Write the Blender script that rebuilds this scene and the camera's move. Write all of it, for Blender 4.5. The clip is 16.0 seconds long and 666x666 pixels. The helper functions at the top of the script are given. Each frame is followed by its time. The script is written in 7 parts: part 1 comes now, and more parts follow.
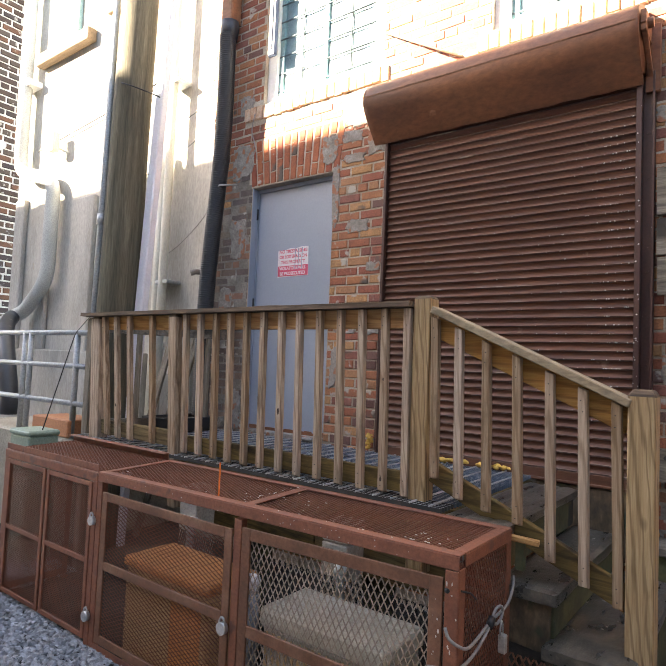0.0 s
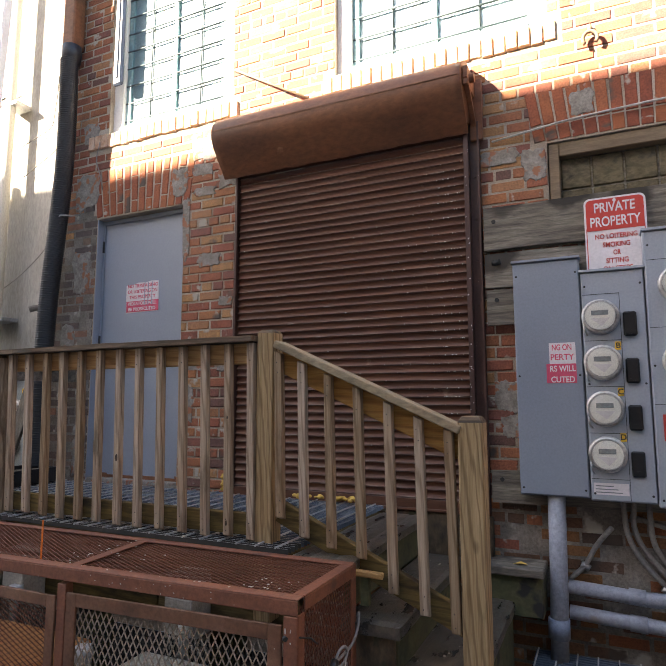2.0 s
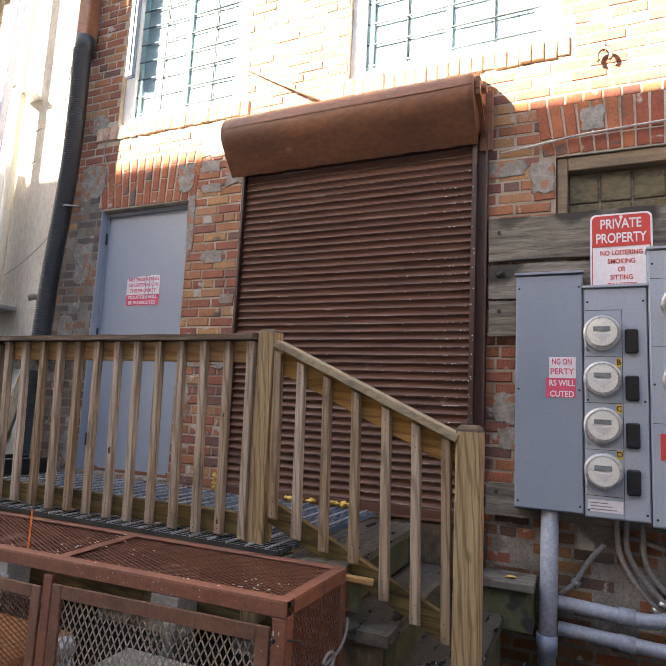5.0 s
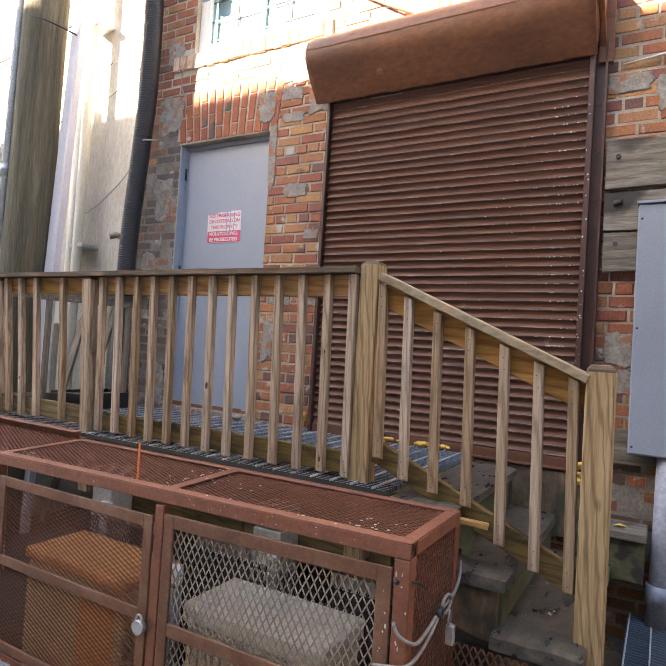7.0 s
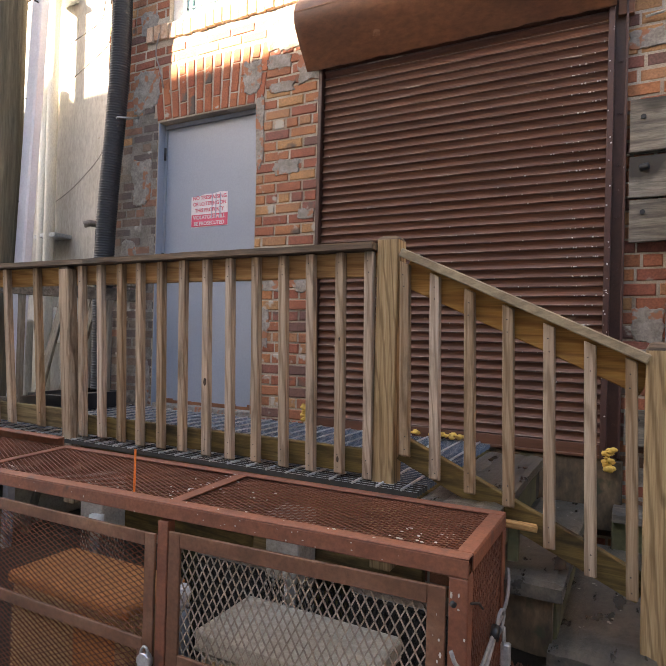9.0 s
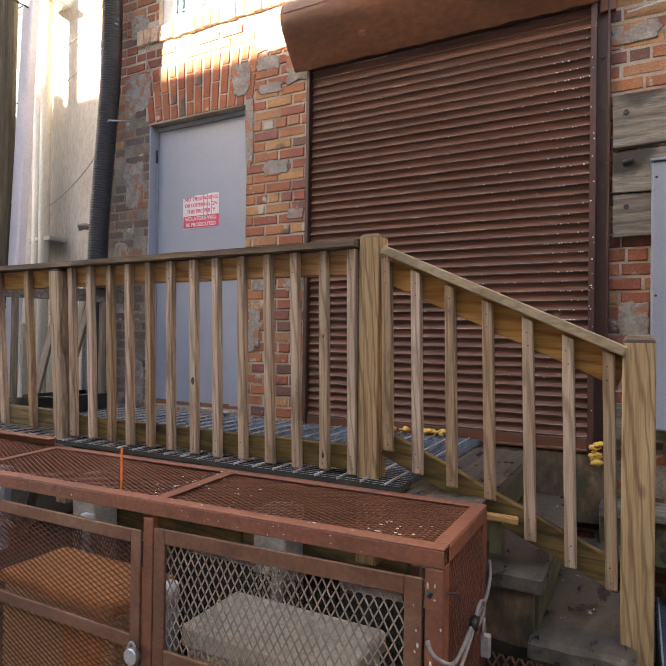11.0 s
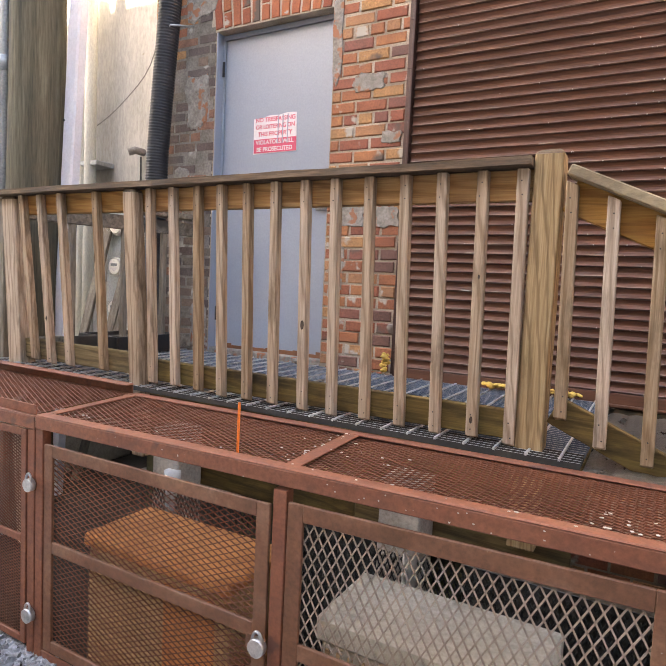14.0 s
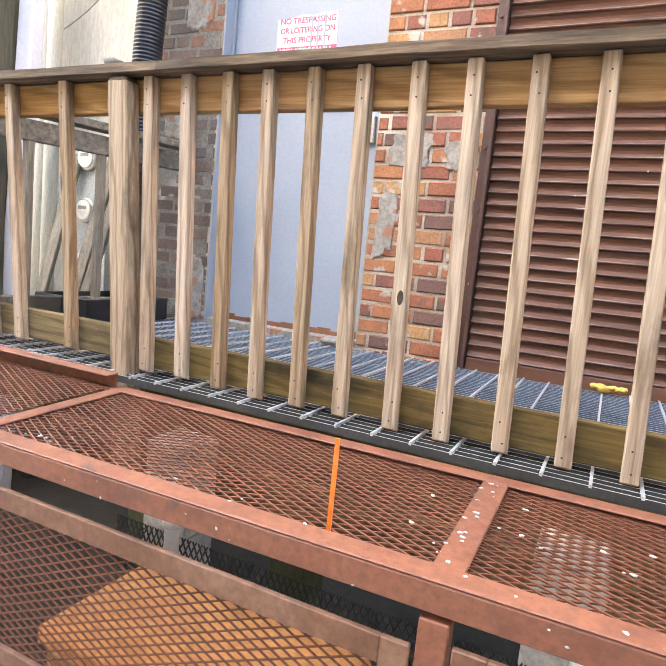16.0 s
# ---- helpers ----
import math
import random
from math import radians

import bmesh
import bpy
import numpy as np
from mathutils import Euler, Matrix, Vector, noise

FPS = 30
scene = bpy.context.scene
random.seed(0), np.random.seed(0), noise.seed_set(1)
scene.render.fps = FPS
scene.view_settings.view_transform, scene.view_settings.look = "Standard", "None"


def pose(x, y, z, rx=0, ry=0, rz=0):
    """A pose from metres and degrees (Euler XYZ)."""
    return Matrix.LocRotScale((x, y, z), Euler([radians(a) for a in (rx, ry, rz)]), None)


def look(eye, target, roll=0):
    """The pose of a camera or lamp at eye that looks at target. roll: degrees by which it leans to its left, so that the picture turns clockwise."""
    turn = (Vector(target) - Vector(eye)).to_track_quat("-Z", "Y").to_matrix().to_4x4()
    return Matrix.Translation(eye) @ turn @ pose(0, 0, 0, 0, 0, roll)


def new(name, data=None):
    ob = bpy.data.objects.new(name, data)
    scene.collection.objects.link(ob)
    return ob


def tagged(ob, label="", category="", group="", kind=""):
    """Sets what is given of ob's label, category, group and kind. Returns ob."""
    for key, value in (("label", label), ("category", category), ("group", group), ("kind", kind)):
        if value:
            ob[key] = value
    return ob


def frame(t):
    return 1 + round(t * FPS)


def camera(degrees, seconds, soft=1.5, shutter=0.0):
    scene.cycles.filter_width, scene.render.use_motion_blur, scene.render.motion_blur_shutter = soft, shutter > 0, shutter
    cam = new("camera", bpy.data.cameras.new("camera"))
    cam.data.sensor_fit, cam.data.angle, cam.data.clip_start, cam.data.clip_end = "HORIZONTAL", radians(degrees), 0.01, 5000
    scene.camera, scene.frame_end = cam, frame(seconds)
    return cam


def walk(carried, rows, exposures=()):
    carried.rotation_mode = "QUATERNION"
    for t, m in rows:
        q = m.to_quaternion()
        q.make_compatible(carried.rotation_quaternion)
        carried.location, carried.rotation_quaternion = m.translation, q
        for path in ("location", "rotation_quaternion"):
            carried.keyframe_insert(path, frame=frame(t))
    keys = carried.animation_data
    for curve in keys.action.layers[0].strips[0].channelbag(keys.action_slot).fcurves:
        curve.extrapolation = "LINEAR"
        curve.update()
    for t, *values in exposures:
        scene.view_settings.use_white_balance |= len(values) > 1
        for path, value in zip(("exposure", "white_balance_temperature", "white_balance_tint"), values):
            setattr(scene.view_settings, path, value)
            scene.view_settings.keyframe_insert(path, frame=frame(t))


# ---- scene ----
cam = camera(59.6, 16.0, soft=1.0)
PATH = [
    (0, (-0.035, 0.263, 1.564), (-1.242, 1.853, 1.677), 2.5),
    (0.5, (-0.039, 0.242, 1.557), (-1.348, 1.748, 1.696), 2.0),
    (1, (-0.038, 0.252, 1.558), (-1.355, 1.749, 1.717), 1.9),
    (1.5, (-0.016, 0.326, 1.563), (-1.179, 1.939, 1.776), 1.4),
    (2, (0.057, 0.396, 1.573), (-0.778, 2.198, 1.815), 0.0),
    (2.5, (0.099, 0.462, 1.547), (-0.478, 2.357, 1.821), -0.0),
    (3, (0.07, 0.456, 1.543), (-0.477, 2.359, 1.82), 0.7),
    (3.5, (0.033, 0.401, 1.552), (-0.707, 2.241, 1.806), 2.2),
    (6, (0.028, 0.4, 1.559), (-0.864, 2.173, 1.808), 3.6),
    (6.5, (0.007, 0.392, 1.534), (-0.978, 2.129, 1.649), 4.0),
    (7, (-0.231, 0.442, 1.519), (-1.226, 2.175, 1.576), 3.6),
    (7.5, (-0.375, 0.506, 1.521), (-1.376, 2.238, 1.521), 3.1),
    (8, (-0.445, 0.583, 1.532), (-1.443, 2.317, 1.536), 2.5),
    (8.5, (-0.515, 0.608, 1.52), (-1.449, 2.376, 1.538), 1.8),
    (11, (-0.429, 0.631, 1.496), (-1.363, 2.399, 1.518), 0.8),
    (11.5, (-0.429, 0.626, 1.49), (-1.369, 2.391, 1.518), 0.9),
    (12, (-0.429, 0.609, 1.498), (-1.373, 2.372, 1.532), 1.3),
    (12.5, (-0.467, 0.606, 1.488), (-1.422, 2.363, 1.514), 1.8),
    (13, (-0.551, 0.652, 1.452), (-1.479, 2.422, 1.374), 2.7),
    (13.5, (-0.824, 0.645, 1.447), (-1.838, 2.364, 1.316), 3.05),
    (14, (-1.053, 0.774, 1.453), (-2.018, 2.518, 1.293), 2.8),
    (14.5, (-1.256, 1.027, 1.435), (-2.162, 2.806, 1.302), 2.8),
    (15, (-1.469, 1.229, 1.417), (-2.291, 3.047, 1.268), 2.8),
    (15.5, (-1.692, 1.321, 1.378), (-2.498, 3.137, 1.151), 5.3),
    (16, (-1.804, 1.349, 1.376), (-2.649, 3.143, 1.12), 5.7),
]
EXPOSURES = [(0, 3.8, 7900, 14), (0.5, 3.25, 7800, 13), (1.0, 3.15, 7800, 14), (2.0, 3.25, 7800, 14), (3.0, 3.75, 7800, 14), (6.0, 3.68, 7900, 14), (6.5, 4.03, 8000, 15), (7.0, 4.13, 8100, 14), (8.0, 4.08, 8200, 14), (8.5, 3.78, 8300, 15), (11.5, 3.88, 8800, 17), (12.5, 3.94, 9000, 17), (13.0, 4.19, 9050, 17), (13.5, 4.41, 8950, 17), (14.5, 4.56, 8700, 16), (15.0, 4.74, 8500, 14), (15.5, 5.24, 8400, 12), (16, 5.34, 8400, 11)]
walk(cam, [(t, look(eye, target, roll)) for t, eye, target, roll in PATH], EXPOSURES)

# ---- light: low sun over the roofs across the alley, open sky above ----
SUN_AZ, SUN_EL = 222.0, 25.6          # compass bearing from +y towards +x, height in degrees
world = bpy.data.worlds.new("sky")
scene.world = world
world.use_nodes = True
wn = world.node_tree
sky = wn.nodes.new("ShaderNodeTexSky")
sky.sky_type, sky.sun_disc = "NISHITA", False
sky.sun_elevation, sky.sun_rotation = radians(SUN_EL), radians(SUN_AZ)
wn.nodes["Background"].inputs["Strength"].default_value = 0.085
wn.links.new(sky.outputs[0], wn.nodes["Background"].inputs["Color"])
sun_data = bpy.data.lights.new("sun", "SUN")
sun_data.energy, sun_data.angle, sun_data.color = 5.0, radians(0.5), (1.0, 0.93, 0.82)
sun = new("sun", sun_data)
SUN_DIR = Vector((math.sin(radians(SUN_AZ)) * math.cos(radians(SUN_EL)), math.cos(radians(SUN_AZ)) * math.cos(radians(SUN_EL)), math.sin(radians(SUN_EL))))
sun.matrix_world = look(SUN_DIR * 40, (0, 0, 0))

# ---- levels and planes, in metres ----
GROUND = -0.10
FACE = 3.98        # front of the brick facade
DECK = 0.95        # top of the steel landing
RAIL = 2.72        # line of the balustrade
CREAM = 4.42       # rendered wall beyond the facade's corner


# ---- mesh helpers ----
def box(bm, x0, x1, y0, y1, z0, z1, m=None):
    vs = [bm.verts.new((x, y, z)) for z in (z0, z1) for y in (y0, y1) for x in (x0, x1)]
    for f in ((0, 2, 3, 1), (4, 5, 7, 6), (0, 1, 5, 4), (2, 6, 7, 3), (0, 4, 6, 2), (1, 3, 7, 5)):
        bm.faces.new([vs[i] for i in f])
    if m:
        bmesh.ops.transform(bm, matrix=m, verts=vs)
    return vs


def beam(bm, a, b, w, h, up=(0, 0, 1)):
    """A bar from a to b, w wide across and h high along up."""
    a, b = Vector(a), Vector(b)
    d = (b - a).normalized()
    side = d.cross(Vector(up)).normalized()
    top = side.cross(d).normalized()
    vs = [bm.verts.new(p + side * (sx * w / 2) + top * (sz * h / 2)) for p in (a, b) for sx, sz in ((-1, -1), (1, -1), (1, 1), (-1, 1))]
    for f in ((0, 1, 2, 3), (7, 6, 5, 4), (0, 4, 5, 1), (1, 5, 6, 2), (2, 6, 7, 3), (3, 7, 4, 0)):
        bm.faces.new([vs[i] for i in f])
    return vs


def tube(bm, pts, r, seg=12, cap=True, radii=None):
    """A round pipe along a line of points."""
    pts = [Vector(p) for p in pts]
    rings, prev = [], None
    for i, p in enumerate(pts):
        d = (pts[min(i + 1, len(pts) - 1)] - pts[max(i - 1, 0)]).normalized()
        ref = prev if prev else (Vector((0, 0, 1)) if abs(d.z) < 0.9 else Vector((1, 0, 0)))
        u = (ref - d * ref.dot(d)).normalized()
        prev = u
        v = d.cross(u)
        rr = radii[i] if radii else r
        rings.append([bm.verts.new(p + (u * math.cos(k * 2 * math.pi / seg) + v * math.sin(k * 2 * math.pi / seg)) * rr) for k in range(seg)])
    for ra, rb in zip(rings, rings[1:]):
        for k in range(seg):
            bm.faces.new((ra[k], ra[(k + 1) % seg], rb[(k + 1) % seg], rb[k])).smooth = True
    if cap:
        bm.faces.new(rings[0][::-1])
        bm.faces.new(rings[-1])


def bent(pts, r=0.1, n=5):
    """Rounds the corners of a line of points."""
    pts = [Vector(p) for p in pts]
    out = [pts[0]]
    for a, b, c in zip(pts, pts[1:], pts[2:]):
        ra, rc = min(r, (a - b).length * 0.48), min(r, (c - b).length * 0.48)
        p, q = b + (a - b).normalized() * ra, b + (c - b).normalized() * rc
        for k in range(n + 1):
            t = k / n
            out.append(p * (1 - t) ** 2 + b * 2 * t * (1 - t) + q * t * t)
    return out + [pts[-1]]


def prism(bm, profile, x0, x1, smooth=False):
    """A (y, z) outline drawn out along x."""
    a = [bm.verts.new((x0, y, z)) for y, z in profile]
    b = [bm.verts.new((x1, y, z)) for y, z in profile]
    n = len(profile)
    for i in range(n):
        f = bm.faces.new((a[i], b[i], b[(i + 1) % n], a[(i + 1) % n]))
        f.smooth = smooth
    bm.faces.new(a[::-1])
    bm.faces.new(b)


def finish(name, bm, material, bevel=0.0, smooth=False):
    if bevel:
        bmesh.ops.bevel(bm, geom=bm.edges[:], offset=bevel, segments=1, affect="EDGES", profile=0.7)
    bmesh.ops.recalc_face_normals(bm, faces=bm.faces[:])
    if smooth:
        for f in bm.faces:
            f.smooth = True
    me = bpy.data.meshes.new(name)
    bm.to_mesh(me)
    bm.free()
    me.materials.append(material)
    return new(name, me)


def world_place(ob):
    at = Vector(ob.location)
    while ob.parent:
        ob = ob.parent
        if ob.type == "EMPTY":
            at = Vector(ob.location)
    return at if ob.type == "EMPTY" else Vector((0, 0, 0))


def part(name, bm, material, parent, label="", bevel=0.0, smooth=False):
    """One mesh under a thing (an Empty) or under a part of it; meshes are built in world places."""
    ob = finish(name, bm, material, bevel, smooth)
    ob.parent = parent
    if parent.type == "EMPTY":
        ob.matrix_parent_inverse = Matrix.Translation(-parent.location)
    if label:
        ob["label"] = label
    return ob


def thing(name, at, label, category, group="", kind=""):
    e = new(name)
    e.empty_display_size = 0.1
    e.location = at
    return tagged(e, label, category, group, kind)


def structure(name, bm, material, label="", category="", bevel=0.0, kind="structure"):
    return tagged(finish(name, bm, material, bevel), label, category, "", kind)


# ---- materials ----
def rgb(c):
    return (*c, 1.0)


def surface(name, cols, scale=4.0, rough=0.7, metal=0.0, bump=0.3, fine=70.0, stretch=(1, 1, 1), spots=None, dirt=0.35, vary=0.0, island=False, spec=0.5, depth=0.004):
    """Two scales of variation, fine relief, and spots of another colour: (colour, scale, from 0 to 1 how few)."""
    m = bpy.data.materials.new(name)
    m.use_nodes = True
    nt, n, l = m.node_tree, m.node_tree.nodes, m.node_tree.links
    bsdf = n["Principled BSDF"]
    co = n.new("ShaderNodeTexCoord")
    info = n.new("ShaderNodeObjectInfo")
    rnd = info.outputs["Random"]
    if island:
        rnd = n.new("ShaderNodeNewGeometry").outputs["Random Per Island"]
    off = n.new("ShaderNodeVectorMath")
    off.operation = "MULTIPLY_ADD"
    l.new(rnd, off.inputs[0])
    off.inputs[1].default_value = (13.0, 7.0, 5.0)
    l.new(co.outputs["Object"], off.inputs[2])
    mp = n.new("ShaderNodeMapping")
    mp.inputs["Scale"].default_value = stretch
    l.new(off.outputs[0], mp.inputs["Vector"])
    big = n.new("ShaderNodeTexNoise")
    big.inputs["Scale"].default_value, big.inputs["Detail"].default_value, big.inputs["Roughness"].default_value = scale, 6, 0.6
    l.new(mp.outputs[0], big.inputs["Vector"])
    ramp = n.new("ShaderNodeValToRGB")
    els = ramp.color_ramp.elements
    while len(els) < len(cols):
        els.new(0.5)
    for i, c in enumerate(cols):
        els[i].position = 0.3 + 0.42 * i / max(1, len(cols) - 1)
        els[i].color = rgb(c)
    l.new(big.outputs["Fac"], ramp.inputs["Fac"])
    small = n.new("ShaderNodeTexNoise")
    small.inputs["Scale"].default_value, small.inputs["Detail"].default_value, small.inputs["Roughness"].default_value = fine, 8, 0.7
    l.new(mp.outputs[0], small.inputs["Vector"])
    mr = n.new("ShaderNodeMapRange")
    mr.inputs["From Min"].default_value, mr.inputs["From Max"].default_value = 0.3, 0.62
    mr.inputs["To Min"].default_value, mr.inputs["To Max"].default_value = 1.0 - dirt, 1.08
    l.new(small.outputs["Fac"], mr.inputs["Value"])
    mul = n.new("ShaderNodeMix")
    mul.data_type, mul.blend_type = "RGBA", "MULTIPLY"
    mul.inputs["Factor"].default_value = 1.0
    l.new(ramp.outputs["Color"], mul.inputs["A"])
    l.new(mr.outputs["Result"], mul.inputs["B"])
    col = mul.outputs["Result"]
    if vary:
        hsv = n.new("ShaderNodeHueSaturation")
        vr = n.new("ShaderNodeMapRange")
        vr.inputs["To Min"].default_value, vr.inputs["To Max"].default_value = 1 - vary, 1 + vary
        l.new(rnd, vr.inputs["Value"])
        l.new(vr.outputs["Result"], hsv.inputs["Value"])
        l.new(col, hsv.inputs["Color"])
        col = hsv.outputs["Color"]
    for c, sc, lo in spots or ():
        sn = n.new("ShaderNodeTexNoise")
        sn.inputs["Scale"].default_value, sn.inputs["Detail"].default_value = sc, 4
        l.new(off.outputs[0], sn.inputs["Vector"])
        sr = n.new("ShaderNodeMapRange")
        sr.inputs["From Min"].default_value, sr.inputs["From Max"].default_value = lo, lo + 0.05
        l.new(sn.outputs["Fac"], sr.inputs["Value"])
        mx = n.new("ShaderNodeMix")
        mx.data_type = "RGBA"
        l.new(sr.outputs["Result"], mx.inputs["Factor"])
        l.new(col, mx.inputs["A"])
        mx.inputs["B"].default_value = rgb(c)
        col = mx.outputs["Result"]
    l.new(col, bsdf.inputs["Base Color"])
    rr = n.new("ShaderNodeMapRange")
    rr.inputs["To Min"].default_value, rr.inputs["To Max"].default_value = max(0.02, rough - 0.12), min(1.0, rough + 0.12)
    l.new(big.outputs["Fac"], rr.inputs["Value"])
    l.new(rr.outputs["Result"], bsdf.inputs["Roughness"])
    bsdf.inputs["Metallic"].default_value = metal
    bsdf.inputs["Specular IOR Level"].default_value = spec
    if bump:
        bp = n.new("ShaderNodeBump")
        bp.inputs["Strength"].default_value, bp.inputs["Distance"].default_value = bump, depth
        l.new(small.outputs["Fac"], bp.inputs["Height"])
        l.new(bp.outputs[0], bsdf.inputs["Normal"])
    return m


def wood(name, light, mid, dark, axis, stain=(0.05, 0.04, 0.025), stained=0.60, rough=0.8, band=16.0):
    """Sawn pine: long streaks, wandering growth lines, knots and stains; axis 0 or 2 is the grain."""
    m = bpy.data.materials.new(name)
    m.use_nodes = True
    n, l = m.node_tree.nodes, m.node_tree.links
    bsdf = n["Principled BSDF"]
    co, info = n.new("ShaderNodeTexCoord"), n.new("ShaderNodeObjectInfo")
    off = n.new("ShaderNodeVectorMath")
    off.operation = "MULTIPLY_ADD"
    l.new(info.outputs["Random"], off.inputs[0])
    off.inputs[1].default_value = (17.0, 11.0, 7.0)
    l.new(co.outputs["Object"], off.inputs[2])

    def mapped(along, across):
        mp = n.new("ShaderNodeMapping")
        mp.inputs["Scale"].default_value = [along if k == axis else across for k in range(3)]
        l.new(off.outputs[0], mp.inputs["Vector"])
        return mp.outputs[0]

    def grain(vec, scale, detail, rough_):
        t = n.new("ShaderNodeTexNoise")
        t.inputs["Scale"].default_value, t.inputs["Detail"].default_value, t.inputs["Roughness"].default_value = scale, detail, rough_
        l.new(vec, t.inputs["Vector"])
        return t.outputs["Fac"]

    def blend(a, b, fac, lo, hi, mode="MIX"):
        r = n.new("ShaderNodeMapRange")
        r.inputs["From Min"].default_value, r.inputs["From Max"].default_value = lo, hi
        l.new(fac, r.inputs["Value"])
        x = n.new("ShaderNodeMix")
        x.data_type, x.blend_type = "RGBA", mode
        l.new(r.outputs["Result"], x.inputs["Factor"])
        for sock, v in (("A", a), ("B", b)):
            if isinstance(v, tuple):
                x.inputs[sock].default_value = rgb(v)
            else:
                l.new(v, x.inputs[sock])
        return x.outputs["Result"]

    streak = grain(mapped(0.9, 22.0), 3.0, 5, 0.6)
    fibre = grain(mapped(3.0, 150.0), 2.0, 4, 0.7)
    wave = n.new("ShaderNodeTexWave")
    wave.wave_type, wave.bands_direction = "BANDS", "DIAGONAL"
    wave.inputs["Scale"].default_value, wave.inputs["Distortion"].default_value = band, 11.0
    wave.inputs["Detail"].default_value, wave.inputs["Detail Scale"].default_value = 3.0, 0.9
    l.new(mapped(0.10, 1.0), wave.inputs["Vector"])
    col = blend(light, mid, streak, 0.35, 0.66)
    col = blend(col, dark, wave.outputs["Fac"], 0.60, 1.25)
    col = blend(col, (0.55, 0.53, 0.48), fibre, 0.42, 0.80, "MULTIPLY")
    vor = n.new("ShaderNodeTexVoronoi")
    vor.inputs["Scale"].default_value = 2.6
    l.new(mapped(0.75, 1.5), vor.inputs["Vector"])
    col = blend((0.055, 0.032, 0.016), col, vor.outputs["Distance"], 0.055, 0.10)
    col = blend(col, stain, grain(mapped(1.2, 4.0), 2.2, 6, 0.65), stained, stained + 0.22)
    hsv, val, sat = n.new("ShaderNodeHueSaturation"), n.new("ShaderNodeMapRange"), n.new("ShaderNodeMapRange")
    val.inputs["To Min"].default_value, val.inputs["To Max"].default_value = 0.82, 1.22
    sat.inputs["To Min"].default_value, sat.inputs["To Max"].default_value = 1.12, 0.78
    for mr in (val, sat):
        l.new(info.outputs["Random"], mr.inputs["Value"])
    l.new(val.outputs["Result"], hsv.inputs["Value"])
    l.new(sat.outputs["Result"], hsv.inputs["Saturation"])
    l.new(col, hsv.inputs["Color"])
    col = hsv.outputs["Color"]
    l.new(col, bsdf.inputs["Base Color"])
    bsdf.inputs["Roughness"].default_value = rough
    bsdf.inputs["Specular IOR Level"].default_value = 0.3
    bp = n.new("ShaderNodeBump")
    bp.inputs["Strength"].default_value, bp.inputs["Distance"].default_value = 0.5, 0.002
    l.new(fibre, bp.inputs["Height"])
    l.new(bp.outputs[0], bsdf.inputs["Normal"])
    return m


def brick_surface(name, cols, island):
    """Fired clay whose colour differs from brick to brick, with grime and lime smears."""
    m = surface(name, [(0.5, 0.5, 0.5), (1, 1, 1)], 9, 0.85, 0, 0.6, 90, spots=[((0.40, 0.36, 0.31), 7.0, 0.635), ((0.10, 0.075, 0.06), 3.1, 0.645)], dirt=0.45, island=island)
    n, l = m.node_tree.nodes, m.node_tree.links
    rnd = next(x for x in n if x.bl_idname == ("ShaderNodeNewGeometry" if island else "ShaderNodeObjectInfo")).outputs["Random Per Island" if island else "Random"]
    ramp = n.new("ShaderNodeValToRGB")
    ramp.color_ramp.interpolation = "CONSTANT"
    els = ramp.color_ramp.elements
    while len(els) < len(cols):
        els.new(0.5)
    for i, c in enumerate(cols):
        els[i].position, els[i].color = i / len(cols), rgb(c)
    l.new(rnd, ramp.inputs["Fac"])
    mul = next(x for x in n if x.bl_idname == "ShaderNodeMix" and x.blend_type == "MULTIPLY")
    base = mul.inputs["A"].links[0].from_socket
    mx = n.new("ShaderNodeMix")
    mx.data_type, mx.blend_type = "RGBA", "MULTIPLY"
    mx.inputs["Factor"].default_value = 0.75
    l.new(ramp.outputs["Color"], mx.inputs["A"])
    l.new(base, mx.inputs["B"])
    l.new(mx.outputs["Result"], mul.inputs["A"])
    return m


BRICKS = [(0.40, 0.145, 0.075), (0.47, 0.19, 0.085), (0.35, 0.115, 0.07), (0.52, 0.27, 0.12), (0.43, 0.165, 0.08), (0.29, 0.11, 0.08), (0.38, 0.13, 0.07), (0.20, 0.10, 0.08), (0.46, 0.22, 0.11)]
DARKS = [(0.22, 0.15, 0.115), (0.18, 0.125, 0.105), (0.26, 0.175, 0.13), (0.16, 0.125, 0.11), (0.34, 0.17, 0.11), (0.25, 0.20, 0.16)]
FARS = [(0.10, 0.06, 0.045), (0.14, 0.08, 0.055), (0.08, 0.055, 0.05), (0.20, 0.09, 0.05), (0.12, 0.085, 0.065)]
m_brick = brick_surface("clay_brick", BRICKS, False)
m_brick_arch = brick_surface("arch_brick_clay", [(0.40, 0.115, 0.055), (0.47, 0.15, 0.065), (0.36, 0.095, 0.05), (0.43, 0.13, 0.06)], False)
# sill bricks are paler, which puts the sun's glare into their colour
m_sill = surface("sun_pale_sill_brick", [(0.46, 0.25, 0.15), (0.60, 0.42, 0.30), (0.66, 0.55, 0.45)], 9, 0.9, 0, 0.5, 80)
m_brick_mass = brick_surface("clay_brick_mass", BRICKS, True)
m_brick_low = brick_surface("shaded_brown_brick_mass", [(0.25, 0.115, 0.055), (0.32, 0.15, 0.06), (0.19, 0.095, 0.055), (0.36, 0.13, 0.06), (0.28, 0.14, 0.07), (0.14, 0.08, 0.055)], True)
m_brick_dark = brick_surface("sooty_brick_mass", DARKS, True)
m_brick_far = brick_surface("brown_brick_mass", FARS, True)
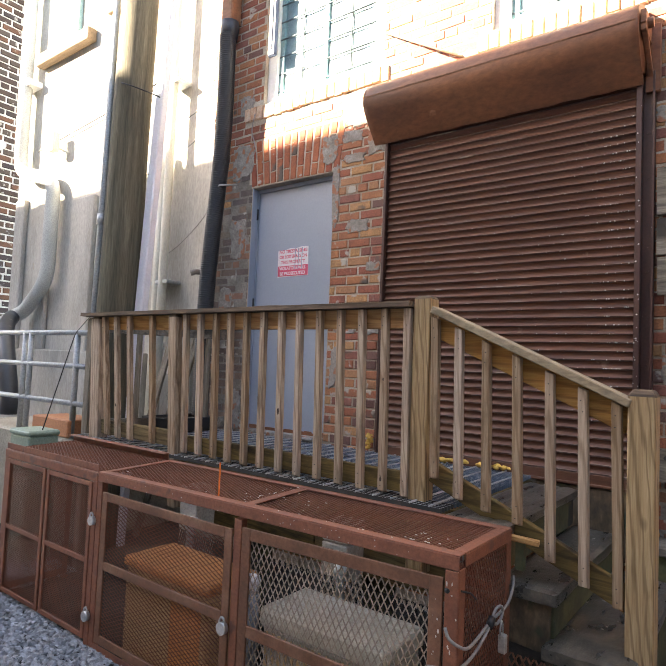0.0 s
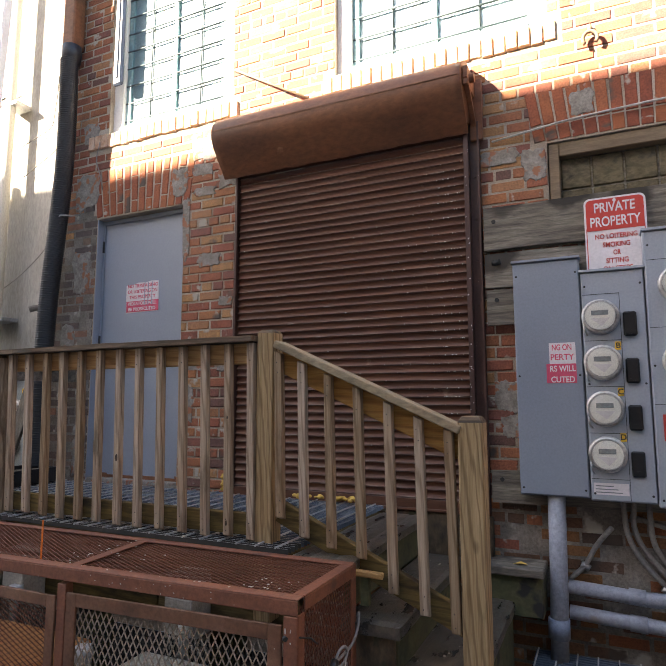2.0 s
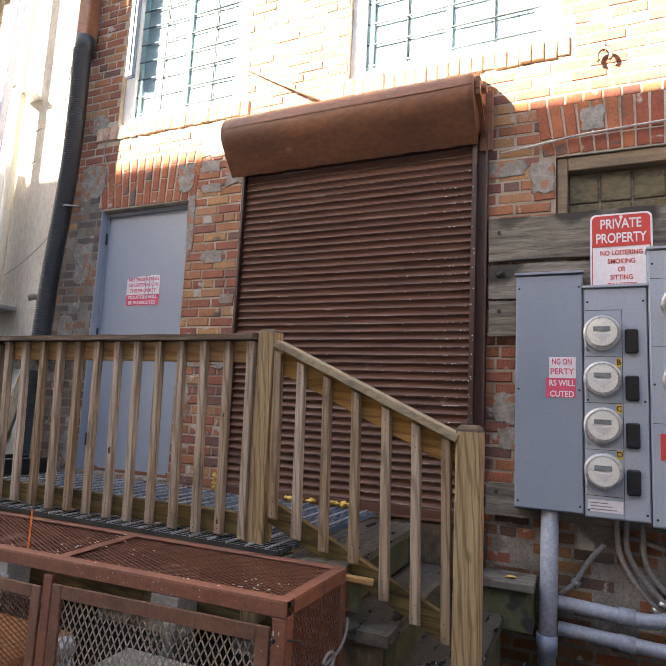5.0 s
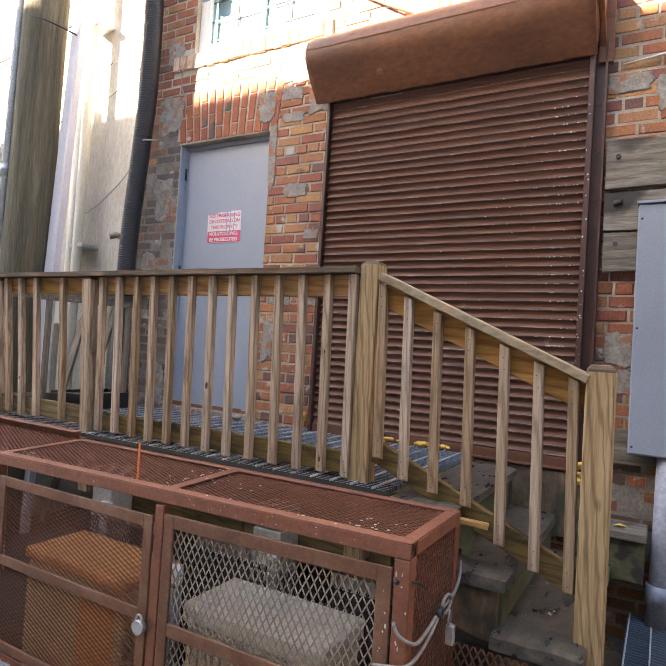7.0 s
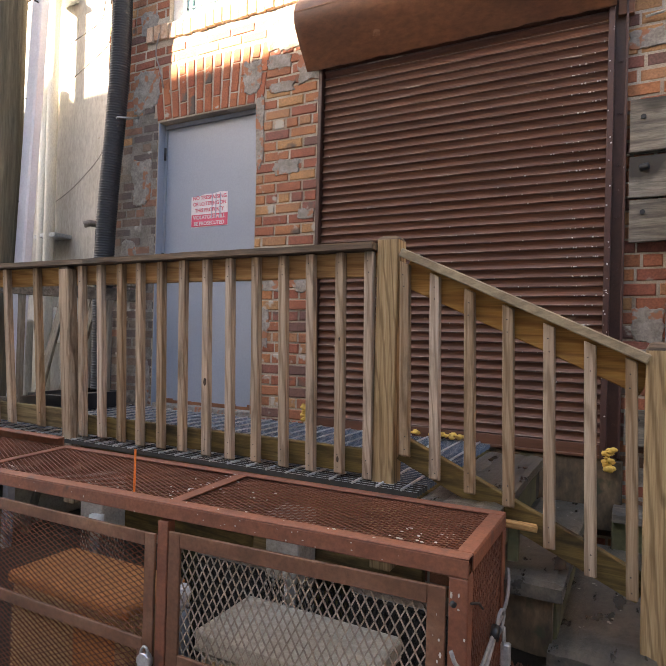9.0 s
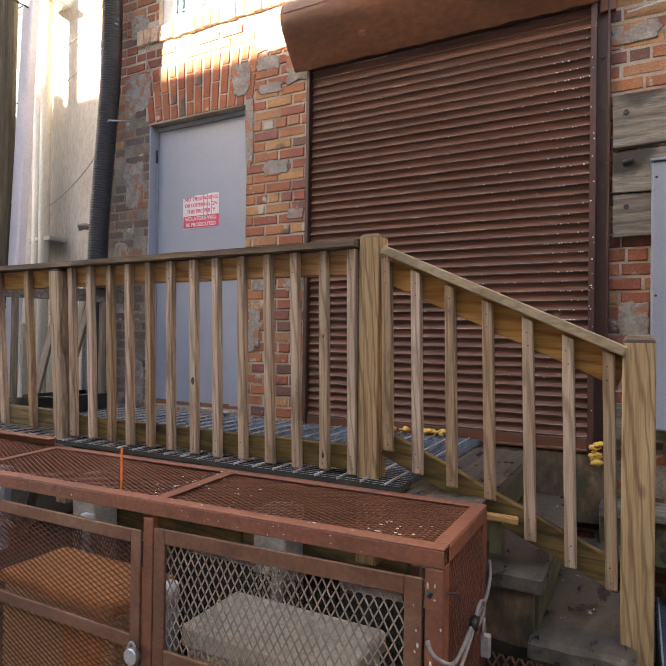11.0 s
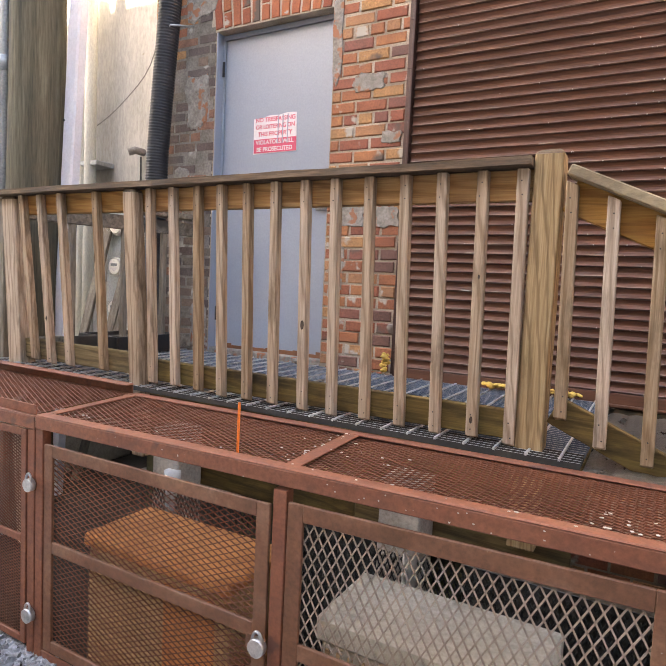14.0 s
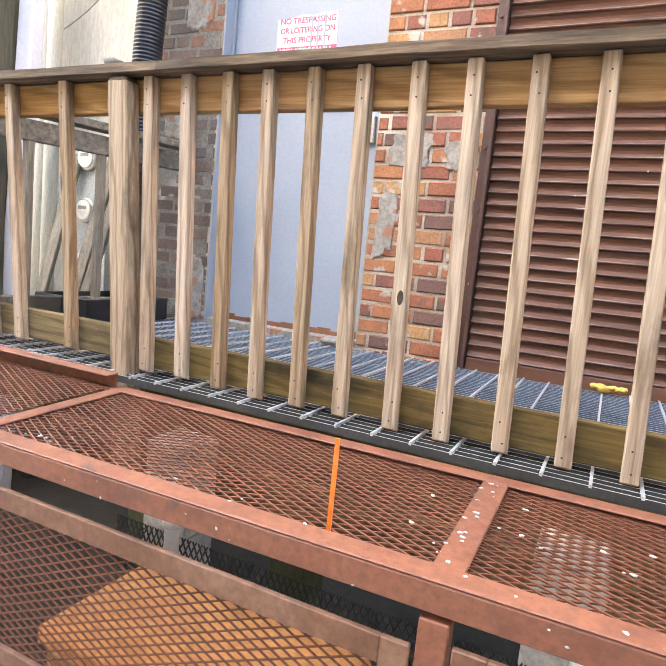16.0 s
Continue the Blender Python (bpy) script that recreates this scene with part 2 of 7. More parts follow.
m_mortar = surface("lime_mortar", [(0.26, 0.20, 0.15), (0.42, 0.345, 0.27), (0.56, 0.50, 0.42)], 3.5, 0.95, 0, 0.6, 120, dirt=0.45)
m_mortar_far = surface("pale_far_mortar", [(0.60, 0.57, 0.52), (0.76, 0.73, 0.67)], 6, 0.95, 0, 0.4, 90)
m_patch = surface("cement_patch", [(0.20, 0.175, 0.15), (0.29, 0.265, 0.235), (0.38, 0.355, 0.32)], 14, 0.92, 0, 0.5, 60, dirt=0.45, spots=[((0.32, 0.135, 0.075), 13.0, 0.57)])
m_render_cream = surface("cream_render", [(0.30, 0.29, 0.26), (0.44, 0.425, 0.385), (0.53, 0.515, 0.475)], 1.3, 0.9, 0, 0.35, 30, stretch=(1.6, 1.6, 0.5), dirt=0.25, spots=[((0.36, 0.32, 0.26), 1.9, 0.68), ((0.30, 0.27, 0.22), 9.0, 0.74)])
m_door = surface("grey_door_paint", [(0.255, 0.295, 0.355), (0.295, 0.335, 0.395)], 1.2, 0.42, 0, 0.06, 90, dirt=0.06, spots=[((0.24, 0.27, 0.31), 3.0, 0.74)])
m_shutter = surface("brown_shutter_steel", [(0.082, 0.034, 0.020), (0.150, 0.062, 0.036)], 3, 0.5, 0.0, 0.15, 50, spec=0.35, stretch=(0.25, 1, 6), spots=[((0.20, 0.12, 0.08), 9.0, 0.70), ((0.55, 0.50, 0.44), 55.0, 0.775)], dirt=0.3)
m_slat_scuff_glint = surface("scuffed_glint_slat_edge", [(0.085, 0.040, 0.026), (0.15, 0.085, 0.062), (0.34, 0.26, 0.21)], 5, 0.45, 0.0, 0.15, 50, stretch=(0.9, 1, 14), spots=[((0.40, 0.33, 0.27), 4.0, 0.66)], dirt=0.3)
m_knot = surface("pine_knot", [(0.022, 0.013, 0.008), (0.075, 0.042, 0.022)], 60, 0.7, 0, 0.2, 90)
m_wood_rot = surface("rotting_end_board", [(0.035, 0.026, 0.017), (0.10, 0.070, 0.042), (0.20, 0.140, 0.082)], 14, 0.85, 0, 0.6, 30, stretch=(1, 1, 0.5), spots=[((0.035, 0.04, 0.02), 6.0, 0.56)], dirt=0.5)
m_mortar_soot_shade = surface("sooty_mortar", [(0.13, 0.112, 0.095), (0.24, 0.21, 0.18), (0.33, 0.30, 0.265)], 5, 0.95, 0, 0.7, 60, dirt=0.5, spots=[((0.42, 0.39, 0.34), 4.5, 0.64)])
m_hood = surface("rusty_brown_steel", [(0.13, 0.050, 0.024), (0.23, 0.088, 0.037), (0.18, 0.07, 0.033)], 2.2, 0.6, 0.0, 0.2, 40, stretch=(0.5, 1, 1), spots=[((0.34, 0.16, 0.09), 8.0, 0.72)])
m_guide = surface("guide_rail_steel", [(0.048, 0.02, 0.016), (0.08, 0.0336, 0.024)], 5, 0.5, 0, 0.2, 60, spots=[((0.6, 0.55, 0.5), 55.0, 0.74)])
m_cage = surface("red_oxide_paint", [(0.150, 0.048, 0.027), (0.235, 0.082, 0.043), (0.20, 0.070, 0.038)], 6, 0.62, 0.0, 0.25, 60, spots=[((0.62, 0.56, 0.5), 42.0, 0.765), ((0.12, 0.05, 0.035), 7.0, 0.66)])
m_cage_mesh = surface("red_oxide_mesh", [(0.115, 0.035, 0.016), (0.19, 0.060, 0.028)], 5, 0.65, 0.0, 0.1, 60)
m_cage_old = surface("worn_oxide_paint", [(0.12, 0.050, 0.024), (0.18, 0.076, 0.040), (0.24, 0.125, 0.075)], 7, 0.6, 0.0, 0.3, 60, spots=[((0.55, 0.5, 0.45), 30.0, 0.74)])
m_mesh_grey = surface("galvanised_mesh", [(0.28, 0.215, 0.165), (0.42, 0.345, 0.28)], 6, 0.55, 0.2, 0.1, 60)
m_wood_v = wood("treated_pine_upright", (0.47, 0.355, 0.25), (0.32, 0.222, 0.145), (0.17, 0.105, 0.058), 2, (0.075, 0.052, 0.03), 0.57)
m_wood_h = wood("treated_pine_board", (0.44, 0.255, 0.095), (0.34, 0.17, 0.05), (0.20, 0.09, 0.025), 0, (0.13, 0.085, 0.03), 0.60, band=12.0)
m_wood_olive = wood("algae_stained_board", (0.22, 0.155, 0.058), (0.155, 0.105, 0.038), (0.075, 0.05, 0.02), 0, (0.03, 0.022, 0.013), 0.49, band=12.0)
m_wood_cap = surface("black_mould_cap", [(0.040, 0.026, 0.016), (0.125, 0.082, 0.050), (0.27, 0.185, 0.115)], 5, 0.85, 0, 0.55, 22, stretch=(0.6, 9, 9), dirt=0.5)
m_wood_cap_tan = surface("weathered_handrail", [(0.20, 0.15, 0.09), (0.32, 0.25, 0.155), (0.38, 0.29, 0.18)], 4, 0.8, 0, 0.5, 22, stretch=(0.8, 9, 2), dirt=0.5)
m_wood_post = wood("treated_pine_post", (0.46, 0.315, 0.16), (0.31, 0.20, 0.09), (0.14, 0.08, 0.032), 2, (0.11, 0.072, 0.032), 0.60, band=19.0)
m_wood_wet = surface("dark_wet_tread", [(0.036, 0.034, 0.031), (0.082, 0.072, 0.058), (0.15, 0.125, 0.095)], 6, 0.30, 0, 0.7, 25, stretch=(3, 0.9, 3), spots=[((0.15, 0.078, 0.042), 3.2, 0.72), ((0.62, 0.60, 0.56), 60.0, 0.76)])
m_wood_moss = surface("mossy_riser", [(0.040, 0.040, 0.022), (0.085, 0.090, 0.042), (0.14, 0.115, 0.065)], 4, 0.85, 0, 0.5, 30, spots=[((0.03, 0.028, 0.025), 4.0, 0.6)])
m_wood_grey = surface("grey_weathered_timber", [(0.085, 0.073, 0.058), (0.19, 0.165, 0.132), (0.31, 0.275, 0.225)], 4, 0.9, 0, 0.6, 20, stretch=(0.7, 9, 9), spots=[((0.045, 0.039, 0.032), 1.7, 0.57)], dirt=0.5)
m_wood_grey_v = surface("grey_weathered_upright", [(0.12, 0.10, 0.075), (0.21, 0.18, 0.14), (0.28, 0.25, 0.20)], 4, 0.9, 0, 0.6, 20, stretch=(9, 9, 0.7), dirt=0.5)
m_pole = surface("old_utility_pole", [(0.05, 0.045, 0.03), (0.10, 0.09, 0.06), (0.16, 0.145, 0.10)], 3, 0.9, 0, 0.8, 18, stretch=(7, 7, 0.35), dirt=0.5, spots=[((0.055, 0.05, 0.035), 1.6, 0.66)])
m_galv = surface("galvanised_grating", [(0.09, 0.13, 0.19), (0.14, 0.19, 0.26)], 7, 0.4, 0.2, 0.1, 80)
m_galv_shade = surface("shade_dark_grating", [(0.022, 0.022, 0.022), (0.05, 0.048, 0.044)], 7, 0.7, 0.0, 0.1, 80)
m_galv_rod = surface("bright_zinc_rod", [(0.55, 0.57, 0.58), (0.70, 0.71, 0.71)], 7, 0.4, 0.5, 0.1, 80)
m_panel = surface("grey_enamel", [(0.205, 0.235, 0.29), (0.25, 0.285, 0.335)], 1.5, 0.4, 0, 0.05, 80, dirt=0.08, spots=[((0.36, 0.38, 0.40), 2.3, 0.70)])
m_panel_light = surface("pale_grey_enamel", [(0.30, 0.335, 0.385), (0.35, 0.385, 0.43)], 1.5, 0.4, 0, 0.05, 80, dirt=0.08)
m_panel_far = surface("green_grey_enamel", [(0.23, 0.27, 0.26), (0.28, 0.32, 0.31)], 1.5, 0.45, 0, 0.05, 80, dirt=0.1)
m_black = surface("black_plastic", [(0.008, 0.008, 0.009), (0.016, 0.016, 0.018)], 5, 0.4, 0, 0.1, 80)
m_corr = surface("black_corrugated_plastic", [(0.014, 0.018, 0.024), (0.028, 0.033, 0.042)], 5, 0.45, 0, 0.1, 80, spots=[((0.10, 0.095, 0.085), 6.0, 0.70)])
m_pvc = surface("grey_pvc", [(0.27, 0.285, 0.33), (0.33, 0.345, 0.39)], 2.5, 0.5, 0, 0.08, 50, spots=[((0.26, 0.24, 0.22), 5.0, 0.70)])
m_pvc_blue = surface("blue_grey_collar", [(0.22, 0.26, 0.34), (0.28, 0.32, 0.40)], 2.5, 0.5, 0, 0.08, 50)
m_guard = surface("lilac_white_guard", [(0.58, 0.58, 0.64), (0.68, 0.68, 0.73)], 2.0, 0.45, 0, 0.06, 60, dirt=0.1)
m_pipe_buff = surface("buff_pipe_paint", [(0.45, 0.44, 0.38), (0.56, 0.55, 0.49)], 2.0, 0.55, 0, 0.1, 60, stretch=(4, 4, 0.5))
m_spout = surface("white_downspout", [(0.36, 0.39, 0.385), (0.50, 0.53, 0.52)], 1.5, 0.5, 0, 0.06, 60)
m_white = surface("white_paint", [(0.70, 0.70, 0.68), (0.80, 0.80, 0.78)], 3, 0.5, 0, 0.1, 60, dirt=0.12)
m_white_old = surface("flaking_white_paint", [(0.46, 0.44, 0.40), (0.64, 0.62, 0.57)], 8, 0.7, 0, 0.3, 50)
m_teal = surface("teal_sash_paint", [(0.22, 0.40, 0.42), (0.30, 0.48, 0.50)], 4, 0.5, 0, 0.1, 60)
m_bar = surface("grille_bar_paint", [(0.062, 0.095, 0.108), (0.090, 0.130, 0.145)], 4, 0.5, 0, 0.1, 60)
m_slate = surface("slate_blue_paint", [(0.055, 0.075, 0.12), (0.085, 0.105, 0.155)], 3, 0.5, 0, 0.1, 60)
m_red = surface("sign_red", [(0.52, 0.045, 0.035), (0.60, 0.06, 0.045)], 5, 0.4, 0, 0.04, 60, dirt=0.1)
m_pink = surface("faded_sign_red", [(0.62, 0.07, 0.13), (0.68, 0.10, 0.17)], 5, 0.45, 0, 0.04, 60, dirt=0.1)
m_sign_white = surface("sign_white", [(0.66, 0.62, 0.63), (0.74, 0.70, 0.71)], 5, 0.45, 0, 0.04, 60, dirt=0.1)
m_ink = surface("dark_ink", [(0.03, 0.03, 0.03), (0.05, 0.05, 0.05)], 5, 0.5, 0, 0, 60)
m_yellow = surface("yellow_label", [(0.70, 0.42, 0.03), (0.78, 0.48, 0.05)], 5, 0.5, 0, 0, 60)
m_foam = surface("yellow_foam", [(0.55, 0.33, 0.06), (0.72, 0.48, 0.12)], 14, 0.8, 0, 0.6, 40)
m_orange = surface("orange_stake", [(0.80, 0.16, 0.02), (0.90, 0.22, 0.03)], 5, 0.5, 0, 0, 60)
m_rustbox = surface("rust_orange_lid", [(0.36, 0.12, 0.035), (0.62, 0.26, 0.085), (0.52, 0.20, 0.07)], 4, 0.6, 0, 0.2, 40, spots=[((0.55, 0.36, 0.20), 10.0, 0.70)])
m_buffbox = surface("buff_unit_paint", [(0.475, 0.3, 0.15), (0.625, 0.425, 0.225)], 3, 0.6, 0, 0.15, 50)
m_beige = surface("beige_unit_paint", [(0.42, 0.37, 0.29), (0.54, 0.49, 0.40)], 3, 0.55, 0, 0.1, 50, spots=[((0.32, 0.26, 0.18), 5.0, 0.68)])
m_block = surface("concrete_block", [(0.39, 0.355, 0.305), (0.56, 0.515, 0.455)], 7, 0.95, 0, 0.6, 60, vary=0.2)
m_conc = surface("alley_concrete", [(0.25, 0.255, 0.26), (0.34, 0.345, 0.35)], 1.2, 0.85, 0, 0.25, 50, spots=[((0.20, 0.19, 0.18), 2.2, 0.70)])
m_conc_warm = surface("platform_concrete", [(0.32, 0.28, 0.22), (0.45, 0.41, 0.33)], 2.0, 0.9, 0, 0.4, 50, spots=[((0.16, 0.13, 0.10), 2.5, 0.66)])
m_stone = surface("grey_gravel", [(0.19, 0.19, 0.20), (0.36, 0.36, 0.37)], 8, 0.85, 0, 0.4, 60, vary=0.45, island=True)
m_soil_shade = surface("shade_dark_soil", [(0.021, 0.0182, 0.014), (0.0525, 0.042, 0.0315)], 5, 0.95, 0, 0.6, 50)
m_rail_steel = surface("galvanised_handrail", [(0.33, 0.35, 0.36), (0.44, 0.46, 0.47)], 4, 0.5, 0.4, 0.1, 60)
m_green = surface("sage_green_box", [(0.22, 0.29, 0.22), (0.28, 0.35, 0.27)], 3, 0.55, 0, 0.05, 60)
m_terra = surface("terracotta_box", [(0.40, 0.17, 0.08), (0.50, 0.22, 0.11)], 3, 0.7, 0, 0.1, 60)
m_gas = surface("gas_meter_grey", [(0.20, 0.22, 0.23), (0.28, 0.30, 0.31)], 3, 0.5, 0.1, 0.1, 60)
m_cable = surface("cable_grey", [(0.20, 0.185, 0.17), (0.28, 0.265, 0.25)], 3, 0.6, 0, 0, 60)
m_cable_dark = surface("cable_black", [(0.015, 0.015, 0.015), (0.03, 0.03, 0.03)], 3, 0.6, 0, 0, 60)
m_steel = surface("bare_steel", [(0.40, 0.40, 0.40), (0.52, 0.52, 0.51)], 5, 0.4, 0.8, 0.1, 60)
m_chrome = surface("padlock_steel", [(0.55, 0.54, 0.52), (0.66, 0.65, 0.63)], 5, 0.35, 0.7, 0.1, 60)
m_opposite = surface("far_side_wall", [(0.17, 0.135, 0.105), (0.25, 0.195, 0.15)], 2, 0.9, 0, 0.3, 40)
m_lintel = surface("weathered_wood_frame", [(0.15, 0.105, 0.065), (0.27, 0.195, 0.125)], 4, 0.8, 0, 0.4, 30, stretch=(0.7, 8, 8))
m_frost = surface("dusty_glass_block", [(0.08, 0.068, 0.04), (0.16, 0.132, 0.08), (0.048, 0.04, 0.028)], 14, 0.22, 0, 0.5, 25, stretch=(1, 1, 1.6))
m_dial = surface("meter_dial", [(0.74, 0.72, 0.66), (0.82, 0.80, 0.75)], 6, 0.4, 0, 0, 60, dirt=0.1)
m_sky_pale = surface("sky_pale_sheet", [(0.42, 0.49, 0.52), (0.52, 0.59, 0.62)], 3, 0.6, 0, 0, 60, dirt=0.05)


def glass(name, tint=(0.9, 0.95, 0.95), rough=0.02):
    m = bpy.data.materials.new(name)
    m.use_nodes = True
    n, l = m.node_tree.nodes, m.node_tree.links
    n.remove(n["Principled BSDF"])
    tr, gl, mx, fr = n.new("ShaderNodeBsdfTransparent"), n.new("ShaderNodeBsdfGlossy"), n.new("ShaderNodeMixShader"), n.new("ShaderNodeLayerWeight")
    tr.inputs["Color"].default_value = rgb(tint)
    gl.inputs["Roughness"].default_value = rough
    fr.inputs["Blend"].default_value = 0.5
    steep, gloss = n.new("ShaderNodeMath"), n.new("ShaderNodeMapRange")
    steep.operation, steep.inputs[1].default_value = "POWER", 4.0
    gloss.inputs["To Min"].default_value, gloss.inputs["To Max"].default_value = 0.04, 0.9
    l.new(fr.outputs["Facing"], steep.inputs[0])
    l.new(steep.outputs[0], gloss.inputs["Value"])
    l.new(gloss.outputs["Result"], mx.inputs[0])
    l.new(tr.outputs[0], mx.inputs[1])
    l.new(gl.outputs[0], mx.inputs[2])
    l.new(mx.outputs[0], n["Material Output"].inputs["Surface"])
    return m


m_glass = glass("window_glass")
m_dome = glass("meter_dome", (0.92, 0.92, 0.9), 0.05)

# ---- large structure ----
bm = bmesh.new()
box(bm, -150, 150, -150, 150, GROUND - 0.3, GROUND)
structure("ground", bm, m_conc, "pale grey concrete alley paving", "ground")

# soil sheet made near-black to paint in the shade under deck and cages
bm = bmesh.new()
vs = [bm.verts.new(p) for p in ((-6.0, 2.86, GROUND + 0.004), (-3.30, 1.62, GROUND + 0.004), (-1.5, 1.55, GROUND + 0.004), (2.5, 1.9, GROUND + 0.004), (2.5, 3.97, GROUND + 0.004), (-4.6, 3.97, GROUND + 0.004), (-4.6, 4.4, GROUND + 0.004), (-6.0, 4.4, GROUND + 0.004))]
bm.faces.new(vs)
structure("soil", bm, m_soil_shade, "near-black soil under the landing, with shade put into its colour", "soil")

OPENINGS = [(-3.86, -2.92, 0.93, 3.165), (-2.37, -0.62, 0.90, 3.34), (-3.78, -2.48, 3.93, 5.9), (-1.59, -0.15, 3.93, 5.9), (0.84, 2.2, 3.93, 5.9), (-0.18, 0.82, 2.62, 3.14)]


def pierced(bm, x0, x1, z0, z1, y0, y1, holes):
    """A wall slab along x with rectangular openings through it."""
    xs = sorted({x0, x1, *[h[0] for h in holes], *[h[1] for h in holes]})
    for a, b in zip(xs, xs[1:]):
        mid, z = (a + b) / 2, z0
        for h in sorted((h for h in holes if h[0] < mid < h[1]), key=lambda h: h[2]):
            if h[2] > z:
                box(bm, a, b, y0, y1, z, h[2])
            z = h[3]
        box(bm, a, b, y0, y1, z, z1)


bm = bmesh.new()
pierced(bm, -4.44, 3.2, GROUND, 6.6, FACE + 0.008, FACE + 0.32, OPENINGS)
facade = structure("wall_facade", bm, m_mortar, "red brick facade with lime mortar and cement repairs", "wall")
bm = bmesh.new()
box(bm, -4.4, 3.2, 5.2, 5.3, GROUND, 6.6)
structure("wall_inner", bm, m_opposite, "plain wall inside the building", "wall")
bm = bmesh.new()
box(bm, -4.44, 3.2, FACE + 0.32, 5.2, 6.45, 6.6)
structure("ceiling", bm, m_opposite, "plain roof slab of the brick building", "ceiling")
bm = bmesh.new()
box(bm, -9.47, -4.36, CREAM, CREAM + 0.3, GROUND, 9.5)
cream = structure("wall_cream", bm, m_render_cream, "stained cream rendered wall", "wall")
bm = bmesh.new()
box(bm, -7.3, -6.91, 1.9, 3.27, GROUND, 6.15)
far_wall = structure("wall_brown_brick", bm, m_mortar_far, "dark brown brick building wall", "wall")
bm = bmesh.new()
# unseen wall added to cast the alley's shade; heights set by the wanted edges
box(bm, -12.6, 14, -5.5, -5.0, GROUND, 9.32)
box(bm, -36, -12.6, -5.5, -5.0, GROUND, 9.88)
structure("wall_opposite", bm, m_opposite, "unseen plain wall across the alley, stepped to shape the shade", "wall")
bm = bmesh.new()
box(bm, 7.0, 7.3, -5.0, 6.6, GROUND, 7.0)
structure("wall_side", bm, m_opposite, "plain wall closing the alley", "wall")

# flat bands and pilasters of the rendered wall
for i, (x0, x1, z1) in enumerate(((-9.45, -9.15, 3.9), (-8.75, -8.35, 3.75), (-7.75, -7.2, 3.7), (-6.75, -6.5, 3.6))):
    bm = bmesh.new()
    box(bm, x0, x1, CREAM - 0.07, CREAM - 0.002, 1.5, z1)
    part("pilaster", bm, m_render_cream, cream, bevel=0.012)
bm = bmesh.new()
box(bm, -10.5, -5.9, CREAM - 0.10, CREAM - 0.002, GROUND, 1.62)
part("plinth", bm, m_render_cream, cream, bevel=0.015)
bm = bmesh.new()
box(bm, -6.85, -6.15, CREAM - 0.16, CREAM - 0.101, 1.40, 1.52)
part("beam_end", bm, m_lintel, cream, bevel=0.006)


# ---- door ----
door = thing("door_1", (-3.39, 4.07, DECK), "flat grey painted steel door, closed", "door", kind="structure")
bm = bmesh.new()
box(bm, -3.835, -2.945, 4.065, 4.11, 0.985, 3.125)
part("leaf", bm, m_door, door, bevel=0.003)
bm = bmesh.new()
box(bm, -3.868, -3.838, 4.055, 4.16, 0.95, 3.16)
box(bm, -3.8585, -3.850, 3.985, 4.0545, 0.95, 3.16)
box(bm, -2.942, -2.914, 4.055, 4.16, 0.95, 3.16)
box(bm, -3.838, -2.942, 4.055, 4.16, 3.128, 3.16)
part("door_frame", bm, m_door, door, bevel=0.002)
bm = bmesh.new()
box(bm, -3.86, -2.92, 3.99, 4.16, 0.925, 0.975)
part("threshold", bm, m_patch, door, "chipped pale threshold", bevel=0.006)
bm = bmesh.new()
prev = -3.83
while prev < -2.96:
    w = random.uniform(0.05, 0.14)
    box(bm, prev, min(prev + w, -2.95), 4.058, 4.066, 0.975, 0.985 + random.uniform(0.006, 0.03))
    prev += w
part("rust_strip", bm, m_hood, door, "rusted bottom edge")
for z in (2.93, 2.10, 1.22):
    bm = bmesh.new()
    tube(bm, [(-3.842, 4.048, z - 0.05), (-3.842, 4.048, z + 0.05)], 0.009, 8)
    part("hinge", bm, m_black, door)
bm = bmesh.new()
box(bm, -3.045, -2.960, 4.04, 4.068, 1.945, 2.075)
plate = part("lock_plate", bm, m_steel, door, "pale lock plate", bevel=0.004)
bm = bmesh.new()
tube(bm, [(-3.000, 4.045, 2.01), (-3.000, 4.02, 2.01)], 0.016, 12)
part("keyhole", bm, m_steel, plate)


def lettering(name, body, size, at, material, parent, rz=0, width=None):
    """Flat raised words, centred at a place, read from -y."""
    cu = bpy.data.curves.new("lettering", "FONT")
    cu.body, cu.size, cu.extrude, cu.offset = body, size, 0.0006, size * 0.018
    cu.align_x, cu.align_y = "CENTER", "CENTER"
    tmp = new("lettering", cu)
    me = bpy.data.meshes.new_from_object(tmp.evaluated_get(bpy.context.evaluated_depsgraph_get()))
    bpy.data.objects.remove(tmp)
    me.name = name
    xs = [v.co.x for v in me.vertices]
    sx = width / (max(xs) - min(xs)) if width else 1.0
    me.transform(Matrix.Translation(at) @ pose(0, 0, 0, 90, 0, 0) @ pose(0, 0, 0, 0, 0, rz) @ Matrix.Diagonal((sx, 1, 1, 1)))
    me.materials.clear()
    me.materials.append(material)
    ob = new(name, me)
    ob.parent = parent
    if parent.type == "EMPTY":
        ob.matrix_parent_inverse = Matrix.Translation(-parent.location)
    return ob


def plate_box(x0, x1, y, z0, z1, t=0.002):
    bm = bmesh.new()
    box(bm, x0, x1, y - t, y, z0, z1)
    return bm


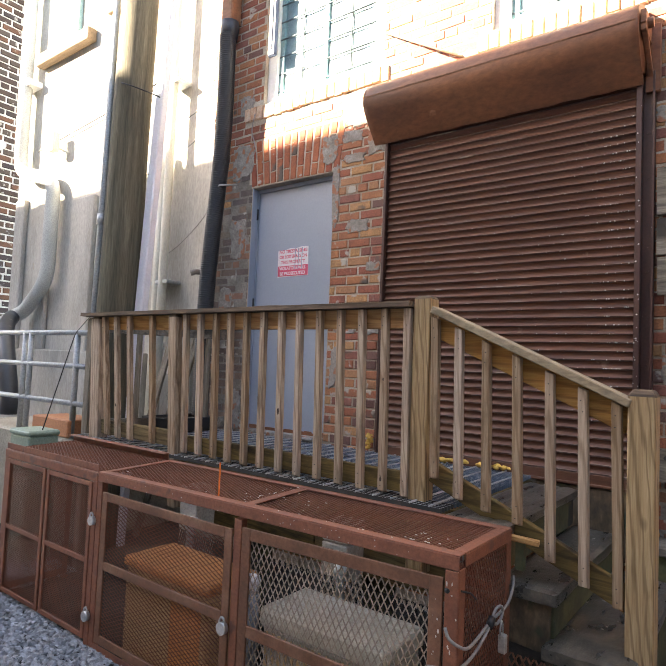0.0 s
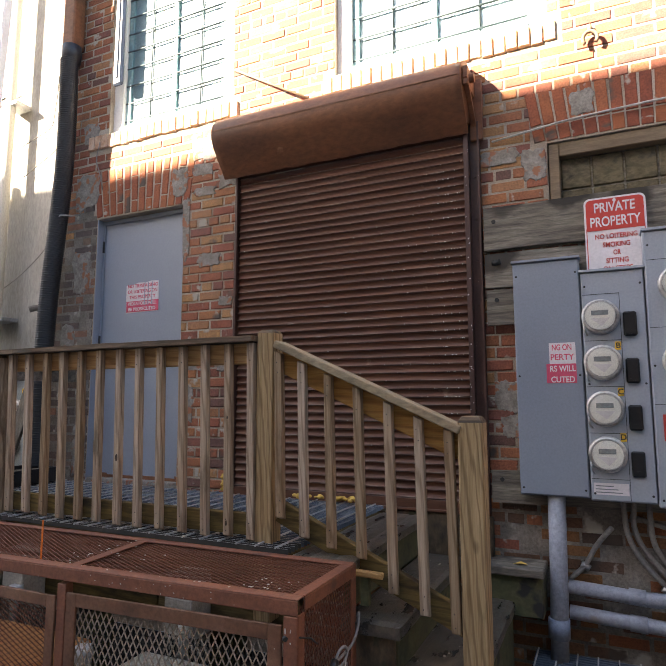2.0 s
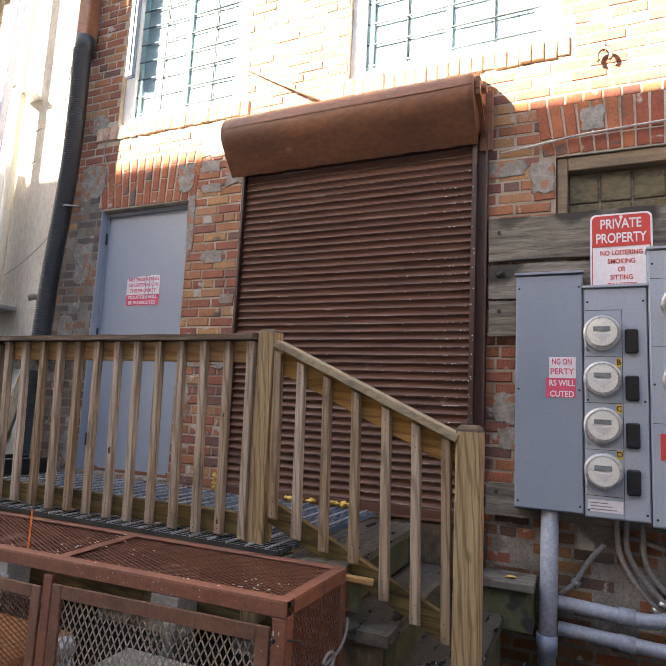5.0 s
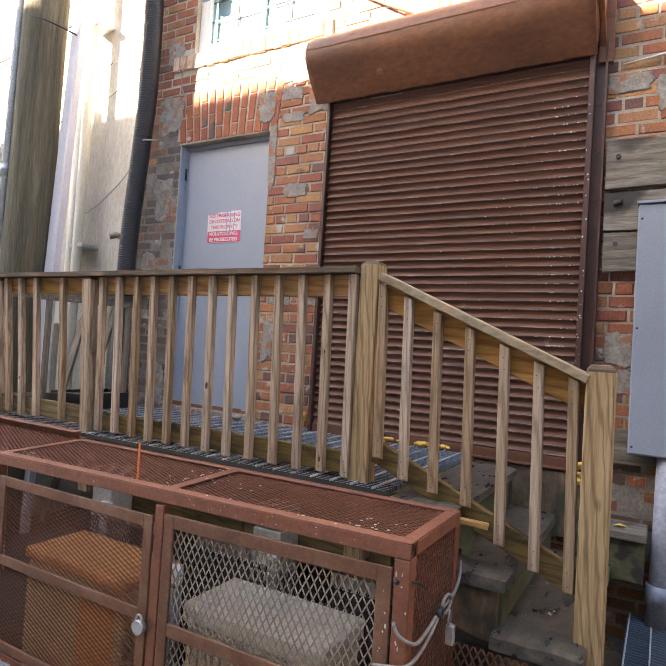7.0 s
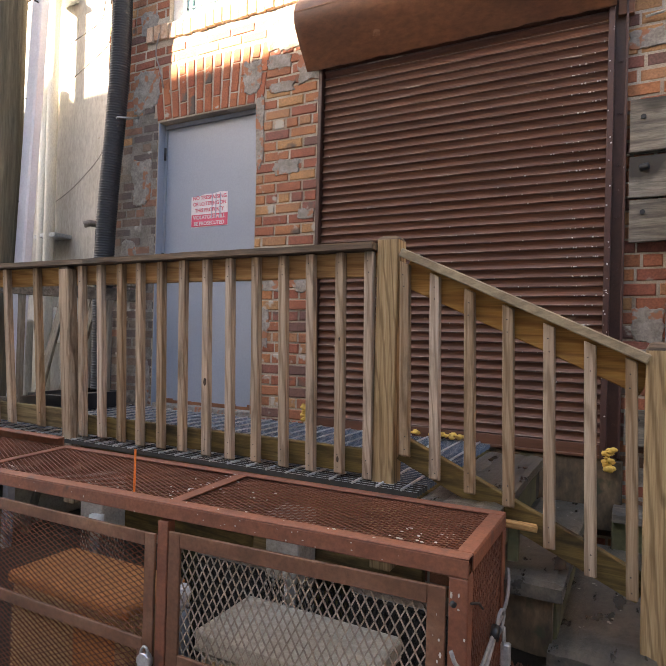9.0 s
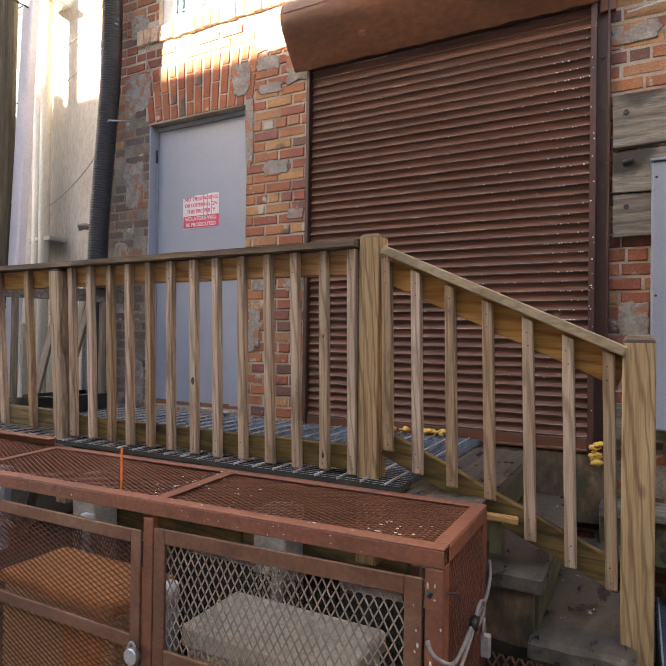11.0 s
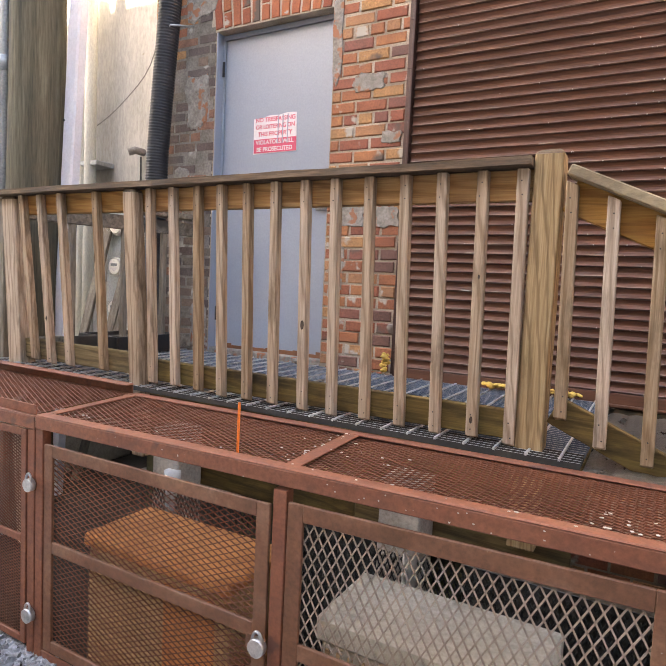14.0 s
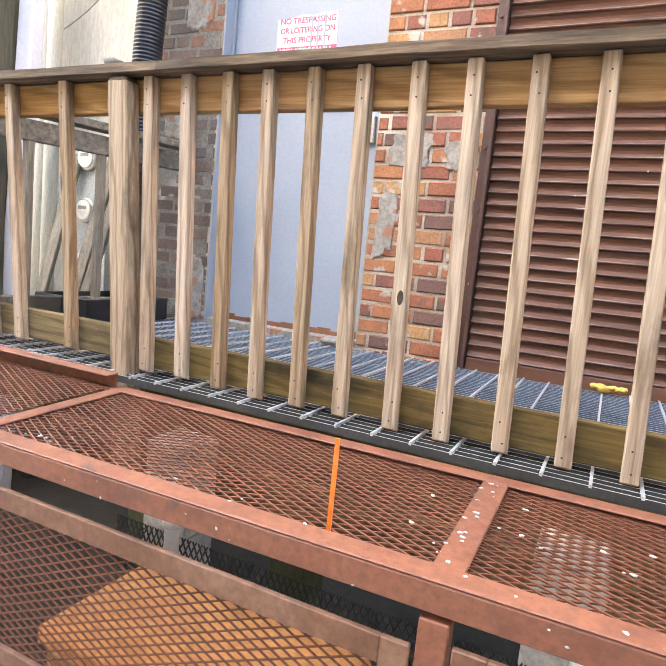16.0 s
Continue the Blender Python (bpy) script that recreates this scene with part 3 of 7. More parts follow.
# trespass notice stuck to the door
notice = thing("notice", (-3.40, 4.062, 2.36), "torn pink and white no trespassing notice stuck on the door", "sign")
bm = bmesh.new()
vs = [(-3.569, 2.330), (-3.218, 2.335), (-3.226, 2.586), (-3.30, 2.590), (-3.36, 2.580), (-3.44, 2.584), (-3.50, 2.568), (-3.573, 2.568)]
front = [bm.verts.new((x, 4.0625, z)) for x, z in vs]
back = [bm.verts.new((x, 4.0645, z)) for x, z in vs]
bm.faces.new(front)
bm.faces.new(back[::-1])
for i in range(len(vs)):
    bm.faces.new((front[i], back[i], back[(i + 1) % len(vs)], front[(i + 1) % len(vs)]))
part("sheet", bm, m_sign_white, notice)
part("red_band", plate_box(-3.566, -3.220, 4.062, 2.336, 2.428, 0.001), m_pink, notice, "faded red lower band")
for k, (txt, z, w) in enumerate((("NO TRESPASSING", 2.555, 0.32), ("OR LOITERING ON", 2.508, 0.315), ("THIS PROPERTY", 2.460, 0.28))):
    lettering("lettering", txt, 0.040, (-3.395, 4.0615, z), m_pink, notice, 0, w)
for txt, z, w in (("VIOLATORS WILL", 2.405, 0.31), ("BE PROSECUTED", 2.358, 0.29)):
    lettering("lettering", txt, 0.040, (-3.395, 4.0600, z), m_sign_white, notice, 0, w)
for x in (-3.372, -3.335, -3.295):
    part("tear", plate_box(x, x + 0.008, 4.0598, 2.39, 2.58, 0.0008), m_door, notice, "torn strip")


# ---- roller shutter ----
shutter = thing("roller_shutter", (-1.5, 3.93, DECK), "closed dark brown steel roller shutter with rusty hood", "shutter")
PITCH, ZB = 0.0510, 1.00
bm = bmesh.new()
prism(bm, [(3.962, 0.0), (3.930, 0.002), (3.927, 0.006), (3.931, 0.010), (3.940, 0.016), (3.944, 0.024), (3.943, 0.034), (3.938, 0.044), (3.934, 0.050), (3.962, 0.0505)], -2.352, -0.668)
first = part("slat", bm, m_shutter, shutter)
# slat noses are paler: scuffs, with their highlights put into the colour
first.data.materials.append(m_slat_scuff_glint)
for p in first.data.polygons:
    if abs(p.normal.x) < 0.5 and p.center.y < 3.9345 and p.center.z < 0.014:
        p.material_index = 1
first.location.z = ZB
for k in range(1, 45):
    ob = new("slat", first.data)
    ob.parent, ob.matrix_parent_inverse = shutter, first.matrix_parent_inverse.copy()
    ob.location = (0, random.uniform(-0.0015, 0.0015), ZB + k * PITCH)
bm = bmesh.new()
box(bm, -2.352, -0.668, 3.918, 3.965, 0.925, 0.998)
box(bm, -2.352, -0.668, 3.90, 3.918, 0.93, 0.945)
part("bottom_bar", bm, m_shutter, shutter, bevel=0.003)
for name, x0, x1, lip in (("guide_rail", -2.412, -2.355, -2.36), ("guide_rail", -0.668, -0.575, -0.66)):
    bm = bmesh.new()
    box(bm, x0, x1, 3.955, 3.976, 0.93, 3.36)
    g = part(name, bm, m_guide, shutter, bevel=0.002)
    for a, b, y in (((lip - 0.012, lip + 0.002, 3.905),) if x0 < -1 else ((x0, x0 + 0.03, 3.905), (x1 - 0.012, x1, 3.925))):
        bm = bmesh.new()
        box(bm, a, b, y, 3.9548, 0.93, 3.34)
        part("flange", bm, m_guide, g, bevel=0.002)
    for k in range(9):
        bm = bmesh.new()
        tube(bm, [((x0 + x1) / 2 + (0.012 if x0 > -1 else -0.012), 3.958, 1.1 + k * 0.27), ((x0 + x1) / 2 + (0.012 if x0 > -1 else -0.012), 3.945, 1.1 + k * 0.27)], 0.009, 6)
        part("bolt", bm, m_guide, g)
rng = random.Random(33)
splash = thing("paint_splashes", (-0.8, 3.926, 2.2), "white paint specks flicked over the shutter and its guide", "paint", kind="stuff")
bm = bmesh.new()
for k in range(300):
    edge = rng.random()
    if edge < 0.45:
        x, z = -0.78 + rng.gauss(0, 0.055), rng.uniform(1.5, 3.1)
        y = 3.9262
    elif edge < 0.56:
        x, z, y = rng.uniform(-0.665, -0.64), rng.uniform(1.1, 3.3), 3.9042
    else:
        x, z, y = -0.7 - abs(rng.gauss(0, 0.55)), rng.uniform(1.3, 2.9), 3.9262
        x = max(x, -2.3)
    if y > 3.91:
        z = ZB + round((z - ZB) / PITCH) * PITCH + 0.005
    q = rng.uniform(0.0018, 0.0052) * (1.0 if edge < 0.56 else 0.75)
    rim = [bm.verts.new((min(x + q * math.cos(a), -0.632), y, z + q * rng.uniform(0.7, 1.3) * math.sin(a))) for a in [w * math.pi / 3 for w in range(6)]]
    tip = bm.verts.new((x, y - 0.0016, z))
    for w in range(6):
        bm.faces.new((rim[w], rim[(w + 1) % 6], tip))
part("speck", bm, m_white, splash)
HOOD = [(3.976, 3.735), (3.90, 3.725), (3.82, 3.70), (3.755, 3.66), (3.715, 3.61), (3.700, 3.555), (3.705, 3.50), (3.725, 3.45), (3.755, 3.41), (3.80, 3.355), (3.845, 3.30), (3.885, 3.255), (3.900, 3.258), (3.86, 3.315), (3.976, 3.34)]
bm = bmesh.new()
N = 40
cols = []
for i in range(N + 1):
    x = -2.46 + (1.83) * i / N
    ring = []
    for j, (y, z) in enumerate(HOOD):
        dent = 0.004 * noise.noise((x * 3, j * 0.6, 2.0))
        tear = 0.012 * noise.noise((x * 9, 5.0, 1.0)) + 0.008 * noise.noise((x * 25, 1.0, 4.0)) if j in (10, 11, 12) else 0
        ring.append(bm.verts.new((x, y + dent - tear * 0.5, z + dent + tear)))
    cols.append(ring)
for a, b in zip(cols, cols[1:]):
    for j in range(len(HOOD)):
        f = bm.faces.new((a[j], b[j], b[(j + 1) % len(HOOD)], a[(j + 1) % len(HOOD)]))
        f.smooth = j < 10
bm.faces.new(cols[0][::-1])
bm.faces.new(cols[-1])
hood = part("hood", bm, m_hood, shutter, "rust-brown rolled steel hood")
bm = bmesh.new()
beam(bm, (-2.45, 3.699, 3.553), (-0.64, 3.699, 3.553), 0.004, 0.008)
part("seam", bm, m_hood, hood)
bm = bmesh.new()
box(bm, -0.625, -0.595, 3.74, 3.97, 3.50, 3.62)
box(bm, -0.625, -0.55, 3.93, 3.97, 3.22, 3.62)
beam(bm, (-0.61, 3.74, 3.55), (-0.60, 3.95, 3.30), 0.03, 0.02)
tube(bm, [(-0.628, 3.80, 3.56), (-0.565, 3.80, 3.56)], 0.03, 10)
part("end_bracket", bm, m_hood, shutter, "rusty end bracket", bevel=0.002)


# ---- landing of steel grating on timber ----
deck = thing("landing", (-2.8, 3.3, GROUND), "raised landing of galvanised grating on treated timber", "deck")
def bearing_bars(y0, y1, material):
    """Thin bars on edge; paler zinc on top faces paints in their top light."""
    bm = bmesh.new()
    box(bm, -1.58, 1.58, -0.002, 0.002, -0.022, 0)
    first = part("bearing_bar", bm, material, deck)
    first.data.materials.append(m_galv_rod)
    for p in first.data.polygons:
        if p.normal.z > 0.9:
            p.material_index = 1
    y, ob = y0, first
    while y < y1:
        if y > y0:
            ob = new("bearing_bar", first.data)
        ob.parent, ob.matrix_parent_inverse = deck, Matrix.Translation(-deck.location)
        ob.location = (-2.80, y, DECK - 0.004)
        y += 0.0302


# front bars use a darker copy of the metal, with shade in its colour
bearing_bars(2.686, 2.83, m_galv_shade)
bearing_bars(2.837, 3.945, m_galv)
bm = bmesh.new()
box(bm, -0.0035, 0.0035, 2.682, 3.95, -0.007, 0.001)
rod0 = part("cross_rod", bm, m_galv_rod, deck)
for k in range(31):
    ob = rod0 if k == 0 else new("cross_rod", rod0.data)
    ob.parent, ob.matrix_parent_inverse = deck, Matrix.Translation(-deck.location)
    ob.location = (-4.33 + k * 0.1016, 0, DECK)
for x0, x1, y0, y1, z0, z1, nm, mm in ((-4.40, -1.22, 2.86, 2.90, 0.70, 0.905, "rim_joist", m_wood_olive), (-4.40, -1.22, 3.90, 3.94, 0.70, 0.905, "rim_joist", m_wood_olive),
                                       (-4.40, -4.36, 2.90, 3.90, 0.70, 0.905, "side_joist", m_wood_olive), (-3.4, -3.36, 2.90, 3.90, 0.70, 0.905, "side_joist", m_wood_olive), (-2.3, -2.26, 2.90, 3.90, 0.70, 0.905, "side_joist", m_wood_olive), (-1.26, -1.222, 2.90, 3.90, 0.70, 0.905, "side_joist", m_wood_olive)):
    bm = bmesh.new()
    box(bm, x0, x1, y0, y1, z0, z1)
    part(nm, bm, mm, deck, bevel=0.004)
for x0, x1 in ((-3.10, -2.06), (-2.055, -1.24)):
    bm = bmesh.new()
    box(bm, x0, x1, 2.836, 2.872, 0.49, 0.696)
    part("skirt_board", bm, m_wood_olive, deck, "green-stained board below the landing", bevel=0.004)
for x in (-3.24, -2.62, -1.72):
    bm = bmesh.new()
    box(bm, x - 0.07, x + 0.07, 2.91, 3.05, GROUND, 0.70)
    part("support_post", bm, m_wood_moss, deck, bevel=0.006)
    bm = bmesh.new()
    box(bm, x + 0.07, x + 0.075, 2.90, 3.04, 0.60, 0.86)
    part("post_bracket", bm, m_galv, deck)

# ---- balustrade ----
rail = thing("deck_railing", (-1.42, 2.755, DECK), "weathered treated-pine railing round the landing", "railing")
BY0, BY1 = 2.738, 2.774


def spread(x):
    return -0.43 + (x + 0.43) * 1.015



nail_bm = bmesh.new()
tube(nail_bm, [(0, 0.004, 0), (0, -0.0005, 0)], 0.0024, 8)
nail_ob = finish("nail", nail_bm, m_cable_dark, 0.0, False)
nail_mesh = nail_ob.data
bpy.data.objects.remove(nail_ob)


def baluster(x, z0, z1, parent, lean=0.0, slope=0.0, name="baluster", y0=None, material=None):
    bm = bmesh.new()
    w = 0.0185
    y0 = BY0 if y0 is None else y0
    y1 = y0 + 0.036
    vs = box(bm, x - w, x + w, y0, y1, z0, z1)
    for v in vs:
        if v.co.z > (z0 + z1) / 2:
            v.co.x += lean
            v.co.z += slope * (v.co.x - x)
        elif v.co.y < y0 + 0.01:
            v.co.z += 0.012
    ob = part(name, bm, material or m_wood_v, parent, bevel=0.003)
    for dz in (z0 + 0.035, z0 + 0.085, z1 - 0.04, z1 - 0.085):
        nl = new("nail", nail_mesh)
        nl.parent = ob
        nl.location = (x + random.uniform(-0.006, 0.006) + (lean if dz > 1.3 else 0), y0 - 0.0005, dz)
    return ob


# places of the foot and of the head of each baluster, which have all shifted a little
FEET = (-4.000, -3.862, -3.712, -3.453, -3.113, -2.970, -2.829, -2.696, -2.557, -2.424, -2.277, -2.141, -1.996, -1.852, -1.714, -1.580, -1.452)
HEADS = (-4.128, -3.973, -3.806, -3.534, -3.158, -3.014, -2.864, -2.731, -2.589, -2.446, -2.302, -2.166, -2.021, -1.878, -1.740, -1.598, -1.467)
for k, (foot, head) in enumerate(zip(FEET, HEADS)):
    ob = baluster(foot, 0.948 + random.uniform(-0.008, 0.008) + (0.015 if k < 4 else 0), 1.864, rail, head - foot)
    for place, dx, dz, w in ((10, 0.004, 0.345, 0.009), (1, 0.004, 0.26, 0.006), (15, 0.0, 0.07, 0.006), (15, 0.004, 0.56, 0.004)):
        if place == k:
            bm = bmesh.new()
            rim = [(foot + (head - foot) * dz / 0.91 + dx + w * math.cos(a) * 0.9, 0.948 + dz + w * 2.1 * math.sin(a)) for a in [q * math.pi / 7 for q in range(14)]]
            face = [bm.verts.new((px, BY0 - 0.0012, pz)) for px, pz in rim]
            under = [bm.verts.new((px, BY0 + 0.002, pz)) for px, pz in rim]
            bm.faces.new(face)
            for q in range(14):
                bm.faces.new((face[q], under[q], under[(q + 1) % 14], face[(q + 1) % 14]))
            part("knot", bm, m_knot, ob, "dark resinous knot")


def post(parent, x0, x1, y0, y1, z0, z1, material, name="post", chamfer=0.012, lean=0.0):
    """A square post with a worn, darkened top; lean is how far its foot stands from under its head."""
    bm = bmesh.new()
    box(bm, x0, x1, y0, y1, z0, z1 - chamfer)
    a = [v for v in bm.verts if v.co.z > z1 - chamfer - 1e-4]
    top = [f for f in bm.faces if all(v in a for v in f.verts)]
    r = bmesh.ops.extrude_face_region(bm, geom=top)
    vs = [v for v in r["geom"] if isinstance(v, bmesh.types.BMVert)]
    bmesh.ops.translate(bm, verts=vs, vec=(0, 0, chamfer))
    bmesh.ops.scale(bm, verts=vs, vec=(0.72, 0.72, 1), space=Matrix.Translation((-(x0 + x1) / 2, -(y0 + y1) / 2, 0)))
    bmesh.ops.delete(bm, geom=top, context="FACES_ONLY")
    for v in bm.verts:
        v.co.x += lean * (z1 - v.co.z) / (z1 - z0)
    ob = part(name, bm, material, parent, bevel=0.005)
    ob.data.materials.append(m_wood_cap)
    for p in ob.data.polygons:
        if p.normal.z > 0.2 and p.center.z > z1 - chamfer - 0.01:
            p.material_index = 1
    return ob


post(rail, -1.436, -1.346, 2.753, 2.846, 0.60, 1.925, m_wood_post)
post(rail, -3.302, -3.224, 2.714, 2.7735, 0.60, 1.864, m_wood_v, lean=0.100)
post(rail, -4.305, -4.190, 2.743, 2.833, GROUND, 1.864, m_wood_v, lean=0.16)
post(rail, spread(-4.345), spread(-4.270), 2.773, 2.863, GROUND, 1.864, m_wood_grey_v)
for x0, x1 in ((-4.40, -3.10), (-3.098, -1.438)):
    bm = bmesh.new()
    box(bm, x0, x1, 2.706, 2.836, 1.869, 1.895)
    bmesh.ops.subdivide_edges(bm, edges=[e for e in bm.edges if abs(e.verts[0].co.x - e.verts[1].co.x) > 0.1], cuts=24)
    for v in bm.verts:
        v.co.z += 0.004 * noise.noise((v.co.x * 4, v.co.y * 10, 0))
        v.co.y += 0.005 * noise.noise((v.co.x * 5, 3, v.co.z * 20))
    part("top_cap", bm, m_wood_cap, rail, "blackened weathered cap board", bevel=0.0)
for x0, x1 in ((spread(-4.118), -3.20), (-3.199, -1.438)):
    bm = bmesh.new()
    box(bm, x0, x1, BY1 + 0.001, 2.812, 1.765, 1.866)
    part("top_board", bm, m_wood_h, rail, "warm orange-brown pine board", bevel=0.003)
    bm = bmesh.new()
    box(bm, x0, x1, BY1 + 0.001, 2.812, 0.964 + (0.012 if x0 < -3.5 else 0), 1.062 + (0.02 if x0 < -3.5 else 0))
    part("bottom_board", bm, m_wood_olive, rail, "green-stained bottom board", bevel=0.003)


# grey return rail at the end of the landing
back_rail = thing("return_railing", (-4.2, 3.4, DECK), "old grey timber railing at the landing's end", "railing")
for dz, hh, ww, nm in ((1.885, 0.036, 0.10, "top_cap"), (1.80, 0.09, 0.038, "top_board"), (1.02, 0.09, 0.038, "bottom_board")):
    bm = bmesh.new()
    beam(bm, (-4.30, 2.87, dz), (-3.98, 3.93, dz), ww, hh)
    part(nm, bm, m_wood_grey, back_rail, bevel=0.004)
for t in (0.25, 0.55, 0.8):
    x, y = -4.30 + 0.32 * t, 2.87 + 1.06 * t
    bm = bmesh.new()
    box(bm, x - 0.018, x + 0.018, y - 0.018, y + 0.018, 0.97, 1.755)
    part("baluster", bm, m_wood_grey_v, back_rail, bevel=0.003)

# ---- stair ----
stair = thing("timber_stair", (-0.7, 3.2, GROUND), "dark wet timber steps with mossy risers", "stairs")
for x0, x1, y0, z, thick in ((-1.215, -0.925, 2.69, 0.925, 0.045), (-0.955, -0.708, 2.655, 0.715, 0.052), (-0.745, -0.430, 2.610, 0.528, 0.055)):
    bm = bmesh.new()
    nx, ny = 10, 36
    grid = []
    for top in (1, 0):
        for i in range(nx + 1):
            for j in range(ny + 1):
                x, y = x0 + (x1 - x0) * i / nx, y0 + (3.80 - y0) * j / ny
                worn = 0.010 * noise.noise((x * 9, y * 5, z * 7)) + 0.004 * noise.noise((x * 30, y * 22, z))
                groove = 0.006 if x0 < -1 and i in (3, 7) else 0.0
                rounded = 0.008 if i in (0, nx) or j == 0 else 0.0
                grid.append(bm.verts.new((x + (worn * 0.6 if i == nx else 0), y + (worn * 0.8 if j == 0 else 0), z - rounded - groove + worn * 0.35 if top else z - thick)))
    def at_(top, i, j):
        return grid[(0 if top else (nx + 1) * (ny + 1)) + i * (ny + 1) + j]
    for i in range(nx):
        for j in range(ny):
            bm.faces.new((at_(1, i, j), at_(1, i + 1, j), at_(1, i + 1, j + 1), at_(1, i, j + 1)))
            bm.faces.new((at_(0, i, j), at_(0, i, j + 1), at_(0, i + 1, j + 1), at_(0, i + 1, j)))
    for i in range(nx):
        bm.faces.new((at_(1, i, 0), at_(0, i, 0), at_(0, i + 1, 0), at_(1, i + 1, 0)))
        bm.faces.new((at_(1, i, ny), at_(1, i + 1, ny), at_(0, i + 1, ny), at_(0, i, ny)))
    for j in range(ny):
        bm.faces.new((at_(1, 0, j), at_(1, 0, j + 1), at_(0, 0, j + 1), at_(0, 0, j)))
        bm.faces.new((at_(1, nx, j), at_(0, nx, j), at_(0, nx, j + 1), at_(1, nx, j + 1)))
    part("tread_board", bm, m_wood_wet, stair, "dark wet tread worn at the nose", smooth=False)
    bm = bmesh.new()
    box(bm, x1 - 0.055, x1 - 0.018, y0 + 0.05, 3.79, (z - 0.20) if z > 0.6 else GROUND, z - thick - 0.001)
    part("riser", bm, m_wood_moss, stair, "green mossy riser", bevel=0.004)
    if x0 > -1:
        bm = bmesh.new()
        box(bm, x0 + 0.01, x1 - 0.030, y0 + 0.02, y0 + 0.05, z - (0.24 if z > 0.6 else 0.60), z - thick - 0.001)
        bmesh.ops.subdivide_edges(bm, edges=bm.edges[:], cuts=4)
        for v in bm.verts:
            if v.co.z < z - 0.2:
                v.co.z += 0.03 * noise.noise((v.co.x * 25, 0, z))
            v.co.y += 0.006 * noise.noise(v.co * 14)
        part("side_panel", bm, m_wood_rot, stair, "rotting brown end board")
# dark board under the shutter, over the steps, added for the gap's shade
bm = bmesh.new()
box(bm, -1.20, -0.56, 3.915, 3.966, 0.56, 0.922)
part("wall_timber", bm, m_wood_rot, stair, "dark board standing in for the shadowy gap under the shutter", bevel=0.006)
# rusty mesh offcut leaning under the steps
fence = thing("mesh_offcut", (-0.70, 2.595, GROUND), "rusty expanded-metal panel fixed below the steps", "mesh")

stair_rail = thing("stair_railing", (-0.9, RAIL, 0.6), "sloping treated-pine stair railing with newel post", "railing")
for x, zt, zb in ((-1.298, 1.80, 1.060), (-1.176, 1.75, 0.985), (-1.042, 1.69, 0.952), (-0.902, 1.63, 0.925), (-0.762, 1.565, 0.802), (-0.630, 1.505, 0.735), (-0.505, 1.455, 0.685)):
    b = baluster(x, zb - 0.006, zt + 0.004, stair_rail, -0.016, -0.455)
bm = bmesh.new()
beam(bm, (-1.324, 2.768, 1.852), (-0.470, 2.768, 1.469), 0.10, 0.034)
part("handrail", bm, m_wood_cap_tan, stair_rail, "tan weathered handrail board", bevel=0.004)
bm = bmesh.new()
beam(bm, (-1.324, 2.794, 1.779), (-0.474, 2.794, 1.397), 0.037, 0.105)
part("rail_board", bm, m_wood_h, stair_rail, bevel=0.003)
bm = bmesh.new()
beam(bm, (-1.324, 2.803, 1.083), (-0.474, 2.803, 0.709), 0.037, 0.095)
part("bottom_board", bm, m_wood_olive, stair_rail, bevel=0.003)
post(stair_rail, -0.480, -0.383, 2.733, 2.838, 0.02, 1.525, m_wood_post, "newel_post", 0.022)

# ---- red-brown steel mesh cage ----
CT, CB, CY0, CY1 = 0.930, GROUND + 0.02, 2.165, 2.668
cage = thing("mesh_cage", (-2.0, 2.4, GROUND), "rust-red steel cage with expanded-metal doors and lid", "cage")
small_cage = thing("side_cage", (-3.7, 2.4, GROUND), "rust-red steel mesh cabinet with lipped lid", "cage")


def expanded(u0, u1, v0, v1, pu, pv, place, w=0.0028, t=0.0016):
    """Diamond mesh: two families of slanting strands cut to a rectangle; place(u, v, n) gives the world point."""
    bm = bmesh.new()
    s = pv / pu
    for sign in (1, -1):
        lo, hi = (v0 - sign * s * u1, v1 - sign * s * u0) if sign > 0 else (v0 + s * u0, v1 + s * u1)
        c = math.floor(lo / pv) * pv
        while c < hi:
            pts = []
            for u in (u0, u1):
                v = sign * s * u + c
                if v0 <= v <= v1:
                    pts.append((u, v))
            for v in (v0, v1):
                u = sign * (v - c) / s
                if u0 < u < u1:
                    pts.append((u, v))
            if len(pts) >= 2:
                (ua, va), (ub, vb) = min(pts), max(pts)
                ln = math.hypot(ub - ua, vb - va)
                if ln > 0.004:
                    nu, nv = -(vb - va) / ln * w / 2, (ub - ua) / ln * w / 2
                    q = [(ua + nu, va + nv), (ua - nu, va - nv), (ub - nu, vb - nv), (ub + nu, vb + nv)]
                    top = [bm.verts.new(place(u, v, t)) for u, v in q]
                    bot = [bm.verts.new(place(u, v, -t)) for u, v in q]
                    bm.faces.new(top)
                    bm.faces.new(bot[::-1])
                    bm.faces.new((top[0], bot[0], bot[3], top[3]))
                    bm.faces.new((top[1], top[2], bot[2], bot[1]))
            c += pv
    return bm


def on_front(y):
    return lambda u, v, n: (u, y + n, v)


def on_side(x):
    return lambda u, v, n: (x + n, u, v)


def on_top(z):
    return lambda u, v, n: (u, v, z + n)


def bars(parent, material, rows, name="frame_bar"):
    for x0, x1, y0, y1, z0, z1 in rows:
        bm = bmesh.new()
        box(bm, x0, x1, y0, y1, z0, z1)
        part(name, bm, material, parent, bevel=0.0025)


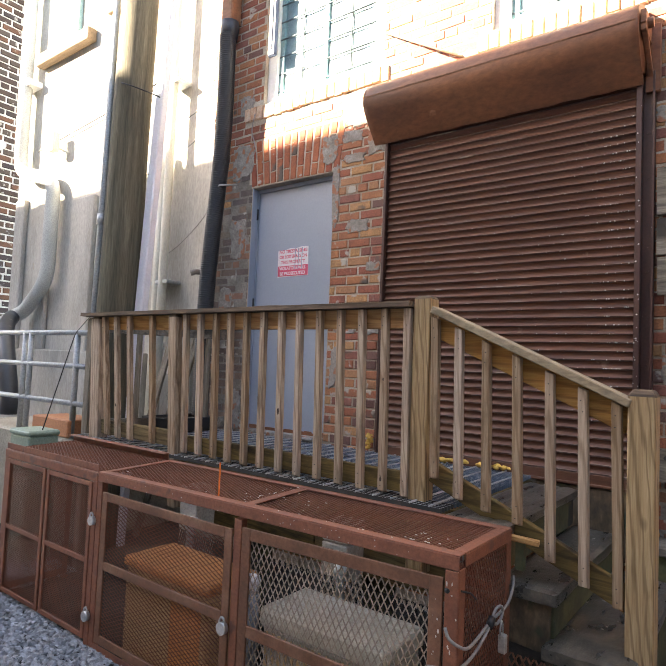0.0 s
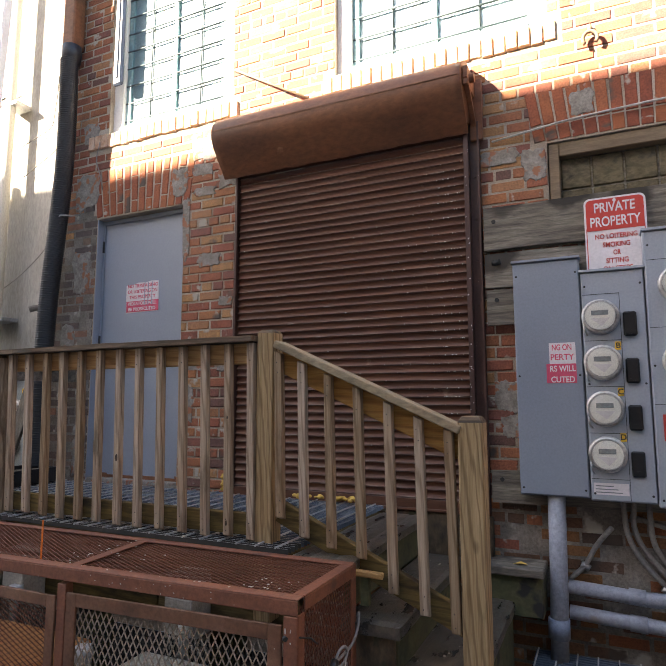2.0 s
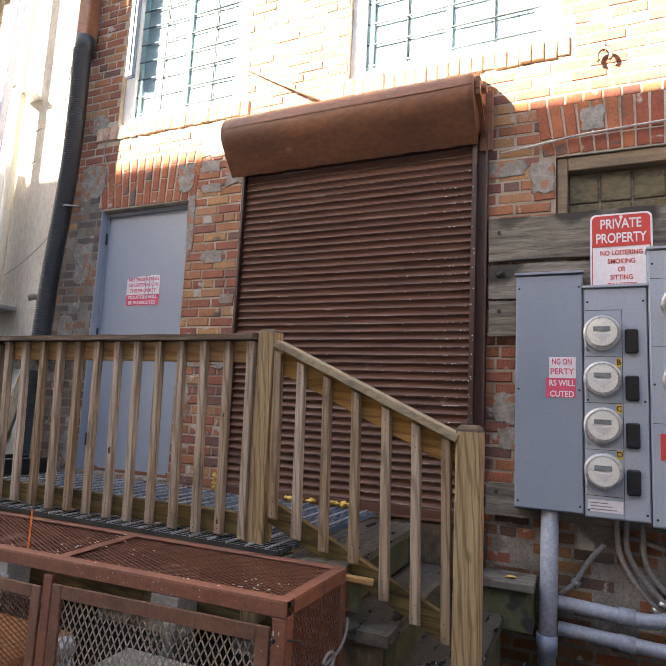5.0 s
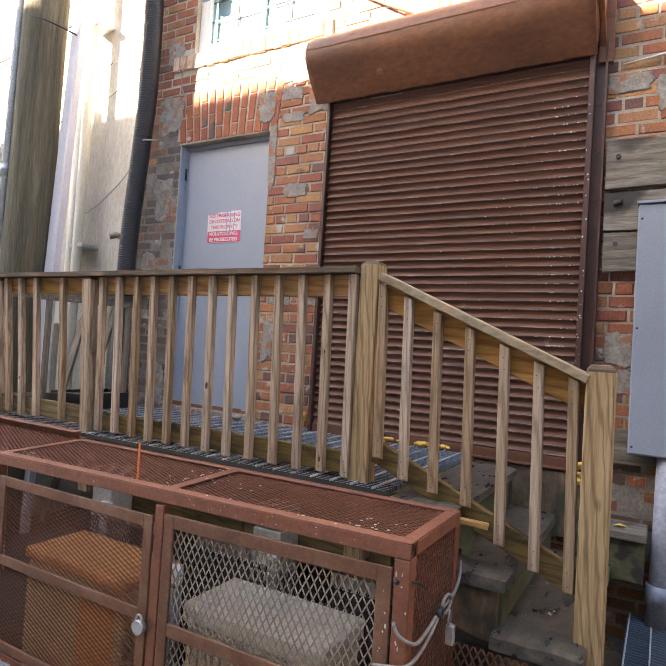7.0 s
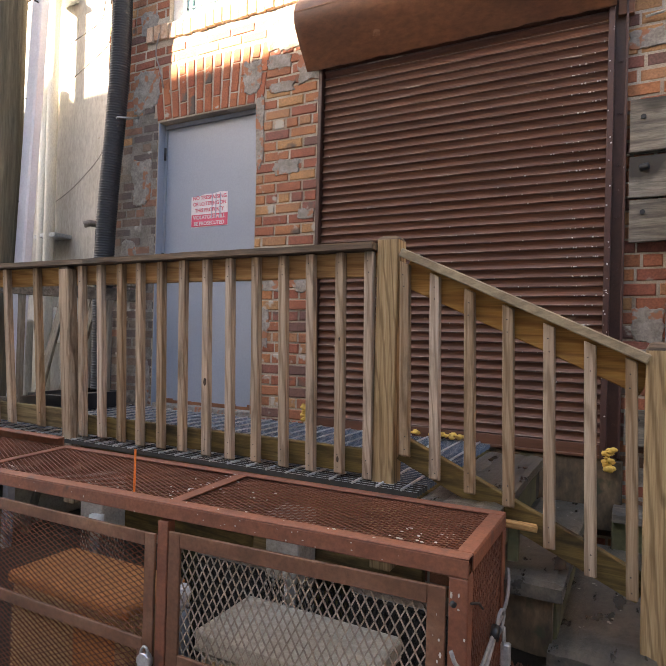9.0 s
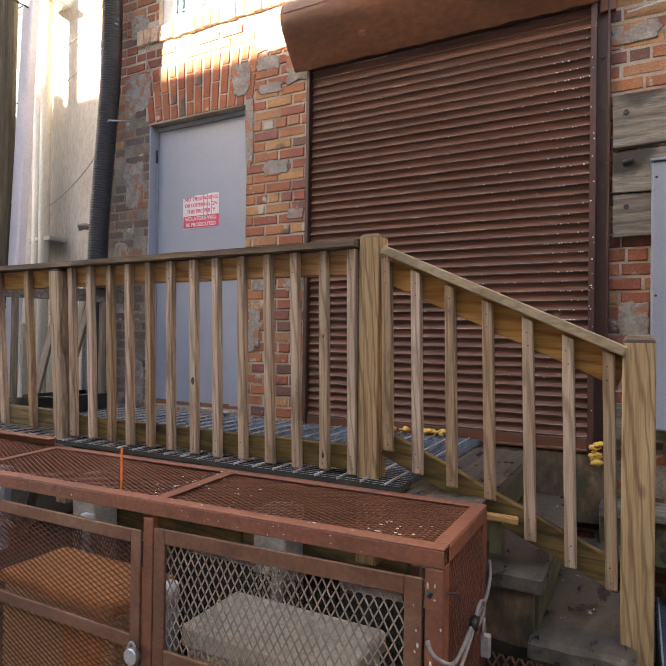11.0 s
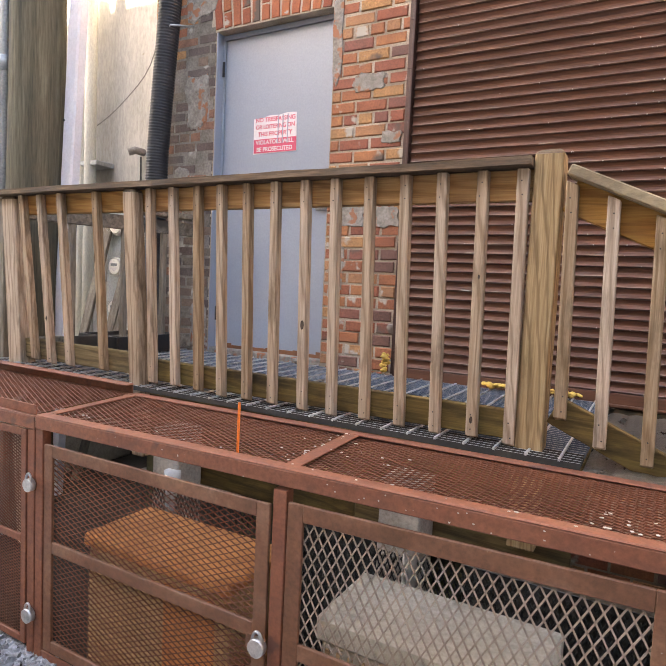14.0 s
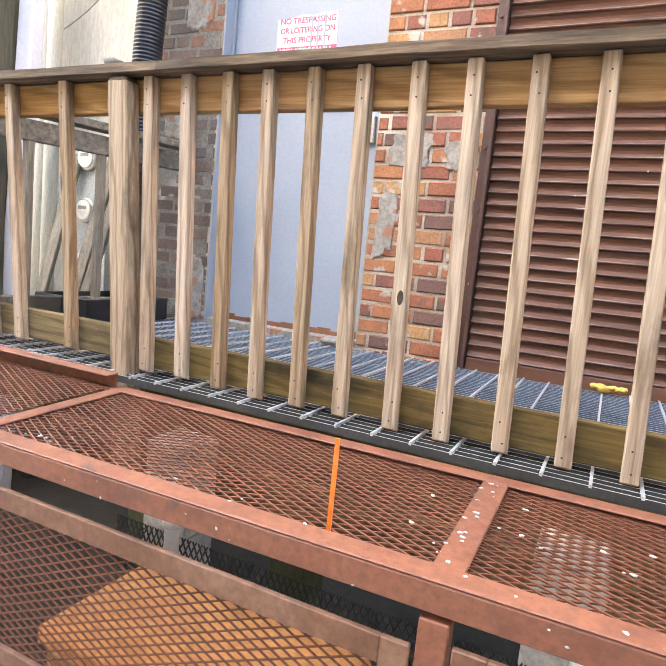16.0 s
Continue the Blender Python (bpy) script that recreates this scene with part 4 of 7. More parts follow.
XL, XM, XR = -3.125, -1.975, -0.892
bars(cage, m_cage, [
    (XL, XR, CY0, CY0 + 0.006, CT - 0.052, CT - 0.003), (XL, XR, CY0, CY0 + 0.05, CT - 0.003, CT + 0.003),
    (XL, XR, CY1 - 0.045, CY1, CT - 0.004, CT + 0.002), (XL, XR, CY1 - 0.006, CY1, CT - 0.05, CT - 0.004),
    (XR - 0.048, XR, CY0 + 0.052, CY1 - 0.047, CT - 0.004, CT + 0.002), (XL, XL + 0.045, CY0 + 0.052, CY1 - 0.047, CT - 0.004, CT + 0.002),
    (XM - 0.027, XM + 0.027, CY0 + 0.052, CY1 - 0.004, CT + 0.0025, CT + 0.005),
    (XM - 0.024, XM + 0.024, CY0 + 0.002, CY0 + 0.04, CB, CT - 0.054), (XL, XL + 0.045, CY0 + 0.002, CY0 + 0.04, CB, CT - 0.054),
    (XR - 0.052, XR, CY0 - 0.001, CY0 + 0.006, CB, CT - 0.054), (XR - 0.006, XR, CY0 + 0.007, CY0 + 0.055, CB, CT - 0.05), (XR - 0.006, XR, CY0 + 0.056, CY1, CT - 0.05, CT - 0.005),
    (XR - 0.006, XR, CY1 - 0.05, CY1, CB, CT - 0.051), (XR - 0.006, XR, CY0 + 0.056, CY1 - 0.051, CB, CB + 0.05),
    (XL + 0.046, XM - 0.025, CY0 + 0.002, CY0 + 0.008, CB, CB + 0.04), (XM + 0.025, XR - 0.053, CY0 + 0.002, CY0 + 0.008, CB, CB + 0.04)])
for a, b in ((XL + 0.02, XM), (XM, XR - 0.02)):
    part("lid_mesh", expanded(a, b, CY0 + 0.02, CY1 - 0.02, 0.044, 0.0205, on_top(CT - 0.007), 0.0036), m_cage_mesh, cage, "rust-red diamond mesh")
part("back_mesh", expanded(XL + 0.02, XR - 0.02, CB, 0.52, 0.0205, 0.044, on_front(CY1 - 0.012), 0.004), m_cable_dark, cage, "near-black diamond mesh")
part("side_mesh", expanded(CY0 + 0.03, CY1 - 0.02, CB, CT - 0.03, 0.0205, 0.044, on_side(XR - 0.010), 0.0036), m_cage_mesh, cage)


def cage_door(parent, x0, x1, z0, z1, cross, material, pu, pv, mesh_mat, fw=0.048):
    bm = bmesh.new()
    y0, y1 = CY0 - 0.002, CY0 + 0.010
    box(bm, x0, x0 + fw, y0, y1, z0, z1)
    d = part("cage_door", bm, material, parent, bevel=0.002)
    for a, b, lo, hi in ((x1 - fw, x1, z0, z1), (x0 + fw, x1 - fw, z1 - fw, z1), (x0 + fw, x1 - fw, z0, z0 + fw), (x0 + fw, x1 - fw, cross - fw / 2, cross + fw / 2)):
        bm = bmesh.new()
        box(bm, a, b, y0, y1, lo, hi)
        part("door_bar", bm, material, d, bevel=0.002)
    part("door_mesh", expanded(x0 + 0.01, x1 - 0.01, z0 + 0.01, z1 - 0.01, pu, pv, on_front(y1 + 0.003), 0.0027 if pu > pv else 0.0044), mesh_mat, d)
    return d


cage_door(cage, XL + 0.060, XM - 0.032, CB + 0.05, 0.825, 0.41, m_cage_old, 0.046, 0.0215, m_cage_mesh)
cage_door(cage, XM + 0.032, XR - 0.060, CB + 0.05, 0.845, 0.39, m_cage_old, 0.031, 0.056, m_mesh_grey, 0.052)
bars(small_cage, m_cage, [
    (-4.285, XL - 0.006, CY0, CY0 + 0.006, CT - 0.060, CT - 0.010), (-4.285, XL - 0.006, CY0, CY0 + 0.05, CT - 0.010, CT - 0.004),
    (-4.285, -4.24, CY0 + 0.002, CY0 + 0.04, CB, CT - 0.062), (XL - 0.05, XL - 0.006, CY0 + 0.002, CY0 + 0.04, CB, CT - 0.062),
    (-4.285, -4.279, CY0 + 0.05, CY1, CT - 0.05, CT - 0.006), (-4.285, -4.279, CY1 - 0.04, CY1, CB, CT - 0.05), (-4.285, -4.279, CY0 + 0.041, CY1 - 0.041, CB, CB + 0.05),
    (-4.285, XL - 0.006, CY1 - 0.05, CY1, CT - 0.010, CT - 0.004)])
bm = bmesh.new()
box(bm, -4.29, XL - 0.012, CY0 + 0.012, CY0 + 0.018, CT - 0.004, CT + 0.038)
box(bm, -4.29, XL - 0.012, CY1 - 0.012, CY1 - 0.006, CT - 0.004, CT + 0.045)
box(bm, -4.29, XL - 0.012, CY1 - 0.05, CY1 - 0.012, CT + 0.037, CT + 0.043)
part("lid_lip", bm, m_cage, small_cage, "raised steel lip", bevel=0.002)
part("lid_mesh", expanded(-4.27, XL - 0.02, CY0 + 0.03, CY1 - 0.03, 0.044, 0.0205, on_top(CT - 0.002), 0.0036), m_cage_mesh, small_cage)
part("side_mesh", expanded(CY0 + 0.03, CY1 - 0.02, CB, CT - 0.03, 0.0205, 0.044, on_side(-4.27), 0.0034), m_cage_mesh, small_cage)
for x0, x1 in ((-4.235, -3.722), (-3.70, XL - 0.055)):
    cage_door(small_cage, x0, x1, CB + 0.03, CT - 0.066, 0.40, m_cage, 0.030, 0.0135, m_cage_mesh, 0.03)
for x in (XR - 0.025, XM, XL + 0.02, -4.26, XL - 0.03):
    for y in (CY0 + 0.02, CY1 - 0.03):
        bm = bmesh.new()
        box(bm, x - 0.02, x + 0.02, y - 0.02, y + 0.02, GROUND, CB)
        part("foot", bm, m_cage, cage if x > XL else small_cage)
tagged(part("panel", expanded(-0.87, -0.46, 0.02, 0.47, 0.030, 0.056, on_front(2.595), 0.006, 0.003), m_cage_old, fence), kind="stuff")
# the frames have sagged along the front towards the brown house
for root in (cage, small_cage):
    for ob in root.children_recursive:
        for v in ob.data.vertices:
            along = min(1.0, max(0.0, (-0.9 - v.co.x) / 1.3))
            v.co.z -= (0.012 + 0.020 * min(1.0, max(0.0, (CY1 - v.co.y) / 0.5))) * along * (v.co.z - GROUND)


# ---- windows of the facade ----
def sash_window(name, x0, x1, z0, z1, label):
    w = thing(name, ((x0 + x1) / 2, 4.1, z0), label, "window", kind="structure")
    bm = bmesh.new()
    fw = 0.11
    box(bm, x0, x0 + fw, 4.03, 4.14, z0, z1)
    box(bm, x1 - fw, x1, 4.03, 4.14, z0, z1)
    box(bm, x0 + fw, x1 - fw, 4.03, 4.14, z1 - fw, z1)
    box(bm, x0 + fw, x1 - fw, 4.00, 4.14, z0 - 0.002, z0 + 0.045)
    part("window_frame", bm, m_white, w, bevel=0.004)
    bm = bmesh.new()
    a, b = x0 + fw + 0.002, x1 - fw - 0.002
    box(bm, a, a + 0.05, 4.06, 4.10, z0 + 0.046, z1 - fw)
    box(bm, b - 0.05, b, 4.06, 4.10, z0 + 0.046, z1 - fw)
    box(bm, a + 0.05, b - 0.05, 4.06, 4.10, z0 + 0.046, z0 + 0.10)
    box(bm, (a + b) / 2 - 0.02, (a + b) / 2 + 0.02, 4.06, 4.10, z0 + 0.10, z1 - fw)
    sash = part("sash", bm, m_teal, w, "pale teal sash", bevel=0.003)
    for p, q in ((a + 0.05, (a + b) / 2 - 0.02), ((a + b) / 2 + 0.02, b - 0.05)):
        bm = bmesh.new()
        box(bm, p, q, 4.078, 4.082, z0 + 0.10, z1 - fw)
        ob = part("pane", bm, m_glass, sash)
        ob.visible_shadow = False
    # pale blind added to give the panes the sky's reflection as a colour
    bm = bmesh.new()
    box(bm, a + 0.002, b - 0.002, 4.084, 4.089, z0 + 0.05, z1 - 0.12)
    part("blind", bm, m_sky_pale, w, "pale sheet standing in for the sky reflected in the panes")
    grille = part("grille", grille_bars(a, b, z0 + 0.03, z1 - 0.1), m_bar, w, "thin security bars")
    return w


def grille_bars(x0, x1, z0, z1):
    bm = bmesh.new()
    n = 4
    for k in range(1, n):
        x = x0 + (x1 - x0) * k / n
        tube(bm, [(x, 4.072, z0), (x, 4.072, z1)], 0.007 if k != 2 else 0.005, 6)
    z = z0 + 0.09
    while z < z1:
        tube(bm, [(x0, 4.062, z), (x1, 4.062, z)], 0.008, 6)
        z += 0.165
    return bm


sash_window("window_1", -3.78, -2.48, 3.93, 5.9, "white framed window with teal sash and bars")
sash_window("window_2", -1.59, -0.15, 3.93, 5.9, "white framed window with teal sash and bars")
sash_window("window_3", 0.84, 2.2, 3.93, 5.9, "white framed window with teal sash and bars")

# folded awning arm hanging in front of the first window
shut = thing("window_shade_arm", (-3.66, 3.95, 4.33), "slate grey folded shade arm hanging by the window", "shade arm")
bm = bmesh.new()
box(bm, -3.715, -3.615, 3.93, 3.975, 4.34, 5.85)
part("arm", bm, m_slate, shut, bevel=0.015)
bm = bmesh.new()
box(bm, -3.678, -3.652, 3.920, 3.929, 4.40, 5.8)
part("rib", bm, m_slate, shut, bevel=0.003)
bm = bmesh.new()
box(bm, -3.70, -3.63, 3.975, 4.03, 5.6, 5.66)
part("wall_bracket", bm, m_slate, shut)

low = thing("window_4", (0.32, 4.05, 2.62), "low basement window of dusty panes in a timber frame", "window", kind="structure")
bm = bmesh.new()
box(bm, -0.175, -0.115, 4.00, 4.10, 2.62, 3.135)
box(bm, 0.755, 0.815, 4.00, 4.10, 2.62, 3.135)
box(bm, -0.115, 0.755, 4.00, 4.10, 3.05, 3.135)
box(bm, -0.115, 0.755, 4.00, 4.10, 2.62, 2.66)
part("window_frame", bm, m_lintel, low, bevel=0.005)
for i in range(5):
    for j in range(2):
        x0, z0 = -0.115 + i * 0.174, 2.66 + j * 0.195
        bm = bmesh.new()
        box(bm, x0 + 0.005, x0 + 0.169, 4.06, 4.085, z0 + 0.005, z0 + 0.190)
        part("pane", bm, m_frost, low, bevel=0.006)
bm = bmesh.new()
box(bm, -0.115, 0.755, 4.07, 4.08, 2.66, 3.05)
part("glazing_grid", bm, m_wood_grey, low)

# ---- weathered boards and meter cabinets ----
for x0, x1, z0, z1, y0 in ((-0.560, 0.62, 2.50, 2.765, 3.925), (0.625, 1.9, 2.52, 2.80, 3.925), (-0.560, 1.9, 2.27, 2.475, 3.93), (-0.556, 1.9, 2.045, 2.255, 3.93), (-0.56, 1.9, 1.01, 1.19, 3.93)):
    b = thing("backing_board", ((x0 + x1) / 2, y0, z0), "split grey weathered plank bolted to the brick wall", "plank", "backing planks")
    bm = bmesh.new()
    box(bm, x0, x1, y0, 3.968, z0, z1)
    bmesh.ops.subdivide_edges(bm, edges=[e for e in bm.edges if abs(e.verts[0].co.x - e.verts[1].co.x) > 0.1], cuts=14)
    for v in bm.verts:
        v.co.z += 0.008 * noise.noise((v.co.x * 5, v.co.z * 9, 1))
    pl = part("plank", bm, m_wood_grey, b, bevel=0.0)
    for k in range(3):
        bm = bmesh.new()
        tube(bm, [(x0 + 0.06 + 0.5 * k * (x1 - x0 - 0.12), y0 + 0.002, (z0 + z1) / 2 + 0.04), (x0 + 0.06 + 0.5 * k * (x1 - x0 - 0.12), y0 - 0.008, (z0 + z1) / 2 + 0.04)], 0.013, 8)
        part("bolt", bm, m_cable_dark, b)
bm = bmesh.new()
tube(bm, [(-0.513, 3.927, 2.415), (-0.47, 3.920, 2.422)], 0.016, 8)
hook = thing("hook", (-0.5, 3.92, 2.41), "small dark iron hook in the plank", "hook")
part("eye", bm, m_cable_dark, hook)


def cabinet(name, x0, x1, z0, z1, y0, material, label):
    c = thing(name, ((x0 + x1) / 2, y0, z0), label, "meter cabinet", "electric cabinets")
    bm = bmesh.new()
    box(bm, x0, x1, y0 + 0.012, 3.924, z0, z1)
    part("case", bm, material, c, bevel=0.004)
    bm = bmesh.new()
    box(bm, x0 + 0.004, x1 - 0.004, y0, y0 + 0.0115, z0 + 0.006, z1 - 0.006)
    part("cover", bm, material, c, bevel=0.004)
    bm = bmesh.new()
    box(bm, x0 - 0.006, x1 + 0.006, y0 - 0.012, 3.92, z1 - 0.002, z1 + 0.012)
    part("drip_edge", bm, material, c, bevel=0.002)
    for x in (x0 + 0.02, x1 - 0.02):
        for z in (z0 + 0.04, (z0 + z1) / 2, z1 - 0.08):
            bm = bmesh.new()
            tube(bm, [(x, y0 + 0.002, z), (x, y0 - 0.003, z)], 0.006, 8)
            part("screw", bm, m_cable_dark, c)
    return c


CY = 3.795
cabinet("switch_cabinet", -0.385, -0.033, 1.080, 2.372, CY, m_panel, "tall plain blue-grey steel switch cabinet")
cab_b = cabinet("meter_stack", -0.030, 0.278, 1.070, 2.285, CY, m_panel_light, "grey steel cabinet with four round meters")
cab_c = cabinet("service_cabinet", 0.282, 0.768, 1.055, 2.478, CY - 0.012, m_panel_light, "large grey steel cabinet with two round meters")


def seam(c, x0, x1, z0, z1, y=CY):
    bm = bmesh.new()
    box(bm, x0, x1, y - 0.0015, y + 0.001, z0, z1)
    part("seam", bm, m_cable_dark, c)


def round_meter(c, x, z, y, r):
    bm = bmesh.new()
    tube(bm, [(x, y + 0.002, z), (x, y - 0.018, z), (x, y - 0.026, z), (x, y - 0.030, z)], r, 28, True, [r, r, r * 0.96, r * 0.88])
    mt = part("meter_ring", bm, m_chrome, c, "steel meter ring")
    bm = bmesh.new()
    tube(bm, [(x, y - 0.029, z), (x, y - 0.045, z)], r * 0.78, 24)
    part("dial", bm, m_dial, mt)
    bm = bmesh.new()
    box(bm, x - r * 0.45, x + r * 0.42, y - 0.048, y - 0.044, z + r * 0.05, z + r * 0.32)
    part("display", bm, m_gas, mt)
    bm = bmesh.new()
    vs = [bm.verts.new((x + a * r, y - 0.0475, z + b * r)) for a, b in ((-0.5, -0.12), (0.5, -0.12), (0.05, -0.58))]
    bm.faces.new(vs)
    part("dial_plate", bm, m_sign_white, mt)
    bm = bmesh.new()
    rings = [(r * 0.84, 0.028), (r * 0.84, 0.075), (r * 0.78, 0.092), (r * 0.55, 0.103)]
    tube(bm, [(x, y - d, z) for _, d in rings], r, 28, True, [q for q, _ in rings])
    ob = part("glass_dome", bm, m_dome, mt)
    ob.visible_shadow = False


def breaker(c, x, z, y, h=0.13):
    bm = bmesh.new()
    box(bm, x - 0.032, x + 0.032, y - 0.022, y, z - h / 2, z + h / 2)
    b = part("breaker_cover", bm, m_black, c, "black hinged breaker cover", bevel=0.008)
    bm = bmesh.new()
    box(bm, x - 0.012, x + 0.012, y - 0.028, y - 0.022, z - h / 2 + 0.012, z - h / 2 + 0.03)
    part("latch", bm, m_black, b)


def tag(c, x, z, txt, y=CY):
    bm = bmesh.new()
    box(bm, x - 0.014, x + 0.014, y - 0.002, y, z - 0.022, z + 0.022)
    t = part("letter_tag", bm, m_yellow, c, "yellow letter tag")
    lettering("lettering", txt, 0.04, (x, y - 0.003, z), m_ink, t)


for z, txt in ((2.035, ""), (1.790, "B"), (1.547, "C"), (1.312, "D")):
    round_meter(cab_b, 0.060, z, CY, 0.094)
    breaker(cab_b, 0.200, z - 0.045, CY)
    seam(cab_b, -0.022, 0.155, z - 0.128, z - 0.1255)
    if txt:
        tag(cab_b, 0.138, z + 0.088, txt)
    bm = bmesh.new()
    tube(bm, [(-0.025, CY - 0.015, z - 0.03), (-0.018, CY - 0.03, z - 0.08), (-0.005, CY - 0.02, z - 0.10)], 0.005, 6)
    part("seal_wire", bm, m_steel, cab_b)
seam(cab_b, 0.155, 0.1575, 1.08, 2.16)
seam(cab_b, -0.022, 0.155, 2.158, 2.1605)
bm = bmesh.new()
box(bm, -0.015, 0.15, CY - 0.002, CY, 1.105, 1.165)
lab = part("data_label", bm, m_sign_white, cab_b, "printed data label")
for k in range(3):
    part("print_bar", plate_box(-0.006, 0.12 - 0.02 * k, CY - 0.002, 1.115 + 0.016 * k, 1.120 + 0.016 * k, 0.0008), m_gas, lab)
YC = CY - 0.012
round_meter(cab_c, 0.430, 2.183, YC, 0.094)
round_meter(cab_c, 0.428, 1.789, YC, 0.094)
breaker(cab_c, 0.652, 2.205, YC, 0.17)
breaker(cab_c, 0.655, 1.815, YC, 0.17)
seam(cab_c, 0.292, 0.565, 1.962, 1.9645, YC)
seam(cab_c, 0.292, 0.565, 1.568, 1.5705, YC)
seam(cab_c, 0.292, 0.565, 2.318, 2.3205, YC)
seam(cab_c, 0.565, 0.5675, 1.07, 2.3205, YC)
tag(cab_c, 0.545, 1.995, "1", YC)
tag(cab_c, 0.460, 1.598, "2", YC)
bm = bmesh.new()
box(bm, 0.595, 0.67, YC - 0.002, YC, 1.985, 2.025)
part("torn_label", bm, m_sign_white, cab_c)
bm = bmesh.new()
box(bm, 0.36, 0.51, YC - 0.002, YC, 1.105, 1.165)
lab = part("data_label", bm, m_sign_white, cab_c, "printed data label")
for k in range(3):
    part("print_bar", plate_box(0.37, 0.49 - 0.02 * k, YC - 0.002, 1.115 + 0.016 * k, 1.120 + 0.016 * k, 0.0008), m_gas, lab)
for x in (0.595, 0.635, 0.675):
    bm = bmesh.new()
    box(bm, x, x + 0.012, YC - 0.0015, YC, 1.58, 1.66)
    part("chalk_bar", bm, m_sign_white, cab_c)
for x in (0.35, 0.36, 0.495, 0.505):
    bm = bmesh.new()
    tube(bm, [(x, YC - 0.004, 1.585), (x + 0.012, YC - 0.008, 1.562)], 0.004, 6)
    part("seal_wire", bm, m_steel, cab_c)
bm = bmesh.new()
box(bm, 0.77, 0.815, 3.85, 3.924, 1.55, 1.92)
side_box = thing("side_box", (0.79, 3.9, 1.55), "small rounded grey box beside the cabinet", "box")
part("case", bm, m_panel_light, side_box, bevel=0.012)

svc = thing("service_sign", (0.40, YC - 0.003, 1.39), "small red plate with white engraved words", "sign")
part("plate", plate_box(0.322, 0.532, YC - 0.001, 1.388, 1.520, 0.004), m_red, svc, bevel=0.0)
lettering("lettering", "2  SERVICES", 0.028, (0.427, YC - 0.0062, 1.476), m_sign_white, svc, 0, 0.145)
lettering("lettering", "TO  RIGHT", 0.028, (0.427, YC - 0.0062, 1.432), m_sign_white, svc, 0, 0.115)

torn = thing("torn_notice", (-0.11, CY - 0.002, 1.77), "torn half of a red and white notice stuck on the cabinet", "sign")
part("sheet", plate_box(-0.205, -0.070, CY - 0.0005, 1.79, 1.905, 0.0015), m_sign_white, torn)
part("red_band", plate_box(-0.222, -0.070, CY - 0.0005, 1.685, 1.79, 0.0015), m_pink, torn)
for txt, z, mm, w in (("NG ON", 1.878, m_pink, 0.10), ("PERTY", 1.825, m_pink, 0.12), ("RS WILL", 1.762, m_sign_white, 0.13), ("CUTED", 1.703, m_sign_white, 0.12)):
    lettering("lettering", txt, 0.045, (-0.140, CY - 0.003, z), mm, torn, 0, w)

prop = thing("private_property_sign", (0.155, 3.87, 2.29), "red and white metal private property sign with rounded corners", "sign")
bm = bmesh.new()
box(bm, 0.006, 0.302, 3.884, 3.887, 2.27, 2.722)
bmesh.ops.bevel(bm, geom=[e for e in bm.edges if abs(e.verts[0].co.y - e.verts[1].co.y) > 0.001], offset=0.03, segments=5, affect="EDGES", profile=0.5)
part("plate", bm, m_sign_white, prop)
bm = bmesh.new()
box(bm, 0.016, 0.292, 3.8815, 3.884, 2.545, 2.712)
bmesh.ops.bevel(bm, geom=[e for e in bm.edges if abs(e.verts[0].co.y - e.verts[1].co.y) > 0.001 and e.verts[0].co.z > 2.6], offset=0.024, segments=4, affect="EDGES", profile=0.5)
part("red_field", bm, m_red, prop)
for x in (0.014, 0.290):
    part("red_border", plate_box(x, x + 0.004, 3.884, 2.275, 2.56, 0.001), m_red, prop)
lettering("lettering", "PRIVATE", 0.072, (0.153, 3.8805, 2.664), m_sign_white, prop, 0, 0.195)
lettering("lettering", "PROPERTY", 0.072, (0.153, 3.8805, 2.588), m_sign_white, prop, 0, 0.24)
for txt, z, w in (("NO LOITERING", 2.510, 0.20), ("SMOKING", 2.465, 0.13), ("OR", 2.422, 0.035), ("SITTING", 2.380, 0.105), ("ON STEPS", 2.338, 0.14)):
    lettering("lettering", txt, 0.036, (0.155, 3.8825, z), m_red, prop, 0, w)
bm = bmesh.new()
tube(bm, [(0.155, 3.882, 2.70), (0.155, 3.878, 2.70)], 0.009, 8)
part("bolt", bm, m_sign_white, prop)

for ob in prop.children:
    for v in ob.data.vertices:
        v.co.x, v.co.z = 0.006 + (v.co.x - 0.006) * 1.05, 2.722 - (2.722 - v.co.z) * 1.07

